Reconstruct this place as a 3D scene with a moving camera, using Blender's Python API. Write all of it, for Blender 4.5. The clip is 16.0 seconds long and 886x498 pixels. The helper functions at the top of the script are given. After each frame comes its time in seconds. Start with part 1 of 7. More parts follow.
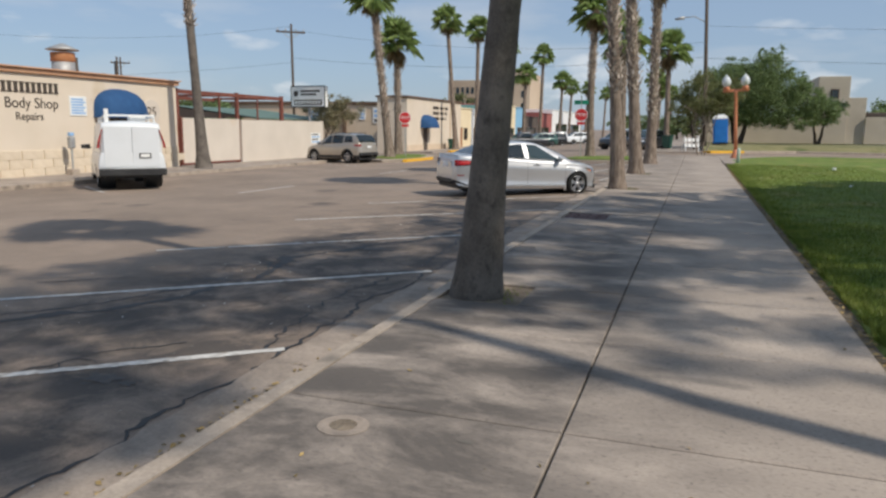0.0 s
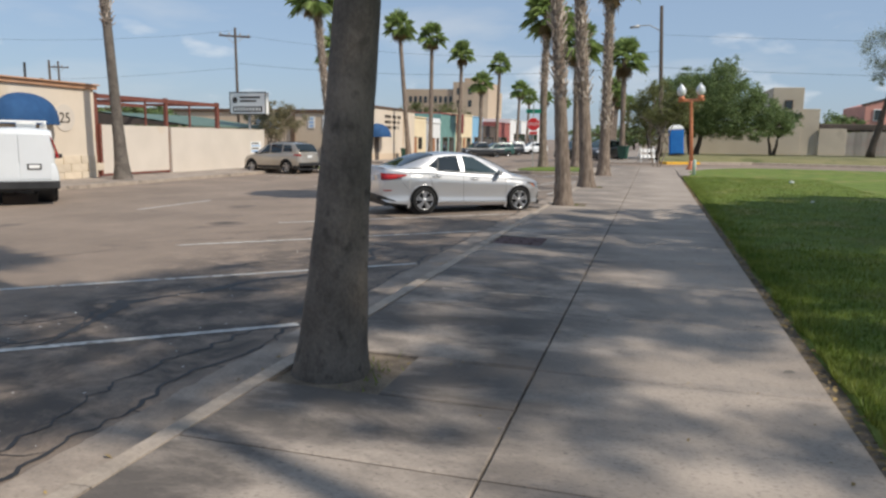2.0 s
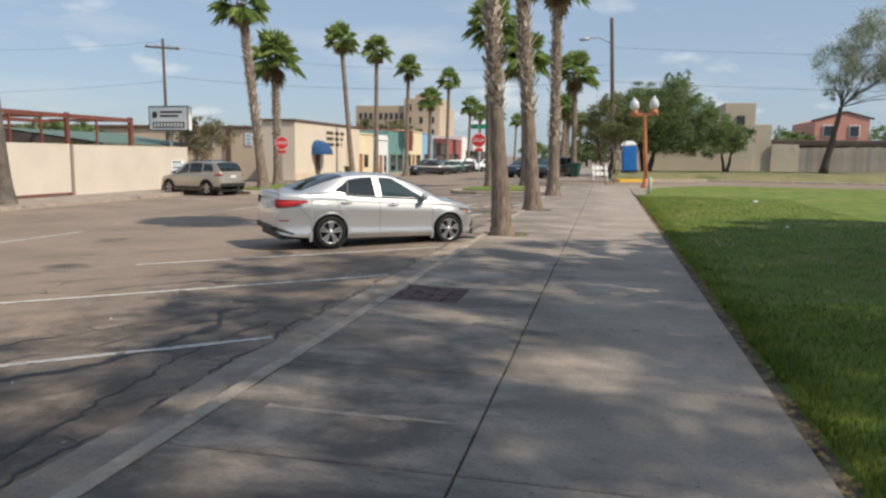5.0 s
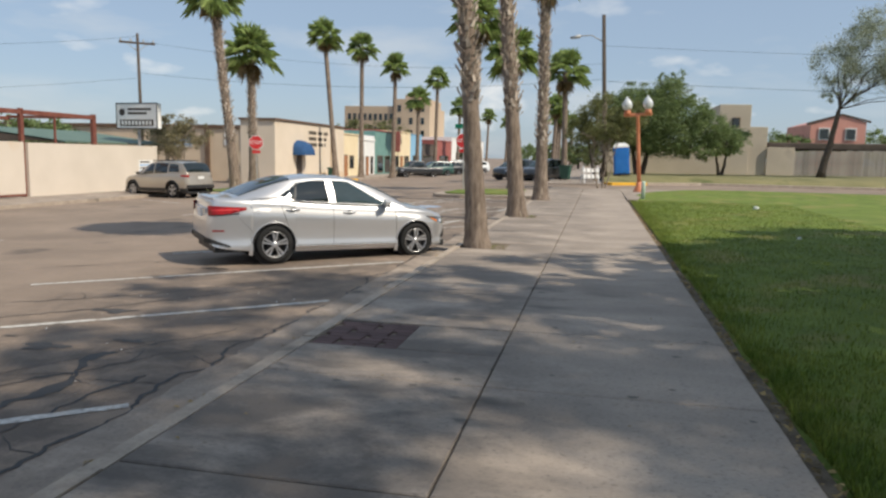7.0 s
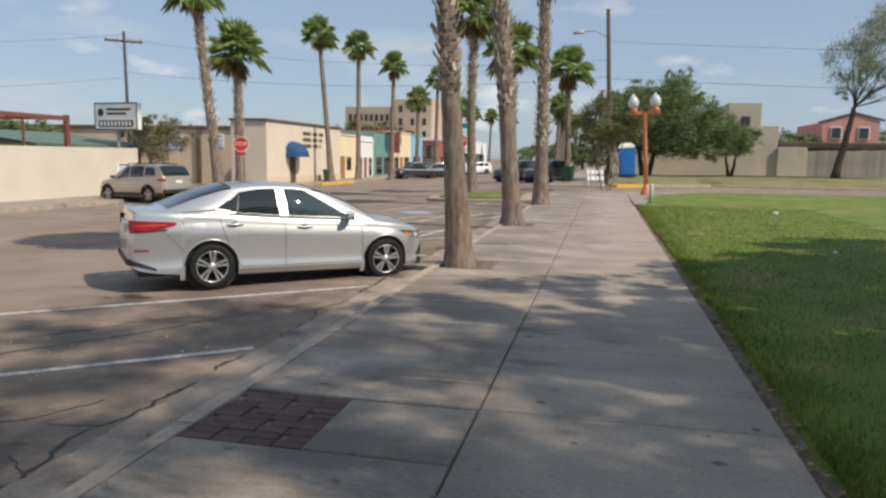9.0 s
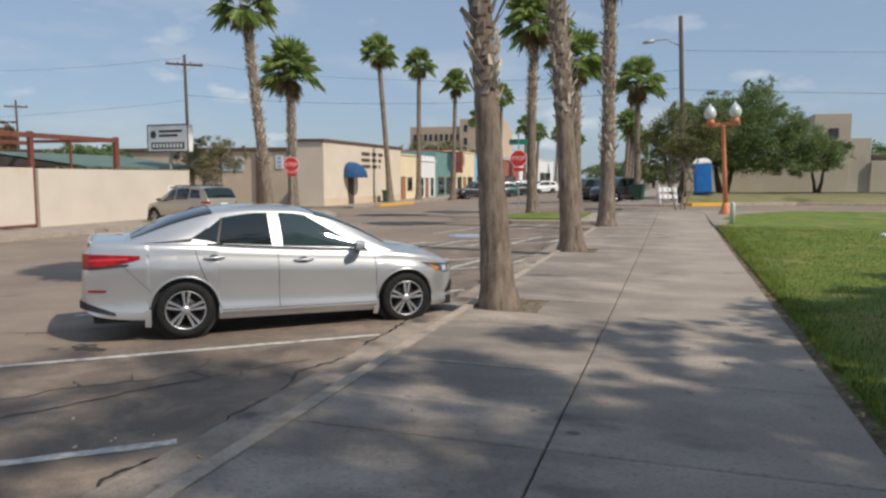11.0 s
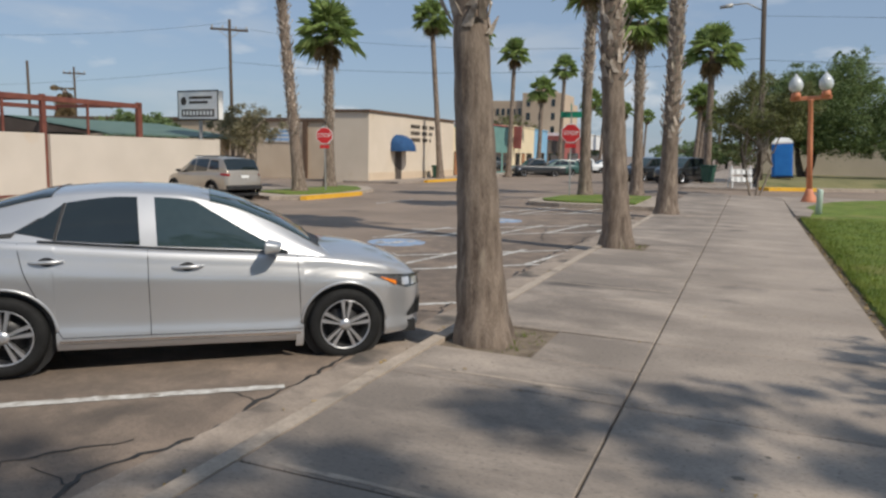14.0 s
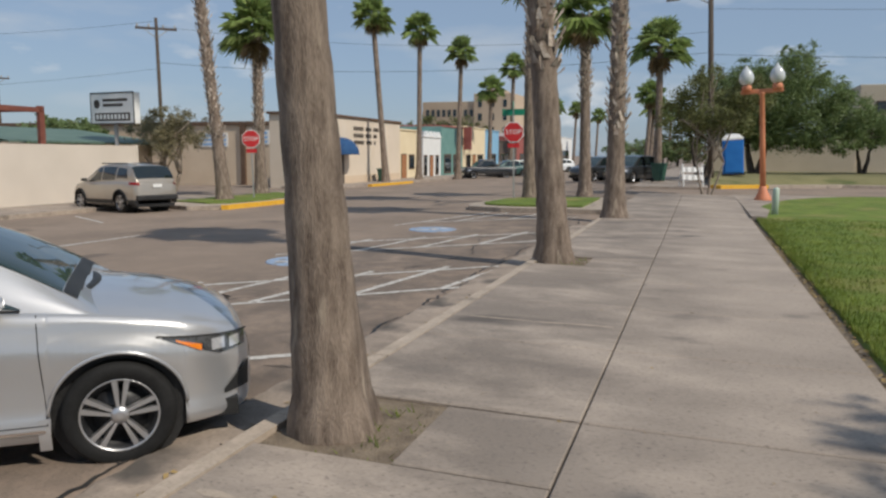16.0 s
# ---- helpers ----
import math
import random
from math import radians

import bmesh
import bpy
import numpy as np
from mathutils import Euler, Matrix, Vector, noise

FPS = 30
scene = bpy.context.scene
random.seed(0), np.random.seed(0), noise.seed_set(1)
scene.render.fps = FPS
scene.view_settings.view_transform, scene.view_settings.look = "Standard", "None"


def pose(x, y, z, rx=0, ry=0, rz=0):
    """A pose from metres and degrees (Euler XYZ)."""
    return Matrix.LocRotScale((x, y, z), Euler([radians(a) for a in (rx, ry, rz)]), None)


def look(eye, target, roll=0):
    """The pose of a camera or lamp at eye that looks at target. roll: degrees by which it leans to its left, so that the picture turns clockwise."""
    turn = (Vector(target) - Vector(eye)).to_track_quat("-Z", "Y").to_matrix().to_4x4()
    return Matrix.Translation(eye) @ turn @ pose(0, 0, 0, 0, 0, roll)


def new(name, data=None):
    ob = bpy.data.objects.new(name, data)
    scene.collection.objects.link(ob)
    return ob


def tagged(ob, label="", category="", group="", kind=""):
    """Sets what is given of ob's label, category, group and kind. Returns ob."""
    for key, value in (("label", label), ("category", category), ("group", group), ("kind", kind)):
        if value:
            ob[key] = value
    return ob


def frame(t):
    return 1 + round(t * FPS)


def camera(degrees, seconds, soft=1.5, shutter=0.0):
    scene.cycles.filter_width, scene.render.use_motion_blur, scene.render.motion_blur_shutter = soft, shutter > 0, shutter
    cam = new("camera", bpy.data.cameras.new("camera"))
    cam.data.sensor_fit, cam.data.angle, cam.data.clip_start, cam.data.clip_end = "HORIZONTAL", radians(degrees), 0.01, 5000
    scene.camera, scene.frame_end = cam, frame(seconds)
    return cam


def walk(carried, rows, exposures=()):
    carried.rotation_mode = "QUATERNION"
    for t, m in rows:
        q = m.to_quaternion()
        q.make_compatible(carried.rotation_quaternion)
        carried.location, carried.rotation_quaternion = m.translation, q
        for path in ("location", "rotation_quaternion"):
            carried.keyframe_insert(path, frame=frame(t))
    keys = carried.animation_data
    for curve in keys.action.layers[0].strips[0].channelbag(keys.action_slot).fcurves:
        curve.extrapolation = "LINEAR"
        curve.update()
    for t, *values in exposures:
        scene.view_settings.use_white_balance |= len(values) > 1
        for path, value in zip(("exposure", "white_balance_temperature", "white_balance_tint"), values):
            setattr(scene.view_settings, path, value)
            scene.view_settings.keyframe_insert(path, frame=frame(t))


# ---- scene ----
cam = camera(62.9, 16.0, soft=2.5)
PATH = [
    (0, (1.092, -0.803, 1.706), (0.452, 1.062, 1.374), 0.8),
    (0.5, (1.136, -0.198, 1.709), (0.497, 1.669, 1.38), 0.9),
    (1, (1.145, 0.42, 1.699), (0.54, 2.299, 1.379), 1.1),
    (1.5, (1.238, 0.991, 1.722), (0.65, 2.876, 1.405), 1.1),
    (2, (1.239, 1.562, 1.721), (0.696, 3.463, 1.415), 1.1),
    (2.5, (1.296, 2.162, 1.739), (0.779, 4.071, 1.444), 1.0),
    (3, (1.239, 2.716, 1.738), (0.767, 4.638, 1.455), 0.5),
    (3.5, (1.277, 3.237, 1.76), (0.829, 5.165, 1.475), 1.0),
    (4, (1.194, 3.831, 1.751), (0.751, 5.761, 1.472), 0.9),
    (6.5, (1.269, 6.53, 1.729), (0.852, 8.471, 1.492), 1.1),
    (7, (1.257, 7.084, 1.722), (0.848, 9.026, 1.469), 1.2),
    (7.5, (1.267, 7.598, 1.744), (0.906, 9.546, 1.474), 1.1),
    (8, (1.308, 8.122, 1.74), (0.956, 10.071, 1.46), 0.8),
    (8.5, (1.252, 8.724, 1.743), (0.902, 10.674, 1.468), 0.7),
    (9, (1.269, 9.293, 1.766), (0.847, 11.232, 1.515), 1.0),
    (9.5, (1.1, 9.977, 1.717), (0.632, 11.907, 1.486), 1.3),
    (11.8, (1.25, 12.473, 1.7), (0.518, 14.322, 1.488), 2.7),
    (12, (1.229, 12.702, 1.697), (0.465, 14.533, 1.447), 4.1),
    (12.5, (1.146, 13.241, 1.703), (0.278, 15.021, 1.418), 3.0),
    (13, (1.158, 13.777, 1.692), (0.291, 15.557, 1.412), 2.2),
    (13.5, (1.125, 14.342, 1.68), (0.271, 16.129, 1.404), 1.7),
    (14, (1.168, 14.828, 1.705), (0.405, 16.657, 1.437), 1.5),
    (14.5, (1.184, 15.411, 1.695), (0.433, 17.246, 1.43), 1.1),
    (15, (1.161, 15.94, 1.7), (0.44, 17.788, 1.44), 0.6),
    (15.5, (1.186, 16.514, 1.704), (0.5, 18.374, 1.436), 0.6),
    (16, (1.123, 17.076, 1.704), (0.466, 18.947, 1.444), 0.5),
]
walk(cam, [(t, look(eye, target, roll)) for t, eye, target, roll in PATH],
     exposures=[(0, 0.0, 6800, 10), (2, 0.1, 6800, 10), (3.5, 0.19, 7050, 10), (8, 0.19, 7250, 10), (9.5, 0.1, 7150, 10), (12, -0.04, 6850, 10), (13, -0.05, 6850, 10), (15, -0.18, 6850, 10), (16, -0.18, 6850, 10)])

# ---- light ----
SUN_TO = Vector((0.94, -0.34, 0.0)).normalized()
SUN_EL = radians(46)
world = bpy.data.worlds.new("sky")
scene.world = world
world.use_nodes = True
wn, wl = world.node_tree.nodes, world.node_tree.links
wn.clear()
w_out = wn.new("ShaderNodeOutputWorld")
w_bg = wn.new("ShaderNodeBackground")
w_sky = wn.new("ShaderNodeTexSky")
w_sky.sky_type = "NISHITA"
w_sky.sun_disc = False
w_sky.sun_elevation = SUN_EL
w_sky.sun_rotation = math.atan2(SUN_TO.x, SUN_TO.y)
w_sky.air_density, w_sky.dust_density, w_sky.ozone_density = 1.0, 0.7, 2.2
w_bg.inputs["Strength"].default_value = 0.116
# thin cloud streaks, laid over the sky by direction
w_co = wn.new("ShaderNodeTexCoord")
w_map = wn.new("ShaderNodeMapping")
w_map.inputs["Scale"].default_value = (2.2, 2.2, 9.0)
w_noise = wn.new("ShaderNodeTexNoise")
w_noise.inputs["Scale"].default_value = 1.7
w_noise.inputs["Detail"].default_value = 7
w_noise.inputs["Roughness"].default_value = 0.55
w_ramp = wn.new("ShaderNodeValToRGB")
w_ramp.color_ramp.elements[0].position, w_ramp.color_ramp.elements[1].position = 0.5, 0.78
w_ramp.color_ramp.elements[0].color = (0.0, 0.0, 0.0, 1)
w_ramp.color_ramp.elements[1].color = (0.55, 0.55, 0.55, 1)
w_mix = wn.new("ShaderNodeMixRGB")
w_mix.inputs["Color2"].default_value = (5.4, 5.8, 6.3, 1)
wl.new(w_co.outputs["Generated"], w_map.inputs["Vector"])
wl.new(w_map.outputs["Vector"], w_noise.inputs["Vector"])
wl.new(w_noise.outputs["Fac"], w_ramp.inputs["Fac"])
wl.new(w_ramp.outputs["Color"], w_mix.inputs["Fac"])
w_tint = wn.new("ShaderNodeMixRGB")
w_tint.blend_type = "MULTIPLY"
w_tint.inputs["Fac"].default_value = 1.0
w_tint.inputs["Color2"].default_value = (0.86, 0.94, 1.08, 1)
wl.new(w_sky.outputs["Color"], w_tint.inputs["Color1"])
w_haze = wn.new("ShaderNodeMixRGB")
w_haze.inputs["Fac"].default_value = 0.66
w_haze.inputs["Color2"].default_value = (2.65, 3.6, 5.0, 1)
wl.new(w_tint.outputs["Color"], w_haze.inputs["Color1"])
wl.new(w_haze.outputs["Color"], w_mix.inputs["Color1"])
# small white puffs low over the horizon
w_pmap = wn.new("ShaderNodeMapping")
w_pmap.inputs["Scale"].default_value = (1.0, 1.0, 2.6)
w_pn = wn.new("ShaderNodeTexNoise")
w_pn.inputs["Scale"].default_value, w_pn.inputs["Detail"].default_value, w_pn.inputs["Roughness"].default_value = 8.5, 6, 0.5
w_pr = wn.new("ShaderNodeMapRange")
w_pr.inputs["From Min"].default_value, w_pr.inputs["From Max"].default_value = 0.6, 0.74
w_sep = wn.new("ShaderNodeSeparateXYZ")
w_low = wn.new("ShaderNodeMapRange")
w_low.inputs["From Min"].default_value, w_low.inputs["From Max"].default_value = 0.3, 0.05
w_low.inputs["To Min"].default_value, w_low.inputs["To Max"].default_value = 0.0, 0.85
w_mul = wn.new("ShaderNodeMath")
w_mul.operation = "MULTIPLY"
w_puff = wn.new("ShaderNodeMixRGB")
w_puff.inputs["Color2"].default_value = (6.6, 7.0, 7.5, 1)
wl.new(w_co.outputs["Generated"], w_pmap.inputs["Vector"])
wl.new(w_pmap.outputs["Vector"], w_pn.inputs["Vector"])
wl.new(w_pn.outputs["Fac"], w_pr.inputs["Value"])
wl.new(w_co.outputs["Generated"], w_sep.inputs["Vector"])
wl.new(w_sep.outputs["Z"], w_low.inputs["Value"])
wl.new(w_pr.outputs["Result"], w_mul.inputs[0])
wl.new(w_low.outputs["Result"], w_mul.inputs[1])
wl.new(w_mul.outputs[0], w_puff.inputs["Fac"])
wl.new(w_mix.outputs["Color"], w_puff.inputs["Color1"])
wl.new(w_puff.outputs["Color"], w_bg.inputs["Color"])
wl.new(w_bg.outputs["Background"], w_out.inputs["Surface"])
sun_data = bpy.data.lights.new("sun", "SUN")
sun_data.energy, sun_data.angle, sun_data.color = 3.6, radians(0.9), (1.0, 0.95, 0.87)
sun = new("sun", sun_data)
sun.matrix_world = look((0, 0, 30), Vector((0, 0, 30)) - (SUN_TO * math.cos(SUN_EL) + Vector((0, 0, math.sin(SUN_EL)))))


# ---- materials ----
def material(name, a, b=None, rough=0.8, metal=0.0, scale=3.0, fine=40.0, bump=0.25, spots=None, spot_at=0.62, spot_scale=1.2,
             coat=0.0, per_object=0.0, per_island=0.0, spec=0.5, stretch=(1, 1, 1), bump_dist=0.01, grime=None, band=None):
    """A surface of two colours a and b at two scales of noise, with fine relief and, if given, spots of a third colour."""
    m = bpy.data.materials.new(name)
    m.use_nodes = True
    n, l = m.node_tree.nodes, m.node_tree.links
    p = n["Principled BSDF"]
    b = b or tuple(c * 0.8 for c in a)
    co = n.new("ShaderNodeTexCoord")
    mp = n.new("ShaderNodeMapping")
    mp.inputs["Scale"].default_value = stretch
    l.new(co.outputs["Object"], mp.inputs["Vector"])
    big = n.new("ShaderNodeTexNoise")
    big.inputs["Scale"].default_value, big.inputs["Detail"].default_value = scale, 6
    small = n.new("ShaderNodeTexNoise")
    small.inputs["Scale"].default_value, small.inputs["Detail"].default_value = fine, 4
    for t in (big, small):
        l.new(mp.outputs["Vector"], t.inputs["Vector"])
    add = n.new("ShaderNodeMath")
    add.operation = "MULTIPLY_ADD"
    l.new(small.outputs["Fac"], add.inputs[0])
    add.inputs[1].default_value = 0.5
    l.new(big.outputs["Fac"], add.inputs[2])
    ramp = n.new("ShaderNodeValToRGB")
    ramp.color_ramp.elements[0].position, ramp.color_ramp.elements[1].position = 0.55, 0.95
    ramp.color_ramp.elements[0].color, ramp.color_ramp.elements[1].color = (*a, 1), (*b, 1)
    l.new(add.outputs[0], ramp.inputs["Fac"])
    out = ramp.outputs["Color"]
    if spots:
        sp = n.new("ShaderNodeTexNoise")
        sp.inputs["Scale"].default_value, sp.inputs["Detail"].default_value = spot_scale, 5
        l.new(mp.outputs["Vector"], sp.inputs["Vector"])
        sr = n.new("ShaderNodeMapRange")
        sr.inputs["From Min"].default_value, sr.inputs["From Max"].default_value = spot_at, spot_at + 0.12
        l.new(sp.outputs["Fac"], sr.inputs["Value"])
        mx = n.new("ShaderNodeMixRGB")
        mx.inputs["Color2"].default_value = (*spots, 1)
        l.new(sr.outputs["Result"], mx.inputs["Fac"])
        l.new(out, mx.inputs["Color1"])
        out = mx.outputs["Color"]
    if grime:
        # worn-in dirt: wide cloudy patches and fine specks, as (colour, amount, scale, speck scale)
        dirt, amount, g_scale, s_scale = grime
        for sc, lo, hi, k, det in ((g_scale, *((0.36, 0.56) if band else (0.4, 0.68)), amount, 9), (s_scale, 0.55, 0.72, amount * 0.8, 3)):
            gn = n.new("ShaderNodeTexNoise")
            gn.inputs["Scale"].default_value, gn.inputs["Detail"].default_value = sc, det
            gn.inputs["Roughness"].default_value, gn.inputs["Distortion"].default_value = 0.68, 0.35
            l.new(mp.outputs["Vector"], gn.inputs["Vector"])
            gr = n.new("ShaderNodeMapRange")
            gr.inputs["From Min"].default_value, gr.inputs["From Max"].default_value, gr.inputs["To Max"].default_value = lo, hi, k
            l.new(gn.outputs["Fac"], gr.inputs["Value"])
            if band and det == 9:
                # the dirt, and on the asphalt some painted shade, gathers between two lines along the road, and thins
                # out towards its sides
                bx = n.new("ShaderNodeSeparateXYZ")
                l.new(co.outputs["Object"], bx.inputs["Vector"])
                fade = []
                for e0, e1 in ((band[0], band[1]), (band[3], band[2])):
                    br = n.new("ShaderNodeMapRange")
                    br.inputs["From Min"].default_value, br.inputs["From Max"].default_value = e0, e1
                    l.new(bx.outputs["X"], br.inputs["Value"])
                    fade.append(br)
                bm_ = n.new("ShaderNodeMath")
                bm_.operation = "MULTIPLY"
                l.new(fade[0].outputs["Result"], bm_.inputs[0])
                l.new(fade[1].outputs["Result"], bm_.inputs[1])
                # twice as strong near the start; on asphalt partly tree shade put into colour
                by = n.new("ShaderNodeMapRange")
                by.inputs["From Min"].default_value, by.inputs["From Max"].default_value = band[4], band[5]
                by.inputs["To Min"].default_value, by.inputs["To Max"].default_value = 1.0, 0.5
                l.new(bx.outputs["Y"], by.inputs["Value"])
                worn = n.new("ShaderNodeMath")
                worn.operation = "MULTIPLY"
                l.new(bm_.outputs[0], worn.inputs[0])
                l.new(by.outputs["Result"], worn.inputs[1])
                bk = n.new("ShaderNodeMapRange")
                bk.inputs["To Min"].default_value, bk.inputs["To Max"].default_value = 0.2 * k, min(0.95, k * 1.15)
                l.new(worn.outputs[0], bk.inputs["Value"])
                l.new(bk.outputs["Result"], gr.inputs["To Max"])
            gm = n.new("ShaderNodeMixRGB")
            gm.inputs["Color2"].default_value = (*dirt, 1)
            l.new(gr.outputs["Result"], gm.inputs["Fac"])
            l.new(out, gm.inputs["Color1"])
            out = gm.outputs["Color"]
    if per_object or per_island:
        if per_object:
            rnd = n.new("ShaderNodeObjectInfo").outputs["Random"]
        else:
            rnd = n.new("ShaderNodeNewGeometry").outputs["Random Per Island"]
        vr = n.new("ShaderNodeMapRange")
        k = per_object or per_island
        vr.inputs["To Min"].default_value, vr.inputs["To Max"].default_value = 1 - k, 1 + k
        l.new(rnd, vr.inputs["Value"])
        hs = n.new("ShaderNodeHueSaturation")
        l.new(vr.outputs["Result"], hs.inputs["Value"])
        l.new(out, hs.inputs["Color"])
        out = hs.outputs["Color"]
    l.new(out, p.inputs["Base Color"])
    p.inputs["Roughness"].default_value = rough
    p.inputs["Metallic"].default_value = metal
    p.inputs["Coat Weight"].default_value = coat
    p.inputs["Coat Roughness"].default_value = 0.04
    p.inputs["Specular IOR Level"].default_value = spec
    if bump:
        bn = n.new("ShaderNodeBump")
        bn.inputs["Strength"].default_value, bn.inputs["Distance"].default_value = bump, bump_dist
        l.new(add.outputs[0], bn.inputs["Height"])
        l.new(bn.outputs["Normal"], p.inputs["Normal"])
    return m


def leaf_material(name, a, b, per=0.3):
    m = material(name, a, b, rough=0.5, scale=2, fine=15, bump=0.0, per_island=per, spec=0.3)
    n, l = m.node_tree.nodes, m.node_tree.links
    p = n["Principled BSDF"]
    tr = n.new("ShaderNodeBsdfTranslucent")
    l.new(p.inputs["Base Color"].links[0].from_socket, tr.inputs["Color"])
    mix = n.new("ShaderNodeMixShader")
    mix.inputs["Fac"].default_value = 0.4
    l.new(p.outputs[0], mix.inputs[1])
    l.new(tr.outputs[0], mix.inputs[2])
    l.new(mix.outputs[0], n["Material Output"].inputs["Surface"])
    return m


# band: stall dirt, plus tree shade over the near bays put into the colour
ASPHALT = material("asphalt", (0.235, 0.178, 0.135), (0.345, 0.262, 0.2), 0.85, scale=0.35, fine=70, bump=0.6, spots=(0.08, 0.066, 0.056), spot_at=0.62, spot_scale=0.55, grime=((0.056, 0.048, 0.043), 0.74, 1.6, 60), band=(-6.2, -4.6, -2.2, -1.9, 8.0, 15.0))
SPOT = material("gum_spot", (0.14, 0.125, 0.105), (0.19, 0.165, 0.14), 0.8, scale=3, fine=30)
OIL = material("oil_stain", (0.03, 0.027, 0.024), (0.075, 0.063, 0.054), 0.6, scale=9, fine=50, bump=0.3)
TAR = material("tar", (0.018, 0.017, 0.017), (0.035, 0.032, 0.03), 0.6, scale=3, fine=30)
CONCRETE = material("concrete", (0.33, 0.272, 0.222), (0.46, 0.38, 0.313), 0.85, scale=0.9, fine=45, bump=0.3, spots=(0.16, 0.14, 0.122), spot_at=0.57, spot_scale=1.3, per_object=0.06, stretch=(0.7, 1.5, 1), grime=((0.12, 0.103, 0.092), 0.55, 1.5, 34))
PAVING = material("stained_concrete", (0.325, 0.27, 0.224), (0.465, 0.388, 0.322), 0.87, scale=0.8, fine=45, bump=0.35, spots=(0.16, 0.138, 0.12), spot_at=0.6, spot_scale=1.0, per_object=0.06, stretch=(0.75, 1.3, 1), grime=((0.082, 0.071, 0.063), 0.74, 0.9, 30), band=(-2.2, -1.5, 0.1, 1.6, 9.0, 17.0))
KERB = material("kerb_concrete", (0.41, 0.335, 0.265), (0.54, 0.445, 0.36), 0.88, scale=2.5, fine=40, bump=0.4, spots=(0.2, 0.17, 0.14), spot_at=0.6, spot_scale=1.6, per_object=0.08, grime=((0.17, 0.145, 0.12), 0.55, 5, 30))
GUTTER = material("gutter_concrete", (0.3, 0.243, 0.196), (0.44, 0.358, 0.29), 0.9, scale=1.5, fine=40, bump=0.5, spots=(0.1, 0.087, 0.076), spot_at=0.57, spot_scale=1.2, grime=((0.1, 0.085, 0.073), 0.55, 2.2, 30))
PAINT = material("road_paint", (0.62, 0.6, 0.56), (0.74, 0.72, 0.68), 0.8, scale=5, fine=60, bump=0.3, spots=(0.22, 0.185, 0.15), spot_at=0.56, spot_scale=7, grime=((0.25, 0.21, 0.17), 0.75, 14, 60))
BLUE_PAINT = material("blue_road_paint", (0.22, 0.32, 0.47), (0.32, 0.41, 0.54), 0.8, scale=4, fine=40, spots=(0.24, 0.21, 0.18), spot_at=0.55, spot_scale=5)
YELLOW_PAINT = material("yellow_kerb_paint", (0.72, 0.37, 0.025), (0.8, 0.46, 0.05), 0.75, scale=4, fine=40, spots=(0.45, 0.33, 0.15), spot_at=0.65, spot_scale=5)
SOIL = material("soil", (0.14, 0.107, 0.078), (0.27, 0.215, 0.155), 0.95, scale=6, fine=60, bump=0.9, bump_dist=0.03)
GRASS = material("grass", (0.085, 0.135, 0.015), (0.17, 0.23, 0.032), 0.9, scale=1.3, fine=45, bump=0.8, bump_dist=0.03, spots=(0.23, 0.21, 0.06), spot_at=0.54, spot_scale=0.7)
DRY_GRASS = material("dry_grass", (0.15, 0.145, 0.06), (0.24, 0.215, 0.1), 0.95, scale=0.5, fine=30, bump=0.6, bump_dist=0.03, spots=(0.09, 0.11, 0.03), spot_at=0.56, spot_scale=0.4)
BLADE = leaf_material("grass_blade", (0.095, 0.155, 0.02), (0.255, 0.29, 0.06), 0.45)
BRICK = material("paver_brick", (0.105, 0.056, 0.052), (0.165, 0.092, 0.084), 0.85, scale=6, fine=60, bump=0.4, per_object=0.18, grime=((0.06, 0.05, 0.046), 0.5, 4, 40))
PALM_TRUNK = material("palm_trunk", (0.085, 0.072, 0.06), (0.18, 0.154, 0.13), 0.92, scale=2.2, fine=24, bump=0.8, bump_dist=0.015, stretch=(1.8, 1.8, 1.3), spots=(0.07, 0.06, 0.05), spot_at=0.58, spot_scale=5.0)
PALM_BARK = material("palm_bark", (0.115, 0.083, 0.063), (0.3, 0.235, 0.184), 0.92, scale=3.0, fine=26, bump=1.0, bump_dist=0.022, stretch=(4.2, 4.2, 0.9), spots=(0.4, 0.33, 0.255), spot_at=0.61, spot_scale=2.2)
PALM_BOOT = material("palm_leaf_base", (0.24, 0.18, 0.14), (0.6, 0.53, 0.455), 0.9, scale=5, fine=30, bump=0.5, per_island=0.45)
PALM_LEAF = leaf_material("palm_leaf", (0.23, 0.32, 0.1), (0.37, 0.46, 0.18), 0.4)
PALM_DEAD = leaf_material("dead_palm_leaf", (0.24, 0.17, 0.09), (0.36, 0.28, 0.16), 0.3)
TREE_BARK = material("tree_bark", (0.055, 0.042, 0.032), (0.12, 0.095, 0.075), 0.95, scale=5, fine=25, bump=0.9, bump_dist=0.02)
PALE_BARK = material("pale_bark", (0.22, 0.18, 0.14), (0.36, 0.3, 0.24), 0.9, scale=5, fine=25, bump=0.4)
LEAF_GREEN = leaf_material("tree_leaf", (0.15, 0.215, 0.085), (0.245, 0.315, 0.135), 0.4)
LEAF_OLIVE = leaf_material("olive_leaf", (0.14, 0.16, 0.06), (0.22, 0.23, 0.1), 0.4)
LEAF_WISP = leaf_material("feathery_leaf", (0.29, 0.33, 0.23), (0.41, 0.45, 0.33), 0.3)
LEAF_DRY = leaf_material("dry_brown_leaf", (0.24, 0.215, 0.12), (0.36, 0.325, 0.2), 0.35)
LEAF_PALE = leaf_material("pale_leaf", (0.16, 0.21, 0.12), (0.26, 0.31, 0.19), 0.35)
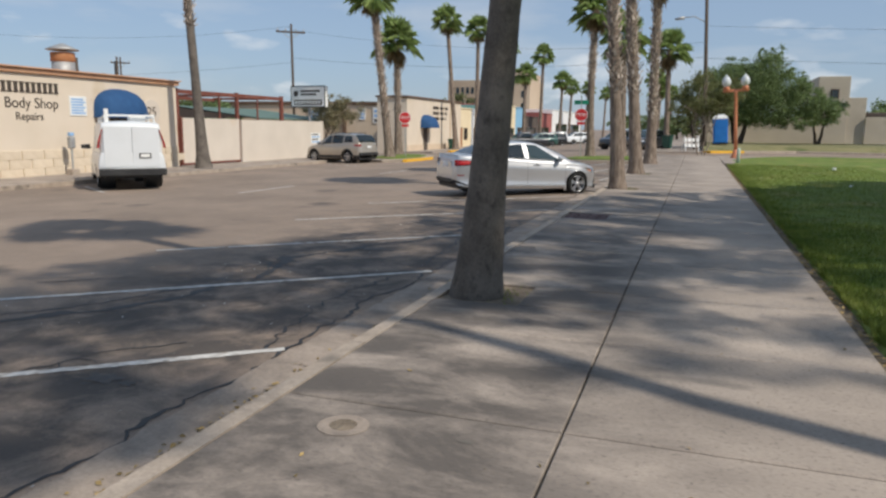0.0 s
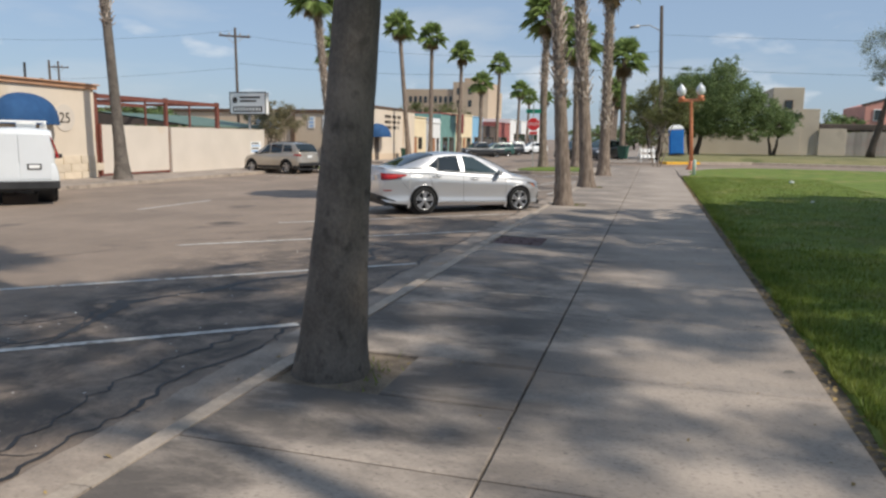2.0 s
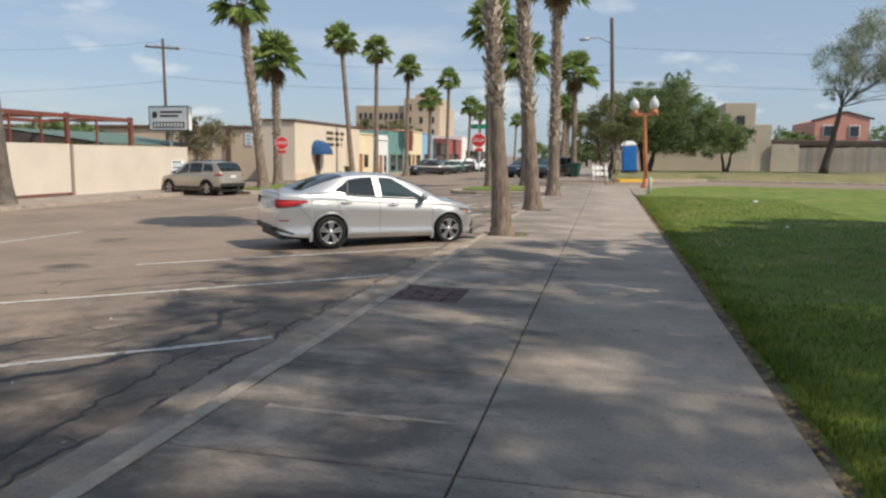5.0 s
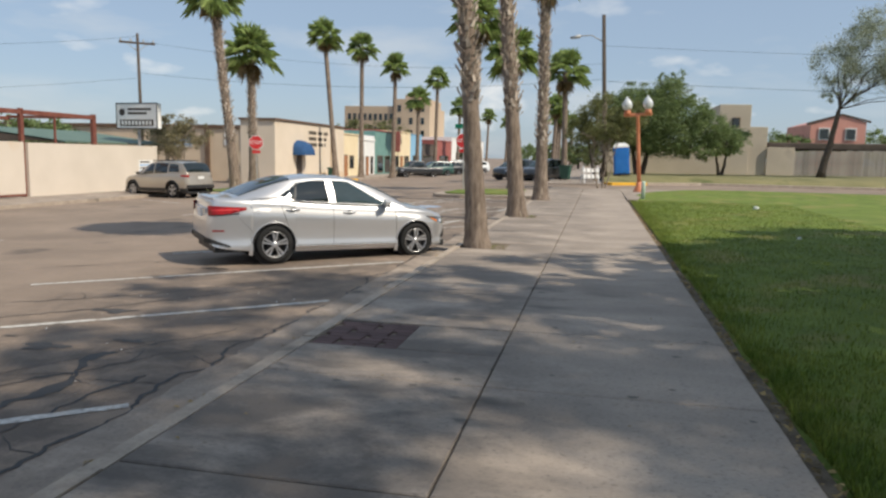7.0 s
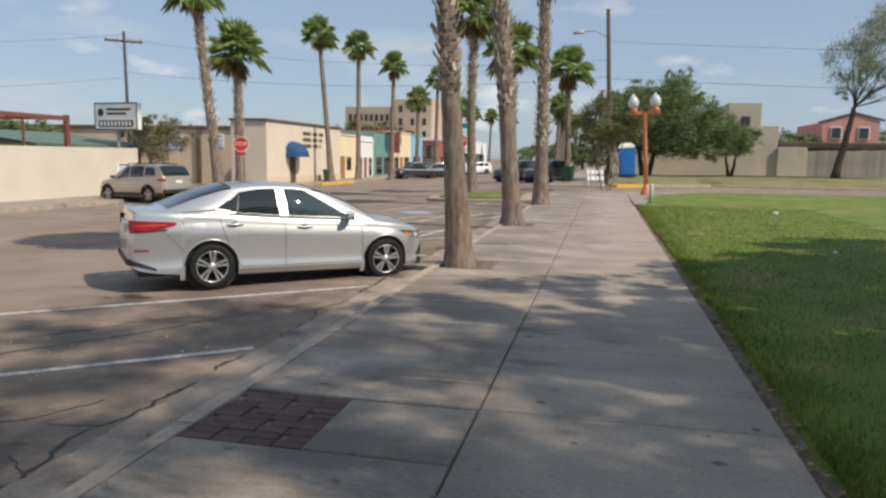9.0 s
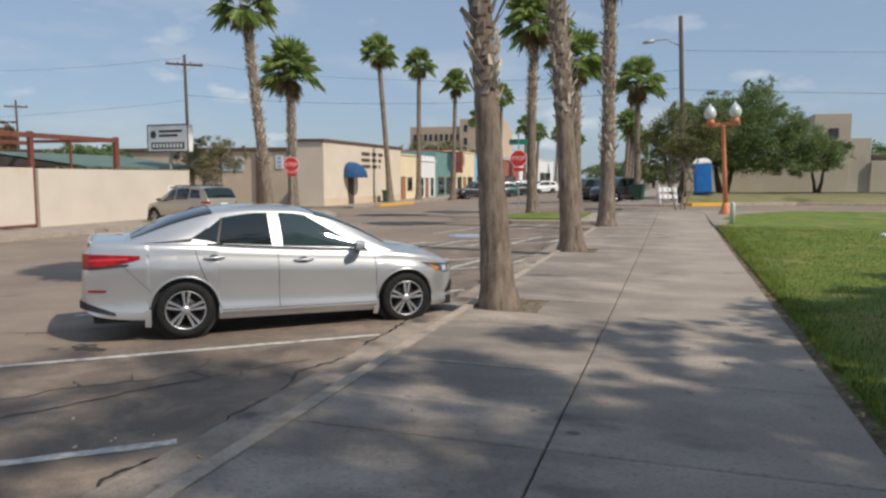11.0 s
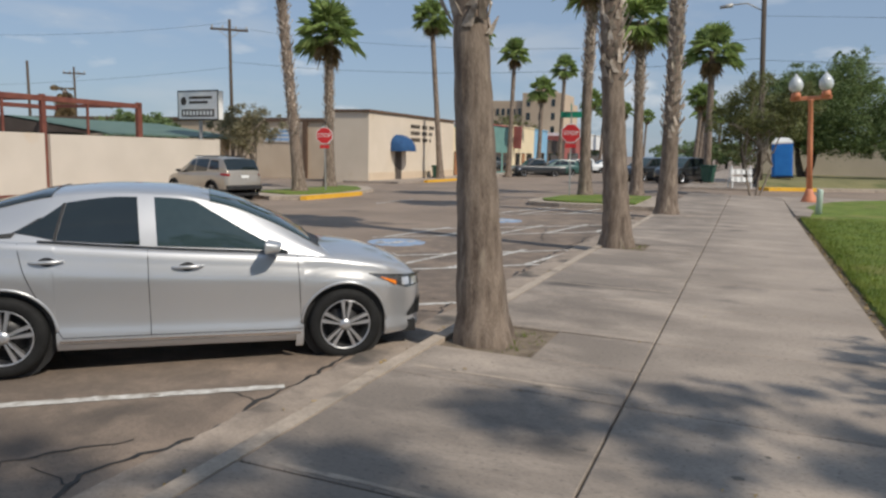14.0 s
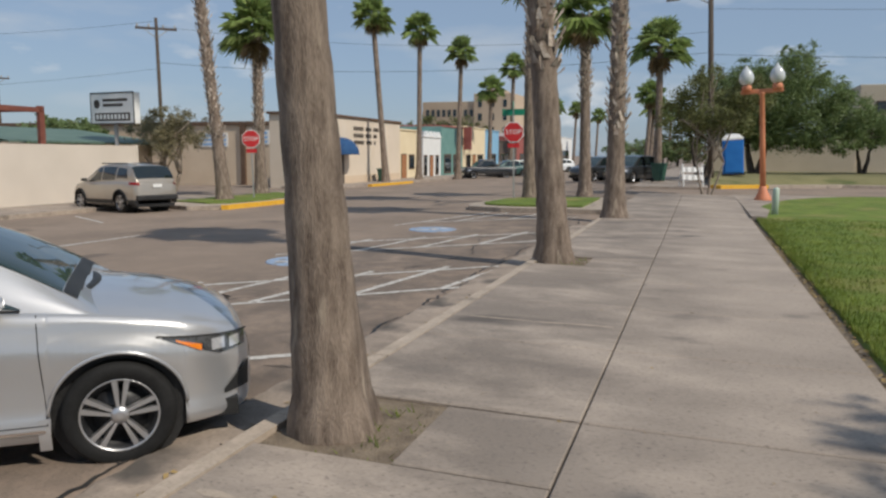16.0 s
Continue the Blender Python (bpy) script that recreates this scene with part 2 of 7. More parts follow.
STUCCO = material("cream_stucco", (0.66, 0.565, 0.45), (0.71, 0.61, 0.495), 0.9, scale=0.8, fine=60, bump=0.35, spots=(0.61, 0.49, 0.35), spot_at=0.62, spot_scale=0.6)
STUCCO_PALE = material("pale_stucco", (0.61, 0.54, 0.46), (0.67, 0.595, 0.51), 0.9, scale=0.7, fine=50, bump=0.3, spots=(0.62, 0.49, 0.36), spot_at=0.64, spot_scale=0.5)
STUCCO_TAN = material("tan_stucco", (0.6, 0.47, 0.34), (0.67, 0.54, 0.4), 0.9, scale=0.7, fine=50, bump=0.3)
STUCCO_YELLOW = material("yellow_stucco", (0.74, 0.61, 0.4), (0.79, 0.67, 0.46), 0.9, scale=0.7, fine=50, bump=0.3)
STUCCO_GREY = material("grey_stucco", (0.5, 0.43, 0.34), (0.6, 0.52, 0.42), 0.9, scale=0.4, fine=40, bump=0.3, spots=(0.4, 0.34, 0.27), spot_at=0.6, spot_scale=0.4)
HOTEL = material("tan_panel", (0.44, 0.335, 0.24), (0.5, 0.39, 0.285), 0.9, scale=0.2, fine=10, bump=0.1)
TRIM_PEACH = material("peach_trim", (0.5, 0.27, 0.16), (0.58, 0.34, 0.21), 0.8, scale=2, fine=40, bump=0.2)
TRIM_BROWN = material("brown_trim", (0.11, 0.065, 0.042), (0.16, 0.1, 0.065), 0.8, scale=2, fine=40, bump=0.2)
STONE = material("wall_stone", (0.62, 0.515, 0.385), (0.7, 0.595, 0.46), 0.9, scale=3, fine=40, bump=0.5, per_object=0.09)
STONE_GREY = material("grey_wall_stone", (0.32, 0.27, 0.21), (0.5, 0.43, 0.34), 0.9, scale=3, fine=40, bump=0.6, per_object=0.25)
CANVAS = material("blue_canvas", (0.012, 0.06, 0.165), (0.02, 0.085, 0.21), 0.85, scale=3, fine=120, bump=0.2)
RUST_RED = material("red_oxide_steel", (0.15, 0.045, 0.033), (0.22, 0.075, 0.05), 0.7, scale=4, fine=40, bump=0.2)
ORANGE_STEEL = material("terracotta_steel", (0.6, 0.2, 0.1), (0.68, 0.26, 0.14), 0.6, scale=4, fine=40, bump=0.15)
GALV = material("galvanised_steel", (0.34, 0.34, 0.335), (0.48, 0.48, 0.47), 0.6, metal=0.5, scale=6, fine=40, bump=0.1)
RUSTY = material("rusty_steel", (0.3, 0.12, 0.05), (0.42, 0.2, 0.09), 0.85, scale=4, fine=30, bump=0.3)
WOOD_POLE = material("creosoted_wood", (0.06, 0.045, 0.035), (0.11, 0.085, 0.065), 0.9, scale=2, fine=30, stretch=(4, 4, 0.4), bump=0.4)
GREY_WOOD = material("weathered_wood", (0.27, 0.245, 0.22), (0.42, 0.385, 0.345), 0.9, scale=2, fine=30, stretch=(3, 3, 0.4), bump=0.4, per_object=0.15)
GREEN_ROOF = material("green_metal_roof", (0.09, 0.15, 0.115), (0.135, 0.2, 0.155), 0.55, scale=1, fine=30, bump=0.1)
DARK_ROOF = material("dark_roof", (0.07, 0.055, 0.045), (0.12, 0.095, 0.08), 0.9, scale=1, fine=30, bump=0.2)
WHITE_PAINT = material("white_paint", (0.76, 0.76, 0.74), (0.82, 0.82, 0.8), 0.6, scale=2, fine=30, bump=0.08)
RED_SIGN = material("red_sign", (0.52, 0.02, 0.025), (0.58, 0.03, 0.035), 0.45, scale=2, fine=30, bump=0)
GREEN_SIGN = material("green_sign", (0.0, 0.2, 0.12), (0.01, 0.25, 0.15), 0.45, scale=2, fine=30, bump=0)
BLACK = material("black_paint", (0.012, 0.012, 0.013), (0.03, 0.03, 0.03), 0.55, scale=3, fine=40, bump=0.05)
LETTER = material("dark_letter", (0.05, 0.038, 0.028), (0.07, 0.055, 0.045), 0.7, scale=3, fine=40, bump=0)
TOILET_BLUE = material("blue_plastic", (0.01, 0.17, 0.56), (0.018, 0.21, 0.62), 0.5, scale=2, fine=30, bump=0.08)
BIN_GREEN = material("green_plastic", (0.02, 0.075, 0.05), (0.035, 0.1, 0.07), 0.55, scale=3, fine=30, bump=0.1)
SIGN_BLUE = material("pale_blue_print", (0.2, 0.4, 0.68), (0.34, 0.52, 0.76), 0.6, scale=3, fine=40, bump=0)
TEAL = material("teal_paint", (0.12, 0.26, 0.24), (0.17, 0.32, 0.29), 0.8, scale=1, fine=30, bump=0.1)
SKYBLUE = material("light_blue_paint", (0.2, 0.42, 0.6), (0.26, 0.48, 0.66), 0.8, scale=1, fine=30, bump=0.1)
BRICK_RED = material("dull_red_paint", (0.3, 0.085, 0.075), (0.37, 0.12, 0.1), 0.8, scale=1, fine=30, bump=0.1)
PINK = material("coral_stucco", (0.62, 0.29, 0.24), (0.68, 0.34, 0.28), 0.85, scale=1, fine=30, bump=0.1)
SILVER = material("silver_car_paint", (0.54, 0.545, 0.56), (0.58, 0.585, 0.6), 0.33, metal=0.6, scale=1.0, fine=400, bump=0.0, coat=1.0)
CHAMPAGNE = material("champagne_car_paint", (0.4, 0.355, 0.295), (0.45, 0.4, 0.335), 0.34, metal=0.5, scale=1, fine=400, bump=0, coat=1.0)
VAN_WHITE = material("white_car_paint", (0.66, 0.68, 0.69), (0.71, 0.73, 0.74), 0.4, scale=1, fine=40, bump=0, coat=0.5)
DARK_PAINT = material("dark_car_paint", (0.016, 0.018, 0.02), (0.025, 0.027, 0.03), 0.3, scale=1, fine=40, bump=0, coat=1.0)
GREEN_CAR = material("green_car_paint", (0.02, 0.075, 0.065), (0.03, 0.095, 0.08), 0.3, scale=1, fine=40, bump=0, coat=1.0)
GLASS_DARK = material("tinted_glass", (0.012, 0.018, 0.02), (0.016, 0.024, 0.027), 0.012, scale=1, fine=10, bump=0, spec=0.8)
GLASS_LIGHT = material("window_glass", (0.03, 0.05, 0.055), (0.04, 0.065, 0.07), 0.012, scale=1, fine=10, bump=0, spec=0.8)
TYRE = material("tyre_rubber", (0.012, 0.012, 0.012), (0.022, 0.022, 0.022), 0.75, scale=6, fine=60, bump=0.1, spec=0.25)
ALLOY = material("machined_alloy", (0.62, 0.62, 0.63), (0.72, 0.72, 0.73), 0.34, metal=0.85, scale=4, fine=60, bump=0)
DARK_ALLOY = material("dark_alloy", (0.016, 0.016, 0.018), (0.028, 0.028, 0.03), 0.45, metal=0.3, scale=4, fine=60, bump=0)
CHROME = material("chrome", (0.75, 0.75, 0.76), (0.8, 0.8, 0.81), 0.12, metal=1.0, scale=4, fine=60, bump=0)
TAIL_RED = material("tail_lamp_red", (0.16, 0.006, 0.008), (0.42, 0.012, 0.014), 0.25, scale=12, fine=60, bump=0, coat=0.25, spec=0.3)
AMBER = material("amber_reflector", (0.8, 0.2, 0.02), (0.85, 0.26, 0.03), 0.15, scale=12, fine=60, bump=0, coat=1.0)
LAMP_DARK = material("smoked_headlamp", (0.03, 0.032, 0.035), (0.16, 0.165, 0.17), 0.1, metal=0.3, scale=14, fine=60, bump=0, coat=1.0)
LAMP_CLEAR = material("headlamp_glass", (0.45, 0.46, 0.48), (0.7, 0.71, 0.73), 0.08, metal=0.4, scale=14, fine=60, bump=0, coat=1.0)
GLOBE = material("opal_glass", (0.55, 0.57, 0.58), (0.66, 0.68, 0.69), 0.12, scale=2, fine=20, bump=0, coat=1.0)
LITTER = material("dry_leaf", (0.2, 0.14, 0.06), (0.34, 0.24, 0.1), 0.9, scale=3, fine=20, bump=0, per_island=0.5)
PALE_PLASTIC = material("pale_green_plastic", (0.42, 0.52, 0.44), (0.5, 0.6, 0.52), 0.6, scale=3, fine=40, bump=0.1)


# ---- mesh helpers ----
def link_mesh(name, bm, mat, smooth=False, normals=True):
    if normals:
        bmesh.ops.recalc_face_normals(bm, faces=bm.faces)
    me = bpy.data.meshes.new(name)
    bm.to_mesh(me)
    bm.free()
    me.materials.append(mat)
    if smooth:
        me.polygons.foreach_set("use_smooth", [True] * len(me.polygons))
    return new(name, me)


def part(name, bm, mat, parent, label="", smooth=False, at=None, normals=True):
    ob = link_mesh(name, bm, mat, smooth, normals)
    ob.parent = parent
    if at is not None:
        ob.matrix_basis = at
    if label:
        ob["label"] = label
    return ob


def thing(name, at, label, category, group="", kind=""):
    return tagged(place(new(name), at), label, category, group, kind)


def place(ob, m):
    ob.matrix_basis = m
    return ob


def structure(name, bm, mat, label="", smooth=False):
    return tagged(link_mesh(name, bm, mat, smooth), label, "", "", "structure")


def box(bm, x0, x1, y0, y1, z0, z1, bevel=0.0):
    m = Matrix.Translation(((x0 + x1) / 2, (y0 + y1) / 2, (z0 + z1) / 2)) @ Matrix.Diagonal((abs(x1 - x0), abs(y1 - y0), abs(z1 - z0), 1))
    vs = bmesh.ops.create_cube(bm, size=1, matrix=m)["verts"]
    if bevel:
        es = list({e for v in vs for e in v.link_edges})
        bmesh.ops.bevel(bm, geom=es, offset=bevel, segments=2, affect="EDGES", profile=0.5)
    return bm


def boxm(x0, x1, y0, y1, z0, z1, bevel=0.0):
    return box(bmesh.new(), x0, x1, y0, y1, z0, z1, bevel)


def tube(bm, points, radii, sides=10, caps=True):
    """A round tube along points, with a radius at each."""
    rings = []
    pts = [Vector(p) for p in points]
    if isinstance(radii, (int, float)):
        radii = [radii] * len(pts)
    for i, p in enumerate(pts):
        d = (pts[min(i + 1, len(pts) - 1)] - pts[max(i - 1, 0)]).normalized()
        u = d.cross(Vector((0, 1, 0.01)) if abs(d.y) < 0.9 else Vector((1, 0, 0))).normalized()
        v = d.cross(u)
        rings.append([bm.verts.new(p + radii[i] * (math.cos(a) * u + math.sin(a) * v)) for a in [2 * math.pi * k / sides for k in range(sides)]])
    for r, s in zip(rings, rings[1:]):
        for k in range(sides):
            bm.faces.new((r[k], r[(k + 1) % sides], s[(k + 1) % sides], s[k]))
    if caps:
        bm.faces.new(rings[0])
        bm.faces.new(rings[-1])
    return bm


def tubem(points, radii, sides=10):
    return tube(bmesh.new(), points, radii, sides)


def lathe(bm, profile, sides=20, axis="z", cx=0, cy=0, cz=0, caps=True):
    """A turned shape from (radius, height) pairs."""
    rings = []
    for r, h in profile:
        ring = []
        for k in range(sides):
            a = 2 * math.pi * k / sides
            c, s = max(r, 1e-4) * math.cos(a), max(r, 1e-4) * math.sin(a)
            ring.append(bm.verts.new((cx + c, cy + s, cz + h) if axis == "z" else (cx + c, cy + h, cz + s)))
        rings.append(ring)
    for r, s in zip(rings, rings[1:]):
        for k in range(sides):
            bm.faces.new((r[k], r[(k + 1) % sides], s[(k + 1) % sides], s[k]))
    if caps:
        bm.faces.new(rings[0])
        bm.faces.new(rings[-1])
    return bm


def prism(bm, outline, z0, z1):
    """A flat outline, drawn up from z0 to z1."""
    low = [bm.verts.new((x, y, z0)) for x, y in outline]
    top = [bm.verts.new((x, y, z1)) for x, y in outline]
    n = len(outline)
    bm.faces.new(low)
    bm.faces.new(top)
    for k in range(n):
        bm.faces.new((low[k], low[(k + 1) % n], top[(k + 1) % n], top[k]))
    return bm


def smoothstep(a, b, x):
    t = min(1.0, max(0.0, (x - a) / (b - a)))
    return t * t * (3 - 2 * t)


def rise(x, y):
    """How the land lies off the level: it falls away to the far side of the street and climbs a little beyond the crossing."""
    left = 0.018 * min(0.0, x + 2.0) if x > -60 else -1.05
    left -= 0.1 * smoothstep(50, 66, y) * smoothstep(10, 20, -x) if x < 0 else 0.0
    return left + 0.008 * min(26, max(0.0, y - 34)) * smoothstep(-10, -4, x)


def land_z(x, y):
    return -0.15 + rise(x, y)


# ---- ground ----
ROAD = -0.15


def ground_sheet():
    bm = bmesh.new()
    xs = [-3000, -600, -150, -60, -50, -40, -32, -28] + [-24 + 2 * i for i in range(36)] + [60, 80, 150, 600, 3000]
    ys = [-3000, -600, -100, -20, 0, 20, 34] + [36 + 2 * i for i in range(22)] + [90, 120, 200, 600, 3000]
    grid = [[bm.verts.new((x, y, ROAD + rise(x, y))) for x in xs] for y in ys]
    for r, s in zip(grid, grid[1:]):
        for k in range(len(xs) - 1):
            bm.faces.new((r[k], r[k + 1], s[k + 1], s[k]))
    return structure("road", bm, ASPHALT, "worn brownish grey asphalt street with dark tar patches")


road = ground_sheet()
KERB_X, LAWN_X, JOINT_X = -1.3, 2.52, 0.485

# pavement: the slabs are laid at the end of the file
pavement = tagged(new("pavement"), "grey concrete pavement with scored joints and dark stains", "", "", "structure")
part("bed", boxm(KERB_X + 0.01, LAWN_X - 0.01, -14, 53, -0.3, -0.03), SOIL, pavement)
kerb = tagged(new("kerb"), "worn pale concrete kerb along the parking bays", "", "", "structure")


def gutter_strip():
    """The concrete gutter, its outer edge broken and ragged against the asphalt."""
    bm = bmesh.new()
    last = None
    for i in range(900):
        y = -14 + 54.0 * i / 899
        x = -1.97 + 0.05 * noise.noise(Vector((0, y * 0.9, 3))) + 0.035 * noise.noise(Vector((5, y * 6, 0))) + 0.015 * noise.noise(Vector((9, y * 21, 0)))
        z = ROAD + 0.018
        row = [bm.verts.new(v) for v in ((-1.46, y, z - 0.004), (-1.62, y, z), (x + 0.02, y, z + 0.002), (x, y, z - 0.008), (x - 0.012, y, z - 0.06))]
        if last:
            for k in range(4):
                bm.faces.new((last[k], last[k + 1], row[k + 1], row[k]))
        last = row
    return bm


gutter = structure("gutter", gutter_strip(), GUTTER, "dirty concrete gutter strip beside the kerb")


def kerb_piece(y0, y1):
    bm = bmesh.new()
    out = [(-1.47, -0.3), (-1.47, -0.1), (-1.455, -0.02), (-1.43, 0.0), (-1.3, 0.004), (-1.3, -0.3)]
    a = [bm.verts.new((x, y0 + 0.004, z)) for x, z in out]
    b = [bm.verts.new((x, y1 - 0.004, z)) for x, z in out]
    bm.faces.new(a)
    bm.faces.new(b)
    for k in range(len(out)):
        bm.faces.new((a[k], a[(k + 1) % 6], b[(k + 1) % 6], b[k]))
    return bm


piece = None
for k in range(18):
    if piece is None:
        piece = part("kerb_stone", kerb_piece(-1.525, 1.525), KERB, kerb)
        piece.location = (0, -12.5, 0)
    else:
        other = piece.copy()
        scene.collection.objects.link(other)
        other.location = (random.uniform(-0.008, 0.008), -12.5 + 3.05 * k, random.uniform(-0.006, 0.004))


# lawn, with a cut-off corner towards the crossing
def lawn_outline(grow=0.0):
    pts = [(LAWN_X - grow, -30), (LAWN_X - grow, 38.6)]
    for k in range(7):
        a = math.pi - math.pi / 2 * k / 6
        pts.append((8.5 + (6 + grow) * math.cos(a), 38.6 + (11 + grow) * math.sin(a)))
    return pts + [(90, 49.6 + grow), (90, -30)]


def lawn_height(x, y):
    return 0.015 + rise(x, y) + 0.05 * smoothstep(2.5, 4.0, x) + 0.012 * noise.noise(Vector((x * 0.5, y * 0.5, 0)))


def lawn_mesh():
    bm = bmesh.new()
    ys = [-30, -20, -10] + [-5 + 1.0 * i for i in range(57)]
    rows = []
    for y in ys:
        y = min(y, 49.6)
        if y <= 38.6:
            x0 = LAWN_X + 0.12
        else:
            x0 = 8.5 - 5.9 * math.sqrt(max(0.0, 1 - ((y - 38.6) / 11) ** 2))
        row = []
        for k in range(40):
            x = x0 + 85 * (k / 39) ** 2.2
            row.append(bm.verts.new((x + (0.05 * noise.noise(Vector((3, y * 2.1, 0))) if k == 0 else 0), y, lawn_height(x, y) - (0.05 if k == 0 else 0))))
        rows.append(row)
    for r, s in zip(rows, rows[1:]):
        for k in range(39):
            bm.faces.new((r[k], r[k + 1], s[k + 1], s[k]))
    return bm


lawn = structure("lawn", lawn_mesh(), GRASS, "mown green lawn with yellowed patches")
structure("lawn_soil", prism(bmesh.new(), lawn_outline(-0.005), -0.3, -0.035), SOIL, "bare soil edge of the lawn")
structure("corner_pavement", prism(bmesh.new(), [(LAWN_X, 38.4), (LAWN_X, 50.5), (12, 51.2), (60, 51.2), (60, 49.7), (8.6, 49.7), (5, 47.6), (3.3, 42), (2.9, 38.4)], -0.3, 0.1), CONCRETE, "pale concrete corner pavement")

# far pavement and lots beyond the crossing
def land(name, outline, z0, z1, mat, label):
    bm = bmesh.new()
    top = [bm.verts.new((x, y, z1 + land_z(x, y))) for x, y in outline]
    low = [bm.verts.new((x, y, z0)) for x, y in outline]
    n = len(outline)
    bm.faces.new(top)
    bm.faces.new(low)
    for k in range(n):
        bm.faces.new((low[k], low[(k + 1) % n], top[(k + 1) % n], top[k]))
    return structure(name, bm, mat, label)


land("far_pavement", [(-2.2, 56), (1.6, 56), (1.6, 150), (-2.2, 150)], -0.6, 0.12, CONCRETE, "grey concrete pavement beyond the crossing")
land("yellow_kerb", [(1.7, 57.6), (2.2, 57.2), (4.6, 58.9), (4.3, 59.3)], -0.4, 0.18, YELLOW_PAINT, "yellow painted kerb beyond the crossing")
land("far_kerb", [(4.62, 58.9), (8.42, 61.2), (80, 61.4), (80, 62.3), (8.2, 61.9), (4.32, 59.3)], -0.4, 0.17, KERB, "pale concrete kerb of the crossing street")


def far_lot():
    """The raised lot beyond the crossing, banked up from its kerb."""
    bm = bmesh.new()
    rows = []
    for k, z in ((0, 0.14), (0.6, 0.3), (1.6, 0.5), (3.0, 0.6), (20, 0.62), (100, 0.62)):
        rows.append([bm.verts.new((x, (57.8 + min(4.2, max(0, x - 1.7) * 0.64)) + k, z + 0.008 * max(0, x - 8) * min(1, k))) for x in (1.7, 3, 5, 8, 14, 25, 40, 90)])
    for r, s_ in zip(rows, rows[1:]):
        for k in range(7):
            bm.faces.new((r[k], r[k + 1], s_[k + 1], s_[k]))
    return structure("far_lot", bm, DRY_GRASS, "dry grass lot raised beyond the crossing")


far_lot()
land("left_pavement", [(-23.4, -60), (-19.4, -60), (-19.4, 46), (-23.4, 46)], -1.2, 0.02 - ROAD - 0.03, CONCRETE, "pale concrete pavement along the body shop")
land("left_kerb", [(-19.4, -60), (-19.25, -60), (-19.25, 37), (-19.4, 37)], -1.2, 0.145, KERB, "pale concrete kerb of the far pavement")
land("far_left_pavement", [(-24.4, 58), (-20.2, 58), (-20.2, 150), (-24.4, 150)], -1.4, 0.14, CONCRETE, "pale concrete pavement before the shop row")


# painted bays
def stripe(x0, y0, x1, y1, width=0.11):
    d = Vector((x1 - x0, y1 - y0, 0))
    nrm = Vector((-d.y, d.x, 0)).normalized() * width / 2
    bm = bmesh.new()
    n = 110
    va = []
    for k in range(n + 1):
        p = Vector((x0, y0, 0)) + d * k / n
        p.z = land_z(p.x, p.y) + 0.006
        a, b = (0.92 + 0.22 * noise.noise(p * 3 + Vector((s, s, 0))) + 0.28 * noise.noise(p * 17 + Vector((s, 0, 0))) for s in (0, 40))
        va.append((bm.verts.new(p + nrm * a), bm.verts.new(p - nrm * b)))
    for a, b in zip(va, va[1:]):
        bm.faces.new((a[0], a[1], b[1], b[0]))
    ob = structure("road_marking", bm, PAINT, "worn white painted parking line")
    return ob


for y in (0.6, 4.3, 7.9, 11.65, 15.75, 19.4, 23.0):
    stripe(-6.65, y - 3.5, -2.05, y)
for y0, y1 in ((26.6, 28.7), (32.6, 34.6)):
    stripe(-6.4, y0 - 3.7, -1.95, y0)
    stripe(-6.4, y1 - 3.7, -1.95, y1)
    for k in range(5):
        x = -6.2 + 1.0 * k
        stripe(x, y0 - 3.55 + 0.83 * k, x + 0.45, y1 - 3.2 + 0.83 * k + 0.4)
stripe(-6.6, 35.0, -5.2, 39.8)
stripe(-5.4, 36.5, -4.6, 39.6)
stripe(-4.0, 37.5, -3.4, 40.0)
stripe(-6.3, 36.0, -2.2, 38.6)
for y in (17.6, 28.0, 39.0):
    stripe(-11.7, y, -11.62, y + 3.1)
stripe(-18.3, 18.4, -15.8, 16.6)
stripe(-18.3, 35.6, -15.4, 33.8)


for x, y in ((-5.5, 28.3), (-5.2, 34.3)):
    bm = bmesh.new()
    zz = land_z(x, y) + 0.012
    lathe(bm, [(0.62, zz - 0.01), (0.6, zz)], 20, cx=x, cy=y)
    structure("bay_symbol", bm, BLUE_PAINT, "faded blue accessible parking symbol")
    bm = bmesh.new()
    lathe(bm, [(0.1, zz + 0.004), (0.09, zz + 0.006)], 10, cx=x + 0.22, cy=y + 0.25)
    box(bm, x - 0.05, x + 0.12, y - 0.2, y + 0.15, zz + 0.004, zz + 0.006)
    box(bm, x - 0.35, x + 0.0, y - 0.32, y - 0.2, zz + 0.004, zz + 0.006)
    structure("bay_symbol_figure", bm, PAINT, "worn white symbol on the blue disc")


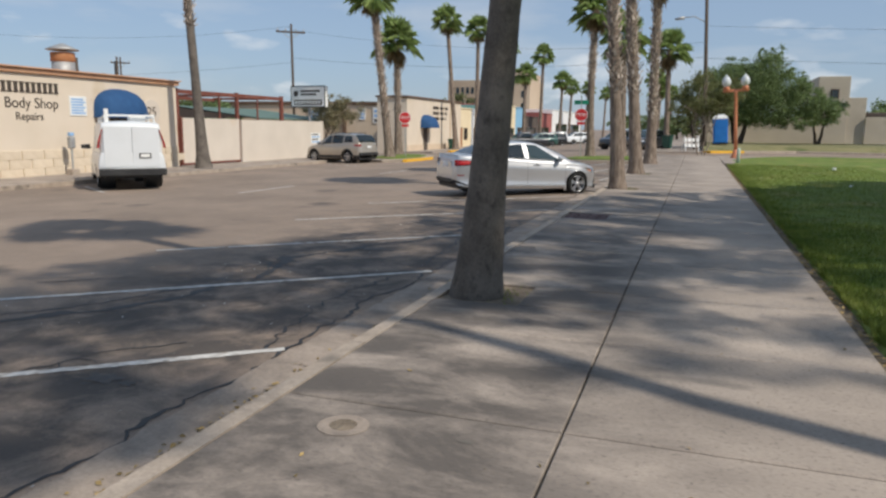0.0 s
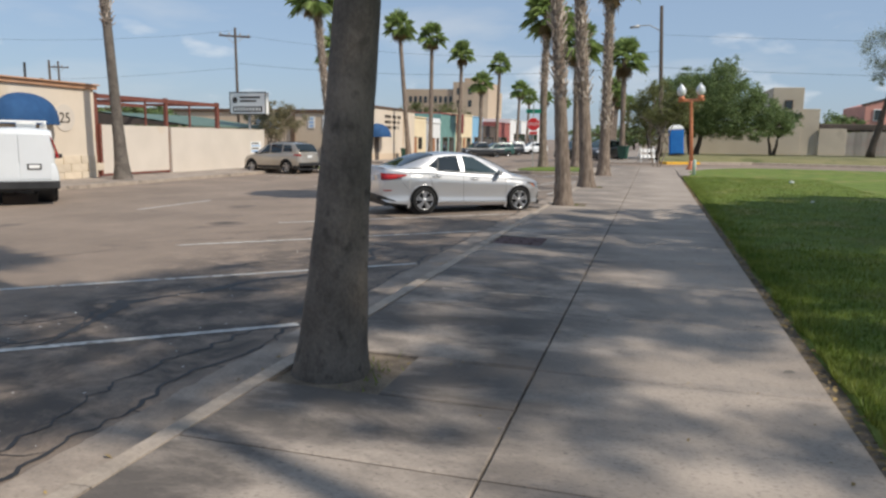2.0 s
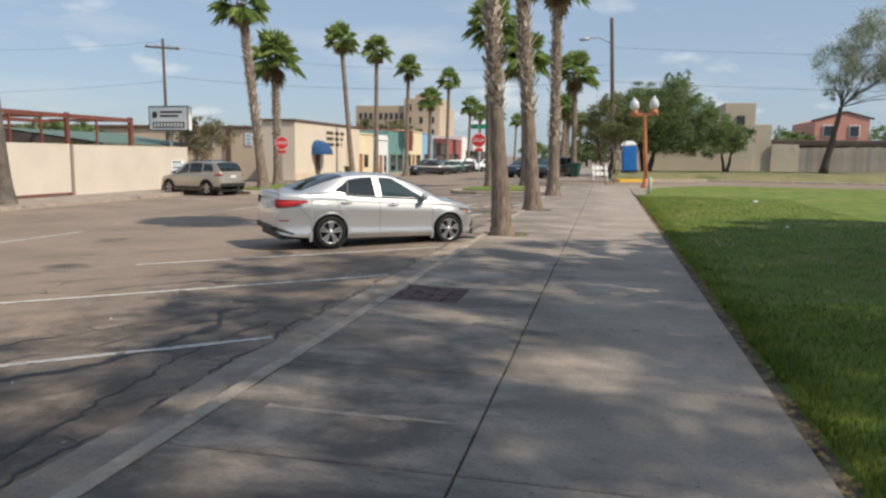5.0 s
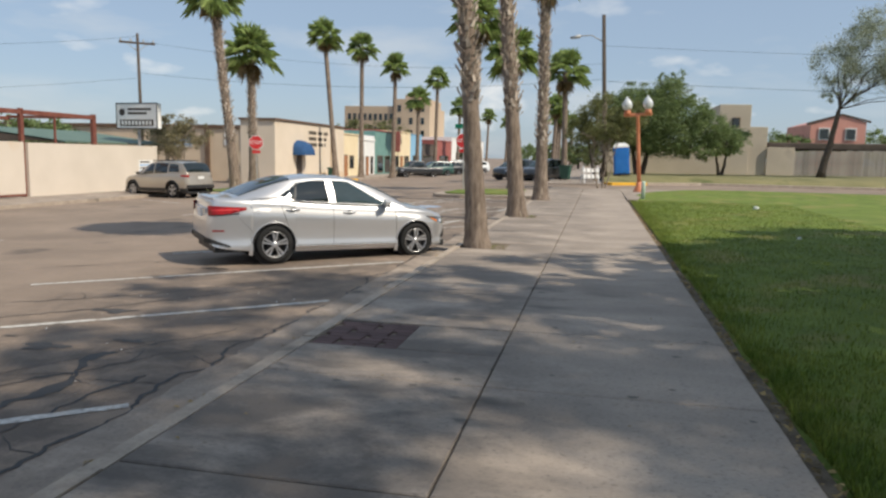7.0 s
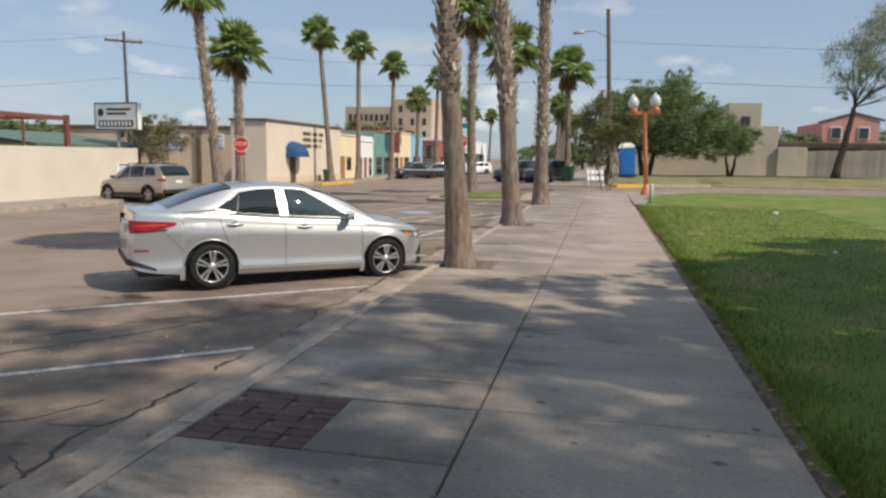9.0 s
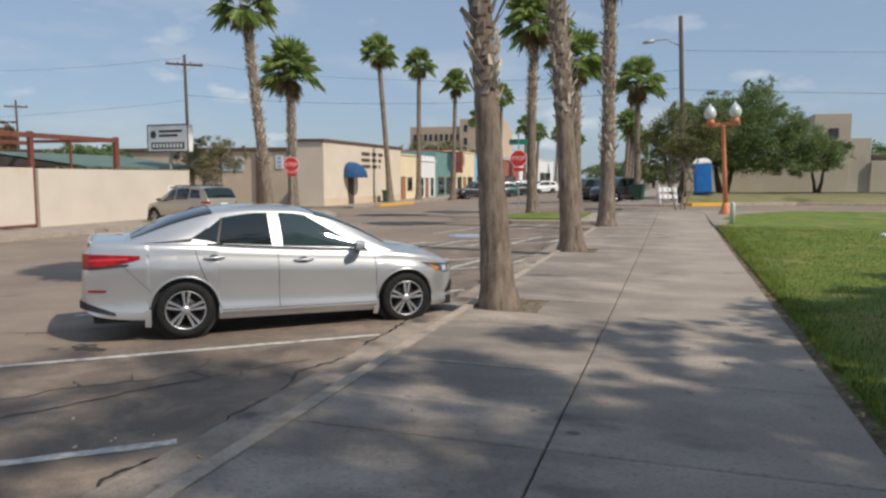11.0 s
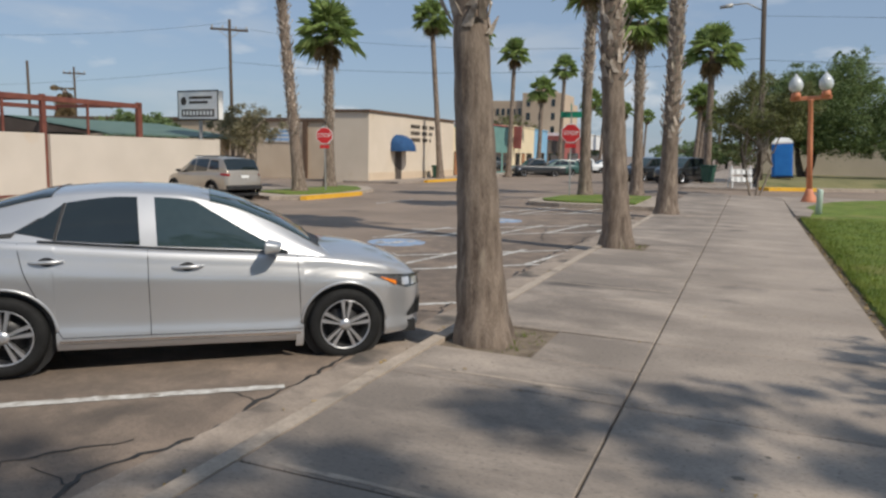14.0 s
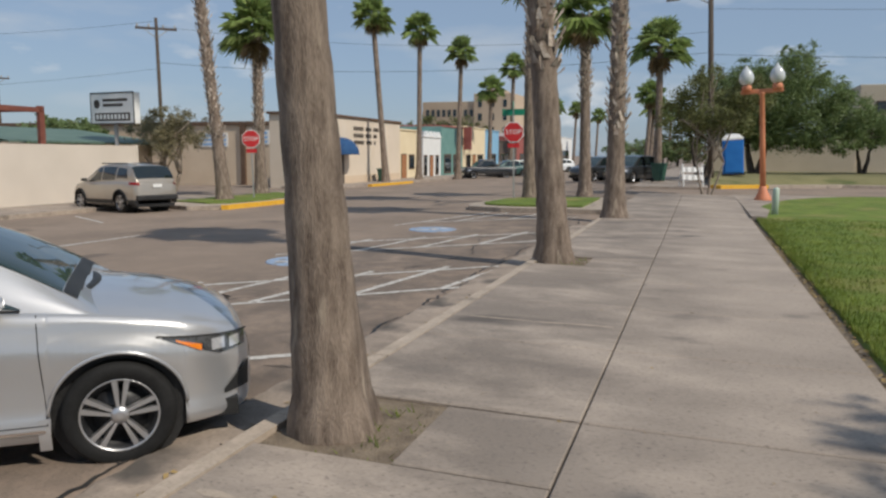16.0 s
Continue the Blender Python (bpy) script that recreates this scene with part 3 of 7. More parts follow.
# cracks and tar seams
def seam(points, width, seed):
    rnd = random.Random(seed)
    bm = bmesh.new()
    va = []
    for (x0, y0), (x1, y1) in zip(points, points[1:]):
        d = Vector((x1 - x0, y1 - y0, 0))
        nrm = Vector((-d.y, d.x, 0)).normalized()
        n = max(2, int(d.length / 0.06))
        for k in range(n):
            at = Vector((x0, y0, 0)) + d * k / n
            p = at + nrm * (0.2 * noise.noise(at * 1.3 + Vector((seed, 0, 0))) + 0.07 * noise.noise(at * 7 + Vector((0, seed, 0))) + rnd.uniform(-0.012, 0.012))
            p.z = land_z(p.x, p.y) + 0.005
            w = 0.62 * width * (0.15 + 0.75 * max(0.0, 0.35 + noise.noise(at * 2.4 + Vector((0, 0, seed)))) + rnd.uniform(0, 0.2))
            va.append((bm.verts.new(p + nrm * w / 2), bm.verts.new(p - nrm * w / 2)))
            # hair cracks that branch off
            if rnd.random() < 0.04:
                q, go = p.copy(), (nrm * rnd.choice((-1, 1)) + d.normalized() * rnd.uniform(-0.6, 0.6)).normalized()
                side = Vector((-go.y, go.x, 0)) * 0.007
                last = None
                for j in range(rnd.randint(4, 11)):
                    v = (bm.verts.new(q + side * (1 - j / 12)), bm.verts.new(q - side * (1 - j / 12)))
                    if last:
                        bm.faces.new((last[0], last[1], v[1], v[0]))
                    last = v
                    q = q + go * 0.07 + Vector((rnd.uniform(-0.03, 0.03), rnd.uniform(-0.03, 0.03), 0))
                    q.z = land_z(q.x, q.y) + 0.0045
    for a, b in zip(va, va[1:]):
        bm.faces.new((a[0], a[1], b[1], b[0]))
    return structure("tar_seam", bm, TAR, "dark irregular tar-filled crack")


seam([(-6.0, 3.1), (-4.6, 4.9), (-3.9, 6.6), (-4.4, 8.2), (-3.6, 9.6), (-2.9, 11.2), (-3.1, 13.0)], 0.34, 1)
seam([(-6.1, 3.4), (-4.75, 5.2), (-4.05, 6.8), (-4.55, 8.4)], 0.14, 21)
seam([(-2.03, -4.0), (-2.03, 3.0), (-2.07, 7.0), (-2.04, 9.3), (-2.1, 12.0), (-2.04, 15.5), (-2.02, 24.0), (-2.03, 38.0)], 0.1, 2)
seam([(-2.25, 4.2), (-2.5, 6.0), (-2.3, 8.4), (-2.6, 10.4), (-2.35, 12.4)], 0.09, 12)
seam([(-4.9, 8.2), (-4.0, 10.2), (-2.9, 12.6), (-2.3, 13.2)], 0.05, 13)
seam([(-6.4, 5.8), (-5.2, 6.4), (-4.4, 7.6)], 0.06, 3)
seam([(-7.5, 12.4), (-5.0, 14.2), (-3.4, 16.4), (-2.3, 18.2)], 0.07, 4)
seam([(-7.0, 14.0), (-5.0, 15.4), (-3.0, 17.4)], 0.05, 5)
seam([(-9.0, 16.4), (-6.4, 18.3), (-4.6, 19.5), (-3.4, 21.5)], 0.05, 6)
seam([(-4.6, 10.5), (-3.5, 12.4), (-2.4, 14.1)], 0.06, 7)
seam([(-7.2, 22.4), (-5.1, 24.1), (-3.4, 27.0), (-2.9, 30.0), (-3.6, 33.5)], 0.06, 8)
seam([(-5.4, 1.2), (-4.0, 2.6), (-3.0, 4.3)], 0.08, 9)
seam([(-9.8, 9.0), (-8.0, 10.2), (-7.2, 11.8)], 0.05, 10)


# bulb-outs with grass, right and left
def bulb(outline, label_kerb, mat, grass_top):
    land("island_kerb", outline, -1.0, 0.15, mat, label_kerb)
    cx = sum(p[0] for p in outline) / len(outline)
    cy = sum(p[1] for p in outline) / len(outline)
    inner = [(cx + (x - cx) * 0.74, cy + (y - cy) * 0.74) for x, y in outline]
    land("island_grass", inner, -0.9, grass_top, GRASS, "patchy green grass on the traffic island")


bulb([(-6.6, 41.8), (-6.2, 40.6), (-4.9, 39.9), (-1.6, 39.7), (-1.6, 45.6), (-5.0, 46.0), (-6.2, 44.8)], "pale concrete island kerb", KERB, 0.2)
bulb([(-19.5, 40.2), (-16.4, 38.8), (-15.3, 39.4), (-15.1, 42.8), (-16.0, 46.8), (-17.8, 49.4), (-19.5, 50.2)], "pale concrete island kerb", KERB, 0.2)
land("yellow_island_kerb", [(-15.28, 39.3), (-15.05, 39.4), (-14.92, 42.8), (-14.96, 43.8), (-15.2, 43.8), (-15.1, 42.8)], -1.0, 0.17, YELLOW_PAINT, "yellow painted island kerb")
land("yellow_corner_kerb", [(-20.3, 62.2), (-19.9, 62.2), (-19.9, 69.8), (-20.3, 69.8)], -1.2, 0.17, YELLOW_PAINT, "yellow painted corner kerb")


# ---- palms ----
CROWNS = {}


def fan_leaf(bm, root, direction, size, droop, rnd):
    """A fan leaf: a stalk and a half disc of pointed segments."""
    d = direction.normalized()
    side = d.cross(Vector((0, 0, 1))).normalized()
    up = side.cross(d).normalized()
    hub = root + d * size * 0.44 - Vector((0, 0, droop * size * 0.12))
    a, b = bm.verts.new(root + side * 0.02), bm.verts.new(root - side * 0.02)
    c, e = bm.verts.new(hub - side * 0.012), bm.verts.new(hub + side * 0.012)
    bm.faces.new((a, b, c, e))
    n = 23
    for k in range(n):
        t = -1 + 2 * k / (n - 1)
        ang = t * radians(105)
        v = (d * math.cos(ang) + side * math.sin(ang)).normalized()
        ln = size * 0.69 * (1 - 0.25 * abs(t)) * rnd.uniform(0.85, 1.1)
        w = 0.034 * size
        q = v.cross(up).normalized()
        mid = hub + v * ln * 0.55 + up * 0.05 * size * (1 if k % 2 else -0.4)
        tip = hub + v * ln - Vector((0, 0, droop * ln * rnd.uniform(0.3, 0.7)))
        p0, p1, p2, p3 = bm.verts.new(hub), bm.verts.new(mid + q * w), bm.verts.new(tip), bm.verts.new(mid - q * w)
        bm.faces.new((p0, p1, p2))
        bm.faces.new((p0, p2, p3))


def palm_crown(seed, size):
    rnd = random.Random(seed)
    bm = bmesh.new()
    for k in range(40):
        az = k * 2.39996 + rnd.uniform(-0.2, 0.2)
        el = radians(rnd.uniform(-32, 78) if k > 8 else rnd.uniform(50, 85))
        d = Vector((math.cos(az) * math.cos(el), math.sin(az) * math.cos(el), math.sin(el)))
        fan_leaf(bm, Vector((0, 0, 0.1)) + d * 0.12, d, size * rnd.uniform(0.8, 1.1), 0.25 + 0.5 * (1 - math.sin(max(0, el))), rnd)
    me = link_mesh("crown", bm, PALM_LEAF, normals=False)
    bm = bmesh.new()
    for k in range(7):
        az = rnd.uniform(0, 6.28)
        el = radians(rnd.uniform(-80, -58))
        d = Vector((math.cos(az) * math.cos(el), math.sin(az) * math.cos(el), math.sin(el)))
        fan_leaf(bm, Vector((0, 0, 0)) + d * 0.15, d, size * rnd.uniform(0.5, 0.8), 0.6, rnd)
    sk = link_mesh("dead_leaves", bm, PALM_DEAD, normals=False)
    out = (me.data, sk.data)
    bpy.data.objects.remove(me)
    bpy.data.objects.remove(sk)
    return out


def palm(x, y, z, height, r0, r1, lean=(0, 0), bend=(0, 0), boots=None, flare=1.0, bark=PALM_BARK, seed=0, size=1.5, label="", sides=18, ridged=0.0):
    """A fan palm. lean: how far the top stands off the foot; bend: the bow of the middle; boots: the height above which old leaf bases stay on."""
    rnd = random.Random(seed)
    ob = thing("palm_tree", pose(x, y, z), label or "tall fan palm with a slim grey trunk", "palm tree", "street palms")
    n = max(16, int(height * 7))
    ctr = []
    bm = bmesh.new()
    rings = []
    for i in range(n + 1):
        t = i / n
        h = height * t
        c = Vector((lean[0] * t + bend[0] * 4 * t * (1 - t), lean[1] * t + bend[1] * 4 * t * (1 - t), h - 0.05))
        foot = math.exp(-h / 0.42)
        r = r1 + (r0 * 0.72 - r1) * math.exp(-h / 2.2) + r0 * 0.28 * flare * foot
        r *= 1 + (0.025 * math.sin(i * 2.1) + 0.015 * rnd.uniform(-1, 1)) * (0.45 if bark is PALM_TRUNK else 1.0)
        ctr.append((c, r))
        ring = []
        for k in range(sides):
            a = 2 * math.pi * k / sides
            j = 1 + 0.03 * noise.noise(Vector((math.cos(a) * 2, math.sin(a) * 2, h * 2.5 + seed))) + ridged * foot * noise.noise(Vector((math.cos(a) * 4, math.sin(a) * 4, h * 0.8 + seed)))
            ring.append(bm.verts.new(c + Vector((math.cos(a), math.sin(a), 0)) * r * j))
        rings.append(ring)
    for r, s in zip(rings, rings[1:]):
        for k in range(sides):
            bm.faces.new((r[k], r[(k + 1) % sides], s[(k + 1) % sides], s[k]))
    bm.faces.new(rings[-1])
    part("trunk", bm, bark, ob, "", True)
    if boots is not None:
        bm = bmesh.new()
        step = 0.034
        k = 0
        h = boots
        while h < height:
            i = min(n - 1, int(h / height * n))
            c, r = ctr[i]
            a = k * 2.39996
            o = Vector((math.cos(a), math.sin(a), 0))
            s = Vector((-o.y, o.x, 0))
            base = Vector((c.x, c.y, h)) + o * (r * 0.95)
            ln, w = rnd.uniform(0.15, 0.34), rnd.uniform(0.03, 0.066)
            flip, slant = rnd.uniform(0.2, 1.3), rnd.uniform(-0.5, 0.5)
            tip_ = base + s * ln * slant + o * ln * 0.4 * flip + Vector((0, 0, ln * rnd.uniform(0.6, 1.0)))
            vs = [base - s * w, base + s * w, tip_ + s * w * 0.4, tip_ - s * w * 0.3 - Vector((0, 0, ln * 0.2))]
            back = [v + o * 0.016 for v in vs]
            f, g = [bm.verts.new(v) for v in vs], [bm.verts.new(v) for v in back]
            bm.faces.new(f)
            bm.faces.new(g)
            for q in range(4):
                bm.faces.new((f[q], f[(q + 1) % 4], g[(q + 1) % 4], g[q]))
            h += step * rnd.uniform(0.4, 1.0)
            k += 1
        tagged(part("leaf_base_sheath", bm, PALM_BOOT, ob, "shaggy old leaf bases"), "shaggy old leaf bases", "", "", "stuff")
    kind = seed % 3
    if (kind, size) not in CROWNS:
        CROWNS[(kind, size)] = palm_crown(kind + 10, size)
    for nm, me in zip(("crown", "dead_leaves"), CROWNS[(kind, size)]):
        o = new(nm, me)
        o.parent = ob
        o.matrix_basis = pose(lean[0], lean[1], height - 0.05, 0, 0, seed * 57)
    return ob


palm(-0.99, 6.36, -0.02, 10.0, 0.335, 0.13, lean=(0.75, 0.1), bark=PALM_TRUNK, seed=1, flare=0.65, label="smooth dark grey palm trunk rising from the pavement")
palm(-0.98, 21.02, -0.02, 9.5, 0.335, 0.13, lean=(-0.75, 0.0), boots=2.75, seed=2, ridged=0.45, flare=0.55, label="cracked brown palm with old leaf bases, in a square pavement pit")
palm(-1.06, 28.85, -0.02, 9.0, 0.38, 0.19, lean=(-0.75, 0.0), boots=3.0, seed=3, ridged=0.45, flare=0.8, label="stout brown palm with shaggy leaf bases above")
palm(-1.03, 37.4, 0.0, 9.3, 0.42, 0.19, lean=(-0.1, 0.0), boots=2.2, seed=4, ridged=0.1, label="tall pale palm with shaggy trunk by the crossing")
palm(-5.0, 44.7, 0.0, 8.8, 0.38, 0.19, lean=(-0.05, 0.1), bend=(-0.12, 0), boots=4.5, seed=5, label="tall bent palm on the grass island")
palm(-3.5, 48.7, -0.05, 7.6, 0.4, 0.2, lean=(-0.25, 0.2), boots=4.0, seed=6, label="tall palm beyond the grass island")
palm(-1.3, 64.0, 0.1, 8.2, 0.36, 0.2, lean=(-0.2, 0), seed=7, size=1.75, label="bushy palm on the far pavement")
palm(-20.7, 27.9, -0.38, 11.0, 0.45, 0.18, lean=(-0.75, 0.0), boots=6.4, bark=PALM_TRUNK, seed=8, label="grey palm on the pavement before the white gate")
palm(-17.5, 42.6, -0.32, 10.2, 0.44, 0.21, lean=(-1.3, 0.2), boots=2.5, seed=9, label="leaning shaggy palm on the grass island")
palm(-18.9, 47.4, -0.34, 7.9, 0.44, 0.21, lean=(-0.3, 0.3), boots=3.0, seed=10, size=1.75, label="leaning fan palm behind the stop sign")
palm(-21.0, 67.1, -0.5, 12.3, 0.42, 0.19, lean=(-1.2, 0.3), seed=11, size=1.45, label="slender palm before the cream shop")
palm(-20.9, 73.6, -0.5, 12.2, 0.42, 0.19, lean=(-0.1, 0.3), seed=12, size=1.45, label="slender palm before the yellow shop")
palm(-19.7, 80.3, -0.5, 11.3, 0.42, 0.19, lean=(0.1, 0.3), seed=13, size=1.45, label="slender palm along the far pavement")
palm(-20.0, 91.8, -0.5, 8.9, 0.42, 0.2, lean=(0.1, 0), seed=14, size=1.45, label="slender palm along the far pavement")
palm(-18.6, 95.3, -0.5, 11.6, 0.42, 0.2, lean=(0.2, 0), seed=15, size=1.45, label="slender palm along the far pavement")
for k, (x, y, h) in enumerate(((-19, 112, 9.3), (-19.5, 124, 9.0), (-19, 140, 9.6), (-4, 92, 8), (-4.5, 106, 7.6), (-5, 122, 8.4), (-18, 160, 9.6), (-4, 145, 9))):
    palm(x, y, -0.4, h, 0.4, 0.2, lean=(0.3, 0), seed=20 + k, sides=8, size=1.45, label="distant fan palm along the street")


# a palm that has lost its crown, wrapped in hanging dead leaves
dead = thing("dead_palm", pose(-66.4, 71.4, -1.0), "dead palm wrapped in hanging brown leaves", "palm tree")
part("trunk", tubem([(0, 0, 0), (0.05, 0, 4), (0, 0.1, 8.0)], [0.4, 0.3, 0.28], 10), PALM_BARK, dead, "", True)
bm = bmesh.new()
rd = random.Random(77)
for k in range(130):
    a, h = rd.uniform(0, 6.28), rd.uniform(4.2, 8.5)
    o = Vector((math.cos(a), math.sin(a), 0))
    fan_leaf(bm, Vector((0, 0, h)) + o * 0.25, o * 0.75 + Vector((0, 0, -0.75 if h < 8.1 else 0.1)), rd.uniform(0.8, 1.15), 0.7, rd)
part("dead_leaves", bm, PALM_DEAD, dead, "hanging skirt of dead brown leaves", normals=False)


# ---- cars ----
def curve_at(points, x):
    xs = [p[0] for p in points]
    zs = [p[1] for p in points]
    # smooth monotone interpolation
    i = 0
    if x <= xs[0]:
        return zs[0]
    if x >= xs[-1]:
        return zs[-1]
    while xs[i + 1] < x:
        i += 1
    t = (x - xs[i]) / (xs[i + 1] - xs[i])
    d = [(zs[k + 1] - zs[k]) / (xs[k + 1] - xs[k]) for k in range(len(xs) - 1)]
    m0 = d[i] if i == 0 else (0.0 if d[i - 1] * d[i] <= 0 else 2 * d[i - 1] * d[i] / (d[i - 1] + d[i]))
    m1 = d[i] if i == len(d) - 1 else (0.0 if d[i + 1] * d[i] <= 0 else 2 * d[i] * d[i + 1] / (d[i] + d[i + 1]))
    h = xs[i + 1] - xs[i]
    return (2 * t**3 - 3 * t**2 + 1) * zs[i] + (t**3 - 2 * t**2 + t) * h * m0 + (-2 * t**3 + 3 * t**2) * zs[i + 1] + (t**3 - t**2) * h * m1


def wheel(parent, x, y, r, w, out, spokes=5, rim_mat=ALLOY, detail=True, turn=0.2):
    """A wheel on the side out (+1 left, -1 right), standing in the car's axes."""
    wh = new("wheel")
    wh.parent = parent
    wh.matrix_basis = pose(x, y, r)
    prof = [(r * 0.66, -w / 2), (r * 0.9, -w / 2), (r * 0.97, -w * 0.42), (r, -w * 0.3), (r, w * 0.3), (r * 0.97, w * 0.42), (r * 0.9, w / 2), (r * 0.7, w * 0.47), (r * 0.66, w * 0.4)]
    part("tyre", lathe(bmesh.new(), [(a, b * out) for a, b in prof], 36, "y", caps=False), TYRE, wh, "", True)
    bm = bmesh.new()
    lathe(bm, [(0.0, 0.0), (r * 0.6, -0.02 * w * out), (r * 0.62, 0.38 * w * out), (r * 0.69, 0.44 * w * out), (r * 0.7, 0.36 * w * out), (r * 0.65, -0.2 * w * out)], 36, "y", caps=False)
    part("rim", bm, DARK_ALLOY if detail else rim_mat, wh, "dark alloy rim", True)
    if detail:
        bm = bmesh.new()
        for k in range(spokes):
            a0 = 2 * math.pi * k / spokes + turn
            for s in (-1, 1):
                y0, y1 = w * 0.36 * out, w * 0.43 * out
                r_in, r_out = r * 0.16, r * 0.675
                a_in, a_out = a0 + s * 0.24, a0 + s * 0.165
                wi, wo = 0.009, 0.0165
                def q(rr, aa, off, yy):
                    return Vector((rr * math.cos(aa) - off * math.sin(aa), yy, rr * math.sin(aa) + off * math.cos(aa)))
                loop = [(r_in, a_in, -wi), (r_out, a_out, -wo), (r_out, a_out, wo), (r_in, a_in, wi)]
                f = [bm.verts.new(q(rr, aa, o, y1)) for rr, aa, o in loop]
                b = [bm.verts.new(q(rr, aa, o * 1.1, y0 - 0.03 * out)) for rr, aa, o in loop]
                bm.faces.new(f)
                for e in range(4):
                    bm.faces.new((f[e], f[(e + 1) % 4], b[(e + 1) % 4], b[e]))
        part("spokes", bm, rim_mat, wh, "machined silver spokes")
        part("rim_lip", lathe(bmesh.new(), [(r * 0.655, w * 0.42 * out), (r * 0.665, w * 0.455 * out), (r * 0.695, w * 0.46 * out), (r * 0.7, w * 0.4 * out)], 40, "y", caps=False), rim_mat, wh, "", True)
        part("brake_disc", lathe(bmesh.new(), [(r * 0.5, w * 0.12 * out), (r * 0.5, w * 0.16 * out), (r * 0.1, w * 0.17 * out)], 28, "y"), DARK_ALLOY, wh, "", True)
        part("hub_cap", lathe(bmesh.new(), [(r * 0.17, w * 0.3 * out), (r * 0.16, w * 0.44 * out), (r * 0.05, w * 0.46 * out)], 18, "y"), rim_mat, wh, "", True)
    return wh


def car(name, at, label, s, paint, detail=True, category="car"):
    """A car in its own axes: x forward, y left, z up from the road. s: its curves."""
    ob = thing(name, at, label, category, "")
    x0, x1 = s["deck"][0][0], s["deck"][-1][0]
    ax, r = s["axles"], s["r"]
    ra = r * s.get("arch", 1.16)
    n = 110 if detail else 48

    def low(x):
        z = curve_at(s["sill"], x)
        for a in ax:
            d = abs(x - a)
            if d < ra:
                z = max(z, r + math.sqrt(ra * ra - d * d))
        return z

    def half(x):
        return curve_at(s["half"], x)

    def top(x):
        return curve_at(s["deck"], x)

    # stations, packed close at the arches
    st = {x0, x1}
    for i in range(n + 1):
        st.add(x0 + (x1 - x0) * i / n)
    for a in ax:
        for k in range(25):
            st.add(a - ra * math.cos(math.pi * k / 24))
    for k in range(1, 12):
        st.add(x0 + 0.2 * (k / 12) ** 2)
        st.add(x1 - 0.2 * (k / 12) ** 2)
    st = [v for v in sorted(st) if x0 <= v <= x1]
    bm = bmesh.new()
    side = s.get("side") or [(0, 0.93), (0.18, 0.975), (0.42, 0.985), (0.58, 1.0), (0.68, 0.985), (0.85, 0.955), (1.0, 0.9)]
    over = [(0.965, 0.78), (0.985, 0.55), (0.995, 0.28), (1.0, 0.0)]
    rows = []
    for x in st:
        zl, zt, hw = low(x), top(x), half(x)
        crown = curve_at(s["crown"], x) if "crown" in s else 0.04
        zf = 0.19
        zl = min(zl, zt - 0.05)
        row = []
        for t, f in side:
            z = zl + (zt - zl) * t
            tt = (z - zf) / max(0.2, zt - zf)
            ff = curve_at(side, max(0, min(1, tt)))
            row.append((x, hw * ff, z))
        e = row[-1][1]
        for a, f in over:
            row.append((x, e * f / 0.9 * 0.9 if f > 0 else 0.0, zt + crown * (1 - f * f)))
        left = [bm.verts.new(p) for p in row]
        right = [bm.verts.new((p[0], -p[1], p[2])) for p in row[:-1]]
        rows.append(left + right[::-1])
    for a, b in zip(rows, rows[1:]):
        for k in range(len(a) - 1):
            bm.faces.new((a[k], a[k + 1], b[k + 1], b[k]))
    bm.faces.new(rows[0])
    bm.faces.new(rows[-1])
    body = part("body", bm, paint, ob, "", True)
    # floor and arch liners, black
    bm = bmesh.new()
    box(bm, x0 + 0.12, x1 - 0.12, -half(0) * 0.8, half(0) * 0.8, s.get("floor", 0.19), s.get("floor", 0.19) + 0.11)
    for a in ax:
        for y in (-1, 1):
            lathe(bm, [(ra * 1.02, half(0) * 0.45 * y), (ra * 1.02, half(0) * 0.9 * y)], 20, "y", cx=a, cz=r)
    part("underbody", bm, BLACK, ob, "black underbody")
    # cabin
    gx0, gx1 = s["roof"][0][0], s["roof"][-1][0]

    def roof(x):
        return curve_at(s["roof"], x)

    def cab(x, v):
        """v: 0 at the belt, 1 at the roof's edge, 2 on the middle line."""
        zr, zb = roof(x), top(x)
        hb = half(x) * 0.9
        hr = curve_at(s["cab_half"], x)
        if v <= 1:
            k = v
            b = hb + (min(hb, hr) - hb) * k
            return Vector((x, b + 0.02 * math.sin(math.pi * k), zb + (zr - zb) * k * 0.97))
        k = v - 1
        hr = min(hb, hr)
        return Vector((x, hr * math.cos(k * math.pi / 2) ** 0.8 if k < 1 else 0.0, zr + (0.05 if zr - zb > 0.2 else 0.05 * max(0, (zr - zb)) / 0.2) * math.sin(k * math.pi / 2) - (zr - zb) * 0.03 * (1 - k)))

    bm = bmesh.new()
    vs = [0, 0.25, 0.5, 0.75, 0.93, 1.0, 1.12, 1.3, 1.55, 1.8, 2.0]
    gst = [gx0 + (gx1 - gx0) * i / 56 for i in range(57)]
    rows = []
    for x in gst:
        L = [bm.verts.new(cab(x, v)) for v in vs]
        R = [bm.verts.new((p.co.x, -p.co.y, p.co.z)) for p in L[:-1]]
        rows.append(L + R[::-1])
    for a, b in zip(rows, rows[1:]):
        for k in range(len(a) - 1):
            bm.faces.new((a[k], a[k + 1], b[k + 1], b[k]))
    if s.get("closed_end"):
        bm.faces.new(rows[0])
    part("cabin", bm, paint, ob, "", True)

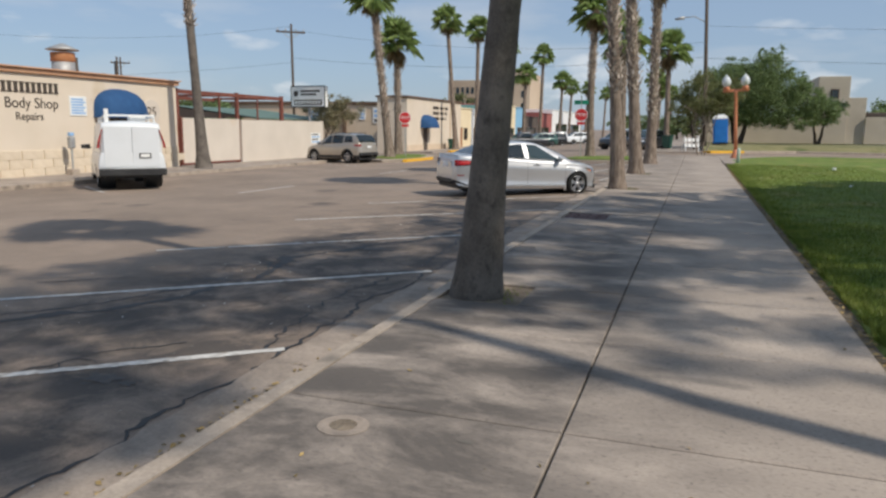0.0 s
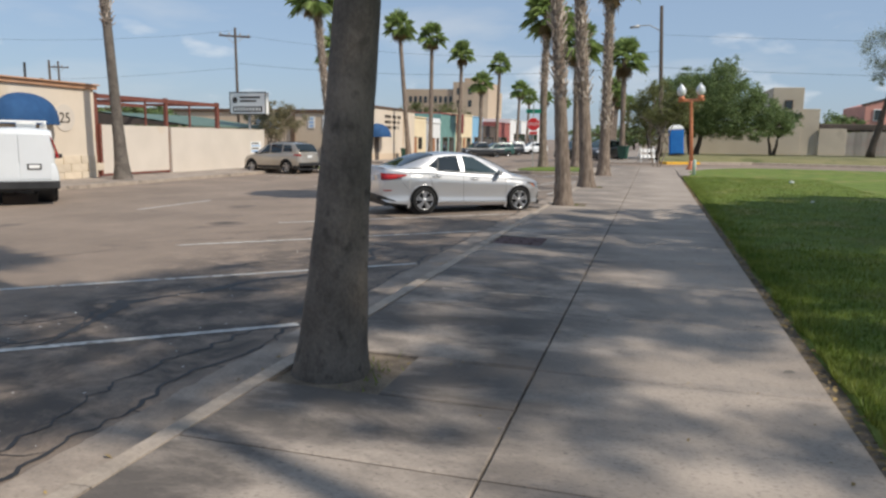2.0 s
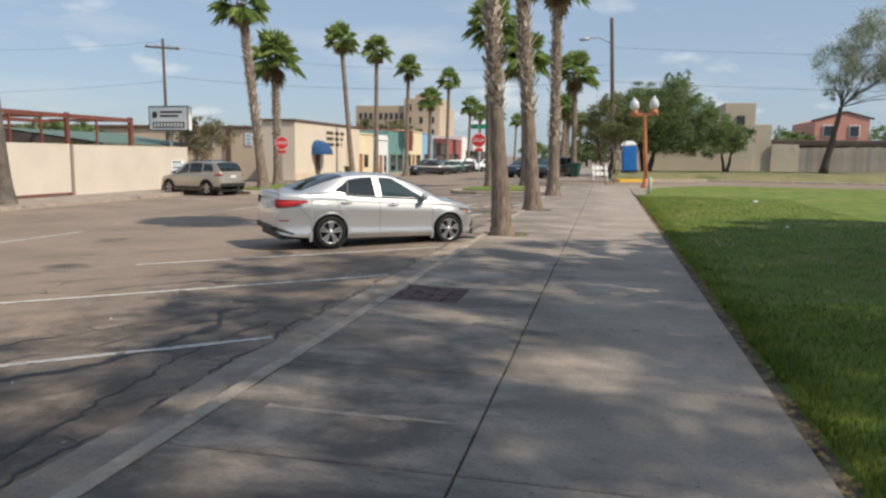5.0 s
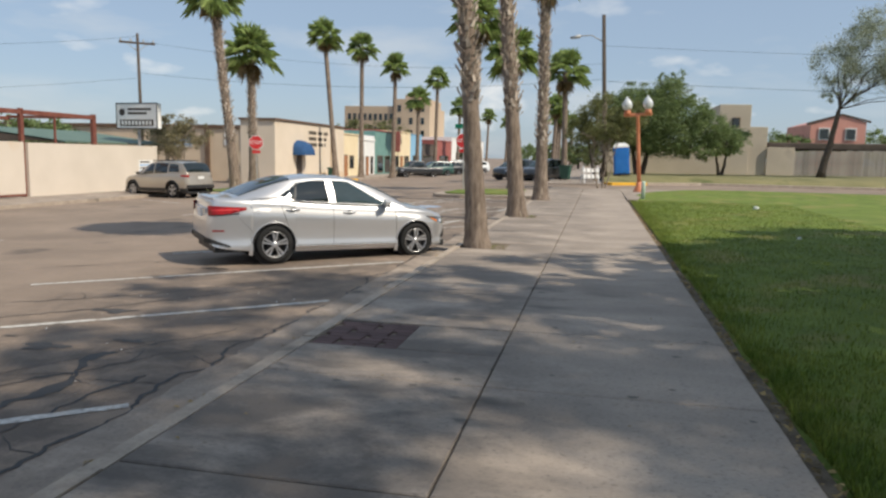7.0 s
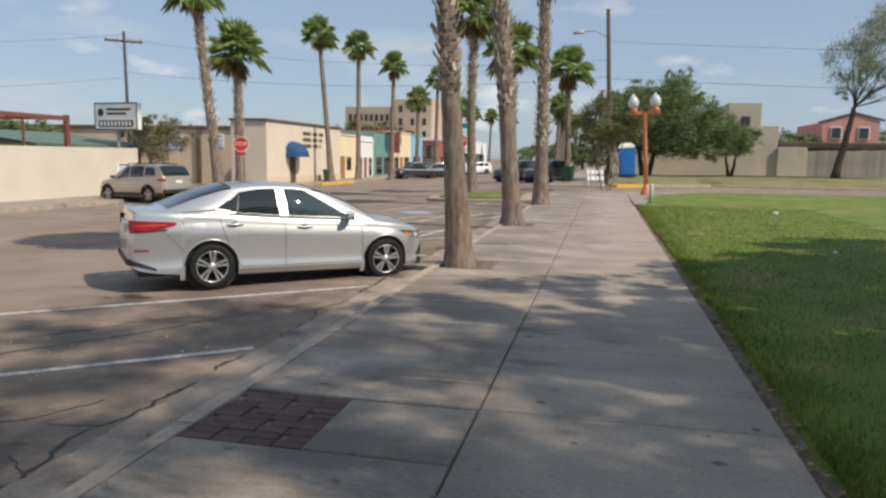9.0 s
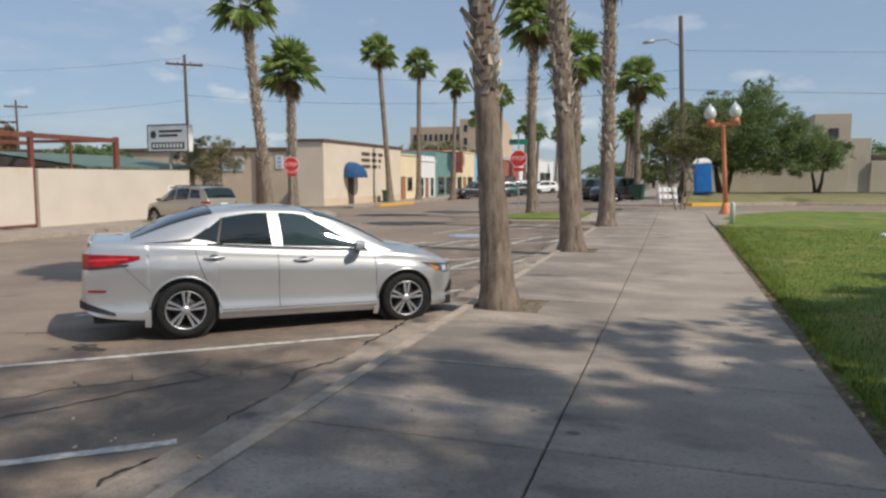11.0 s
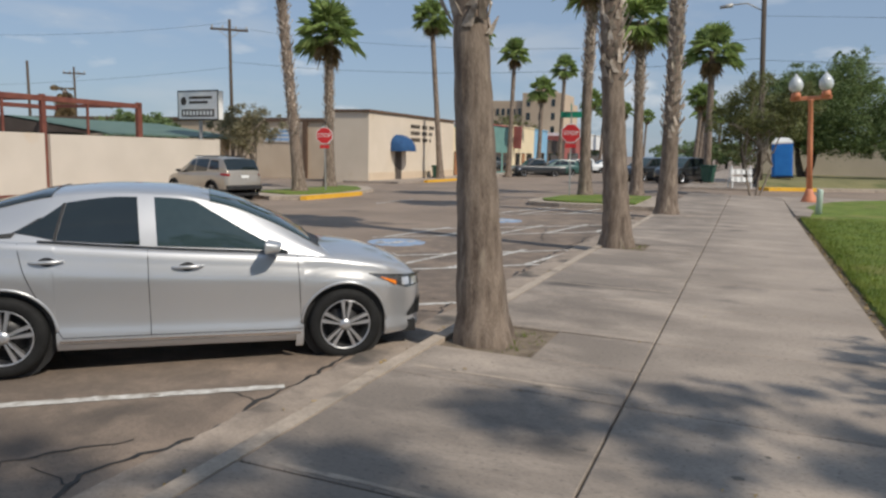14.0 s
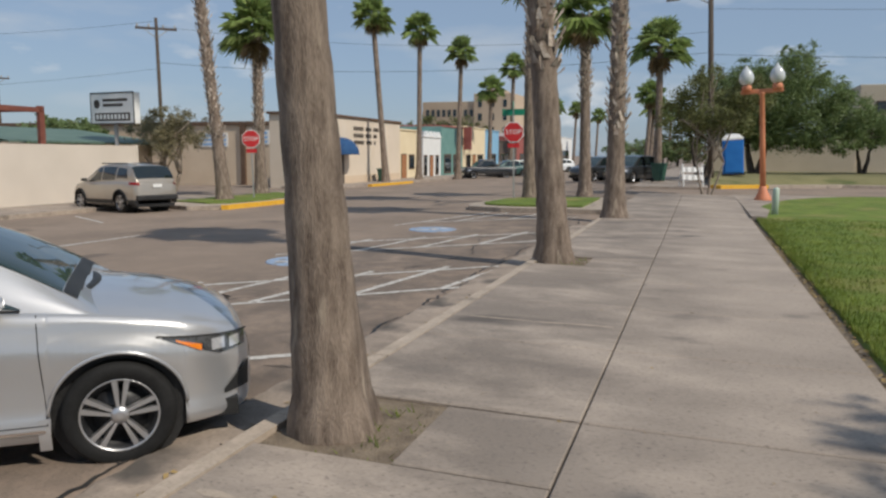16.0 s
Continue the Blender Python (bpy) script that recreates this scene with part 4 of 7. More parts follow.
    def patch(nm, xa, xb, va, vb, mat, sgn=1, lift=0.006, nu=18, nv=6, lab="", mirror=False):
        """A pane laid on the cabin between two stations and two heights; the four borders may be functions."""
        bmp = bmesh.new()
        gr = []
        for i in range(nu + 1):
            u = i / nu
            line = []
            for j in range(nv + 1):
                v = j / nv
                lo = va(u) if callable(va) else va
                hi = vb(u) if callable(vb) else vb
                vv = lo + (hi - lo) * v
                a = xa(v) if callable(xa) else xa
                b = xb(v) if callable(xb) else xb
                x = a + (b - a) * u
                p = cab(x, vv)
                e1, e2 = cab(x + 0.01, vv) - p, cab(x, min(2, vv + 0.02)) - cab(x, max(0, vv - 0.02))
                nn = e1.cross(e2)
                if nn.length > 1e-9:
                    nn = nn.normalized()
                    nn = nn if nn.y + nn.z > 0 else -nn
                    p = p + nn * lift
                line.append(p)
            gr.append(line)
        for sg in ((1, -1) if mirror else (sgn,)):
            vv = [[bmp.verts.new((p.x, p.y * sg, p.z)) for p in line] for line in gr]
            for a, b in zip(vv, vv[1:]):
                for k in range(nv):
                    bmp.faces.new((a[k], a[k + 1], b[k + 1], b[k]))
        return part(nm, bmp, mat, ob, lab, True)

    for sgn in (1, -1):
        for nm, xa, xb, va, vb, mat in s["panes"]:
            patch(nm, xa, xb, va, vb, mat, sgn)
    for nm, xa, xb, mat in s["screens"]:
        patch(nm, xa, xb, 1.0 if nm == "windscreen" else 1.06, 2.0, mat, lift=0.006, nu=14, nv=8, mirror=True)
    for a in ax:
        for y in (1, -1):
            wheel(ob, a, y * (half(a) - s.get("inset", 0.12)), r, s.get("tyre_w", 0.215), y, detail=detail, turn=0.27 if a > 0 else 0.27)
    return ob, half, top, low


SEDAN = dict(
    axles=(-1.356, 1.356), r=0.325, arch=1.16, inset=0.1,
    deck=[(-2.448, 0.56), (-2.441, 0.72), (-2.4, 0.88), (-2.365, 1.02), (-2.336, 1.085), (-2.278, 1.1), (-2, 1.1), (-1.6, 1.09), (-1.1, 1.07), (-0.6, 1.035), (0.0, 1.0), (0.8, 0.965), (1.2, 0.935), (1.6, 0.885), (1.9, 0.815), (2.07, 0.735), (2.15, 0.63), (2.18, 0.48)],
    sill=[(-2.448, 0.4), (-2.394, 0.33), (-2.232, 0.27), (-2, 0.24), (-1.0, 0.19), (1.0, 0.19), (1.8, 0.2), (2.1, 0.22), (2.18, 0.3)],
    half=[(-2.448, 0.56), (-2.43, 0.66), (-2.385, 0.73), (-2.29, 0.78), (-2.116, 0.83), (-1.85, 0.876), (-1.4, 0.905), (-0.7, 0.893), (0, 0.893), (0.9, 0.898), (1.4, 0.902), (1.7, 0.865), (1.93, 0.77), (2.07, 0.64), (2.14, 0.53), (2.18, 0.36)],
    side=[(0, 0.935), (0.06, 0.975), (0.12, 0.987), (0.2, 0.962), (0.3, 0.958), (0.5, 0.978), (0.66, 0.998), (0.7, 1.0), (0.76, 0.992), (0.84, 0.962), (0.88, 0.952), (0.95, 0.938), (1.0, 0.9)],
    crown=[(-2.448, 0.0), (-2.348, 0.03), (-1.6, 0.03), (0.6, 0.05), (1.6, 0.075), (2.04, 0.05), (2.18, 0.02)],
    roof=[(-2.02, 1.105), (-1.75, 1.2), (-1.4, 1.325), (-1.0, 1.425), (-0.5, 1.462), (-0.1, 1.455), (0.3, 1.385), (0.7, 1.24), (1.0, 1.09), (1.28, 0.925)],
    cab_half=[(-2.0, 0.62), (-1.2, 0.6), (-0.5, 0.58), (0.4, 0.6), (1.3, 0.74)],
    panes=[("front_side_window", lambda v: -0.215 - 0.03 * v, lambda v: 0.86 - 0.78 * v ** 1.15, lambda u: 0.06 + 0.03 * u, lambda u: 0.95 - 0.01 * u * u, GLASS_LIGHT),
           ("rear_side_window", lambda v: -0.97 + 0.06 * v, lambda v: -0.35 - 0.03 * v, 0.06, lambda u: 0.945 - 0.09 * (1 - u) ** 2, GLASS_DARK),
           ("quarter_window", lambda v: -1.28 + 0.2 * v, lambda v: -0.995 + 0.06 * v, lambda u: 0.24 - 0.17 * u, lambda u: 0.55 + 0.28 * u, GLASS_DARK),
           ("pillar_trim", lambda v: -0.995 + 0.06 * v, lambda v: -0.972 + 0.06 * v, 0.055, 0.86, DARK_ALLOY),
           ("window_surround", lambda v: -1.3 + 0.2 * v, lambda v: -1.27 + 0.2 * v, 0.2, 0.56, BLACK),
           ("floating_roof_trim", lambda v: -1.86 + 0.25 * v, lambda v: -1.285 + 0.03 * v, lambda u: 0.1 - 0.06 * (1 - u), lambda u: 0.24 - 0.12 * (1 - u), BLACK)],
    screens=[("windscreen", 0.2, 1.06, GLASS_LIGHT), ("cowl_panel", 1.065, 1.14, BLACK), ("rear_window", -1.92, -1.02, GLASS_DARK)],
)
CAR_HEAD = 41.0
cc = Vector((-3.69, 20.16))
sedan, s_half, s_top, s_low = car("sedan", pose(cc.x, cc.y, ROAD + 0.012 - 0.03, 0.6, 0.5, CAR_HEAD), "clean silver four-door sedan parked nose to the kerb", SEDAN, SILVER)

SUV = dict(
    axles=(-1.345, 1.345), r=0.35, arch=1.14, inset=0.12,
    deck=[(-2.25, 0.75), (-2.2, 1.0), (-2.1, 1.08), (-1.5, 1.08), (0.0, 1.04), (0.9, 1.02), (1.3, 1.0), (1.8, 0.92), (2.1, 0.8), (2.25, 0.6)],
    sill=[(-2.25, 0.5), (-2.1, 0.34), (-1, 0.27), (1, 0.27), (2.1, 0.28), (2.25, 0.4)],
    half=[(-2.25, 0.72), (-2.1, 0.84), (-1.4, 0.91), (1.3, 0.91), (1.8, 0.85), (2.1, 0.72), (2.25, 0.5)],
    crown=[(-2.25, 0.02), (2.25, 0.06)],
    roof=[(-2.2, 1.03), (-2.08, 1.3), (-1.85, 1.56), (-1.2, 1.64), (-0.4, 1.66), (0.2, 1.6), (0.7, 1.35), (1.3, 1.0)],
    cab_half=[(-2.2, 0.72), (-1.2, 0.64), (0.2, 0.64), (1.3, 0.76)],
    panes=[("front_side_window", lambda v: -0.02, lambda v: 0.85 - 0.6 * v, 0.1, 0.9, GLASS_DARK),
           ("rear_side_window", lambda v: -0.95, lambda v: -0.1, 0.1, 0.9, GLASS_DARK),
           ("quarter_window", lambda v: -1.75 + 0.15 * v, lambda v: -1.05, 0.2, 0.85, GLASS_DARK)],
    screens=[("windscreen", 0.3, 1.2, GLASS_LIGHT), ("rear_window", -2.15, -1.86, GLASS_DARK)],
)
suv_head = Vector((math.cos(radians(163)), math.sin(radians(163))))
suv_rl = Vector((-17.8, 37.2))
sc = suv_rl + suv_head * 1.345 - Vector((-suv_head.y, suv_head.x)) * 0.79
suv = car("sport_utility_vehicle", pose(sc.x, sc.y, land_z(-17.8, 37.2) - 0.0, 0, 1.0, 163), "champagne beige sport utility vehicle parked at the far kerb", SUV, CHAMPAGNE)

VAN = dict(
    closed_end=True, floor=0.36, axles=(-1.6, 1.82), r=0.37, arch=1.14, inset=0.14, tyre_w=0.24,
    deck=[(-2.95, 1.0), (-2.93, 1.15), (1.6, 1.15), (1.9, 1.12), (2.5, 1.02), (2.68, 0.7)],
    sill=[(-2.95, 0.48), (-2.8, 0.42), (2.4, 0.35), (2.68, 0.45)],
    half=[(-2.95, 0.97), (-2.7, 1.0), (1.8, 1.0), (2.4, 0.92), (2.68, 0.72)],
    crown=[(-2.95, 0.0), (2.68, 0.06)],
    roof=[(-2.93, 1.95), (-2.8, 2.06), (-2.0, 2.1), (0.6, 2.1), (1.0, 2.0), (1.5, 1.6), (2.0, 1.12)],
    cab_half=[(-2.93, 0.84), (1.0, 0.84), (2.0, 0.9)],
    panes=[("front_side_window", lambda v: 0.35, lambda v: 1.6 - 0.75 * v, 0.15, 0.85, GLASS_DARK)],
    screens=[("windscreen", 0.95, 1.9, GLASS_LIGHT)],
)
vra = Vector((-16.5, 18.5))
vc = vra + Vector((math.cos(radians(137)), math.sin(radians(137)))) * 1.6
van = car("van", pose(vc.x, vc.y, land_z(-17, 19), 0, 1.0, 137), "white cargo van with a roof rack parked before the body shop", VAN, VAN_WHITE, category="van")


# ---- car details ----
def side_y(s, x, z, half, top):
    side = s.get("side") or [(0, 0.93), (0.18, 0.975), (0.42, 0.985), (0.58, 1.0), (0.68, 0.985), (0.85, 0.955), (1.0, 0.9)]
    tt = (z - 0.19) / max(0.2, top(x) - 0.19)
    return half(x) * curve_at(side, max(0, min(1, tt)))


def side_patch(ob, s, half, top, name, xa, xb, lo, hi, mat, label="", lift=0.006, n=12, m=4, sides=(1, -1)):
    """A piece laid on the car's flank, from station xa to xb between the heights lo(u) and hi(u)."""
    for sg in sides:
        bm = bmesh.new()
        gr = []
        for i in range(n + 1):
            u = i / n
            x = xa + (xb - xa) * u
            a = lo(u) if callable(lo) else lo
            b = hi(u) if callable(hi) else hi
            line = []
            for j in range(m + 1):
                z = a + (b - a) * j / m
                y = side_y(s, x, z, half, top) + lift
                dx = (half(x + 0.01) - half(x - 0.01)) / 0.02
                line.append(bm.verts.new((x - dx * lift * (1 if abs(dx) > 0.15 else 0), sg * y, z)))
            gr.append(line)
        for p, q in zip(gr, gr[1:]):
            for j in range(m):
                bm.faces.new((p[j], p[j + 1], q[j + 1], q[j]))
        part(name, bm, mat, ob, label, True)


def mirror_pair(ob, x, y, z, paint, sc=1.0):
    for sg in (1, -1):
        bm = bmesh.new()
        bmesh.ops.create_cube(bm, size=1.0)
        for v in bm.verts:
            front, outer = v.co.x > 0, v.co.y * sg > 0
            v.co = Vector((x + (0.075 if front else -0.05) * sc - (0.04 * sc if outer else 0), sg * (y + 0.1 * sc) + v.co.y * (0.15 if front else 0.2) * sc, z + v.co.z * (0.07 if front else 0.125) * (0.8 if outer else 1.0) * sc))
        bmesh.ops.bevel(bm, geom=bm.edges[:], offset=0.026 * sc, segments=3, affect="EDGES", profile=0.6)
        bmesh.ops.recalc_face_normals(bm, faces=bm.faces[:])
        m = part("wing_mirror", bm, paint, ob, "", True)
        part("mirror_stalk", boxm(x - 0.03, x + 0.04, sg * (y - 0.05), sg * (y + 0.04), z - 0.06, z - 0.02), BLACK, m)


SP = (sedan, SEDAN, s_half, s_top)
# door seams and handles
for top_x, low_x, cut_ in ((0.93, 0.97, 1.0), (-0.29, -0.27, 1.0), (-1.24, -0.93, 0.62)):
    for sg in (1, -1):
        pts = []
        for k in range(13):
            u = k / 12
            xx = top_x + (low_x - top_x) * (1 - u) ** (1.0 if cut_ == 1.0 else 1.5)
            z = 0.3 + (s_top(xx) - 0.31) * u
            pts.append((xx, sg * (side_y(SEDAN, xx, z, s_half, s_top) + 0.0005), z))
        part("door_seam", tubem(pts, 0.0032, 6), DARK_ALLOY, sedan)
for sg in (1, -1):
    pts = [(-0.93 + 1.9 * k / 16, sg * (side_y(SEDAN, -0.93 + 1.9 * k / 16, 0.302, s_half, s_top) + 0.0005), 0.302) for k in range(17)]
    part("door_seam", tubem(pts, 0.003, 6), DARK_ALLOY, sedan)
for x, hz in ((0.02, 0.872), (-1.03, 0.925)):
    side_patch(*SP, "handle_recess", x - 0.075, x + 0.075, lambda u: hz - 0.036 * math.sin(math.pi * u), lambda u: hz + 0.034 * math.sin(math.pi * u), DARK_ALLOY, lift=0.003)
    for sg in (1, -1):
        pts = [(x - 0.125 + 0.03125 * k, sg * (side_y(SEDAN, x - 0.125 + 0.03125 * k, hz, s_half, s_top) + 0.012 + 0.026 * math.sin(math.pi * k / 8)), hz - 0.006 + 0.008 * k / 8) for k in range(9)]
        part("door_handle", tubem(pts, [0.008, 0.013, 0.015, 0.015, 0.015, 0.015, 0.015, 0.013, 0.008], 8), SILVER, sedan, "", True)
side_patch(*SP, "tail_lamp", -2.412, -1.83, lambda u: 0.825 + 0.02 * u + 0.125 * max(0.0, u - 0.3) ** 1.2, lambda u: 0.985 - 0.02 * u, TAIL_RED, "red tail lamp", n=20, lift=0.008)
side_patch(*SP, "tail_lamp_base", -2.406, -1.95, lambda u: 0.808 + 0.045 * u, lambda u: 0.83 + 0.045 * u, BLACK, "black lower edge of the lamp", lift=0.009, n=14, m=2)
side_patch(*SP, "tail_lamp_strip", -2.394, -1.95, lambda u: 0.9 + 0.02 * u, lambda u: 0.925 + 0.02 * u, RED_SIGN, "bright red light bar", lift=0.012, n=12, m=2)
side_patch(*SP, "headlamp", 1.6, 2.11, lambda u: 0.765 - 0.135 * min(1.0, 1.5 * u), lambda u: 0.775 - 0.055 * u, LAMP_DARK, "smoked headlamp", n=18)
side_patch(*SP, "headlamp_turn_lens", 1.68, 1.83, lambda u: 0.742 - 0.075 * u, lambda u: 0.75 - 0.045 * u, AMBER, "amber turn lens", lift=0.009, n=10, m=2)
side_patch(*SP, "headlamp_lens", 1.89, 1.97, lambda u: 0.655, lambda u: 0.722, LAMP_CLEAR, "clear projector lens", lift=0.01, n=8, m=3)
side_patch(*SP, "headlamp_lens", 2.0, 2.07, lambda u: 0.645, lambda u: 0.71, LAMP_CLEAR, "clear projector lens", lift=0.01, n=8, m=3)
side_patch(*SP, "headlamp_brow", 1.57, 2.12, lambda u: 0.775 - 0.055 * u, lambda u: 0.785 - 0.055 * u, BLACK, lift=0.009, n=14, m=1)
side_patch(*SP, "fog_recess", 1.97, 2.13, lambda u: 0.34, lambda u: 0.37 + 0.15 * u, BLACK, "black fog lamp recess", n=8)
side_patch(*SP, "sill_strip", -0.95, 0.96, 0.262, 0.282, CHROME, "chrome sill strip", lift=0.012, n=24, m=2)
side_patch(*SP, "rear_marker", -2.371, -2.186, 0.555, 0.578, TAIL_RED, lift=0.006, n=4, m=1)
side_patch(*SP, "rear_bumper_insert", -2.443, -2.093, lambda u: 0.36 - 0.07 * u, lambda u: 0.45 - 0.13 * u, BLACK, "black rear bumper insert", n=12, m=2)
side_patch(*SP, "bumper_seam", -2.023, -1.72, lambda u: 0.86 - 0.32 * u, lambda u: 0.865 - 0.32 * u, DARK_ALLOY, n=10, m=1, lift=0.002)
side_patch(*SP, "fuel_flap", -1.62, -1.44, 0.8, 0.95, SILVER, lift=0.003, n=5, m=3, sides=(-1,))
for a, dx in ((-1.356, -0.385), (1.356, -0.385)):
    side_patch(*SP, "mud_flap", a + dx - 0.05, a + dx + 0.015, 0.14, 0.34, SILVER, lift=0.012, n=3, m=2)
for sg in (1, -1):
    for a in (-1.356, 1.356):
        ra = 0.325 * 1.16 + 0.01
        pts = []
        for k in range(25):
            t = math.pi * (0.02 + 0.96 * k / 24)
            x, z = a + ra * math.cos(t), 0.325 + ra * math.sin(t)
            pts.append((x, sg * (side_y(SEDAN, x, z, s_half, s_top) + 0.002), z))
        part("wheel_arch_lip", tubem(pts, 0.012, 6), SILVER, sedan, "", True)
mirror_pair(sedan, 0.72, 0.87, 1.045, SILVER, 1.05)
part("plate", boxm(-2.447, -2.423, -0.16, 0.16, 0.76, 0.9, 0.004), WHITE_PAINT, sedan, "white licence plate")
part("plate_recess", boxm(-2.429, -2.383, -0.42, 0.42, 0.7, 0.93, 0.01), SILVER, sedan)
part("rear_diffuser", boxm(-2.464, -2.348, -0.5, 0.5, 0.34, 0.46, 0.02), BLACK, sedan, "black rear diffuser")
part("boot_lip", tubem([(-2.336 - 0.035 * (1 - (y / 0.7) ** 2), y, 1.102) for y in [-0.68 + 0.136 * k for k in range(11)]], 0.016, 8), SILVER, sedan, "", True)
bm = bmesh.new()
for k in range(9):
    box(bm, 2.1, 2.19 - 0.02 * abs(k - 4) / 4, -0.36 + 0.09 * k - 0.035, -0.36 + 0.09 * k + 0.035, 0.38, 0.56)
part("grille", bm, BLACK, sedan, "black front grille")
# black seal under the windows, black cowl below the screen
for sg in (1, -1):
    pts = [(x, sg * (s_half(x) * 0.9 + 0.008), s_top(x) + 0.012) for x in [-1.1 + 0.13 * k for k in range(16)]]
    part("belt_trim", tubem(pts, 0.007, 6), DARK_ALLOY, sedan, "dark window seal", True)
bm = bmesh.new()
pts = [(1.2 - 0.24 * (abs(y) / 0.7) ** 2, y, s_top(1.2) + 0.05 - 0.025 * (abs(y) / 0.7) ** 2) for y in [-0.7 + 0.14 * k for k in range(11)]]
part("cowl", tube(bm, pts, 0.035, 8), BLACK, sedan, "black wiper cowl", True)
for y0_ in (-0.45, 0.1):
    part("wiper", tubem([(1.14, y0_, s_top(1.2) + 0.085), (1.13, y0_ + 0.45, s_top(1.2) + 0.1)], 0.009, 6), BLACK, sedan, "black wiper")

# van details
van_ob, v_half, v_top, v_low = van
VP = (van_ob, VAN, v_half, v_top)
part("rear_bumper", boxm(-3.09, -2.93, -0.98, 0.98, 0.44, 0.66, 0.02), BLACK, van_ob, "black rear bumper")
for sg in (1, -1):
    bm = bmesh.new()
    loops = []
    for k in range(9):
        u = k / 8
        yc, zc, w = 0.965 - 0.15 * u ** 1.4, 1.3 + 0.58 * u, 0.045 * (1 - 0.75 * u)
        loops.append([bm.verts.new((xx, sg * yy, zc)) for xx, yy in ((-2.9, yc - w), (-2.972, yc - w), (-2.972, yc + w * 0.6), (-2.9, yc + w))])
    for a, b in zip(loops, loops[1:]):
        for i in range(4):
            bm.faces.new((a[i], a[(i + 1) % 4], b[(i + 1) % 4], b[i]))
    bm.faces.new(loops[0])
    bm.faces.new(loops[-1])
    bmesh.ops.recalc_face_normals(bm, faces=bm.faces[:])
    part("tail_lamp", bm, TAIL_RED, van_ob, "tall slim red tail lamp")
    part("rear_door", boxm(-2.962, -2.945, sg * 0.02, sg * 0.8, 0.7, 1.95, 0.006), VAN_WHITE, van_ob)
    part("rack_rail", tubem([(-2.6, sg * 0.72, 2.26), (0.6, sg * 0.72, 2.26)], 0.03, 8), WHITE_PAINT, van_ob)
    for x in (-2.5, -1.0, 0.5):
        part("rack_foot", tubem([(x, sg * 0.74, 2.02), (x, sg * 0.72, 2.28)], 0.025, 8), WHITE_PAINT, van_ob)
part("rack_bar", tubem([(-2.5, -0.75, 2.3), (-2.5, 0.75, 2.3)], 0.03, 8), WHITE_PAINT, van_ob)
part("ladder_stop", boxm(-2.6, -2.5, 0.6, 0.72, 2.05, 2.5, 0.01), WHITE_PAINT, van_ob)
part("roof_vent", boxm(-2.4, -1.9, -0.5, 0.0, 2.12, 2.3, 0.05), WHITE_PAINT, van_ob)
plate = part("plate", boxm(-2.985, -2.965, -0.55, -0.2, 0.98, 1.14, 0.004), BLACK, van_ob, "licence plate in a black frame")
part("plate_face", boxm(-2.992, -2.986, -0.51, -0.24, 1.01, 1.11), WHITE_PAINT, plate)
mirror_pair(van_ob, 1.1, 1.02, 1.3, BLACK, 1.5)

# sport utility vehicle details
suv_ob, u_half, u_top, u_low = suv
UP = (suv_ob, SUV, u_half, u_top)
side_patch(*UP, "tail_lamp", -2.24, -1.85, lambda u: 0.94 + 0.04 * u, 1.05, TAIL_RED, "red tail lamp")
for xa, xb in ((-2.22, -1.8), (-0.9, 0.9), (1.8, 2.12)):
    side_patch(*UP, "lower_cladding", xa, xb, 0.29, 0.44, BLACK, "black lower cladding", n=12, m=2, lift=0.008)
for a in SUV["axles"]:
    for sg in (1, -1):
        pts = []
        for k in range(21):
            t = math.pi * (0.02 + 0.96 * k / 20)
            x, z = a + 0.43 * math.cos(t), 0.35 + 0.43 * math.sin(t)
            pts.append((x, sg * (side_y(SUV, x, z, u_half, u_top) + 0.002), z))
        part("arch_cladding", tubem(pts, 0.035, 6), BLACK, suv_ob, "black wheel arch cladding", True)
part("rear_bumper", boxm(-2.3, -2.1, -0.78, 0.78, 0.42, 0.6, 0.04), BLACK, suv_ob, "black lower rear bumper")
part("plate", boxm(-2.275, -2.255, -0.17, 0.17, 0.86, 0.98, 0.004), WHITE_PAINT, suv_ob, "white licence plate")
mirror_pair(suv_ob, 0.85, 0.88, 1.12, BLACK, 1.1)
for sg in (1, -1):
    part("roof_rail", tubem([(-1.5, sg * 0.6, 1.7), (0.2, sg * 0.6, 1.7)], 0.02, 8), DARK_ALLOY, suv_ob)

# parked cars far along the street
PICKUP = dict(SUV, axles=(-1.6, 1.6), deck=[(-2.7, 0.9), (-2.65, 1.02), (0.0, 1.05), (1.5, 1.05), (2.3, 0.98), (2.6, 0.7)],
              sill=[(-2.7, 0.5), (-2.5, 0.4), (2.4, 0.4), (2.6, 0.5)], half=[(-2.7, 0.9), (2.2, 0.93), (2.6, 0.75)], crown=[(-2.7, 0.0), (2.6, 0.05)],
              roof=[(-0.8, 1.04), (-0.65, 1.5), (-0.4, 1.72), (0.5, 1.74), (0.8, 1.6), (1.4, 1.05)], cab_half=[(-0.8, 0.72), (0.5, 0.68), (1.4, 0.8)],
              panes=[("side_window", lambda v: -0.4, lambda v: 1.0 - 0.5 * v, 0.15, 0.88, GLASS_DARK)], screens=[("windscreen", 0.65, 1.3, GLASS_DARK)])
SMALL = dict(SUV)
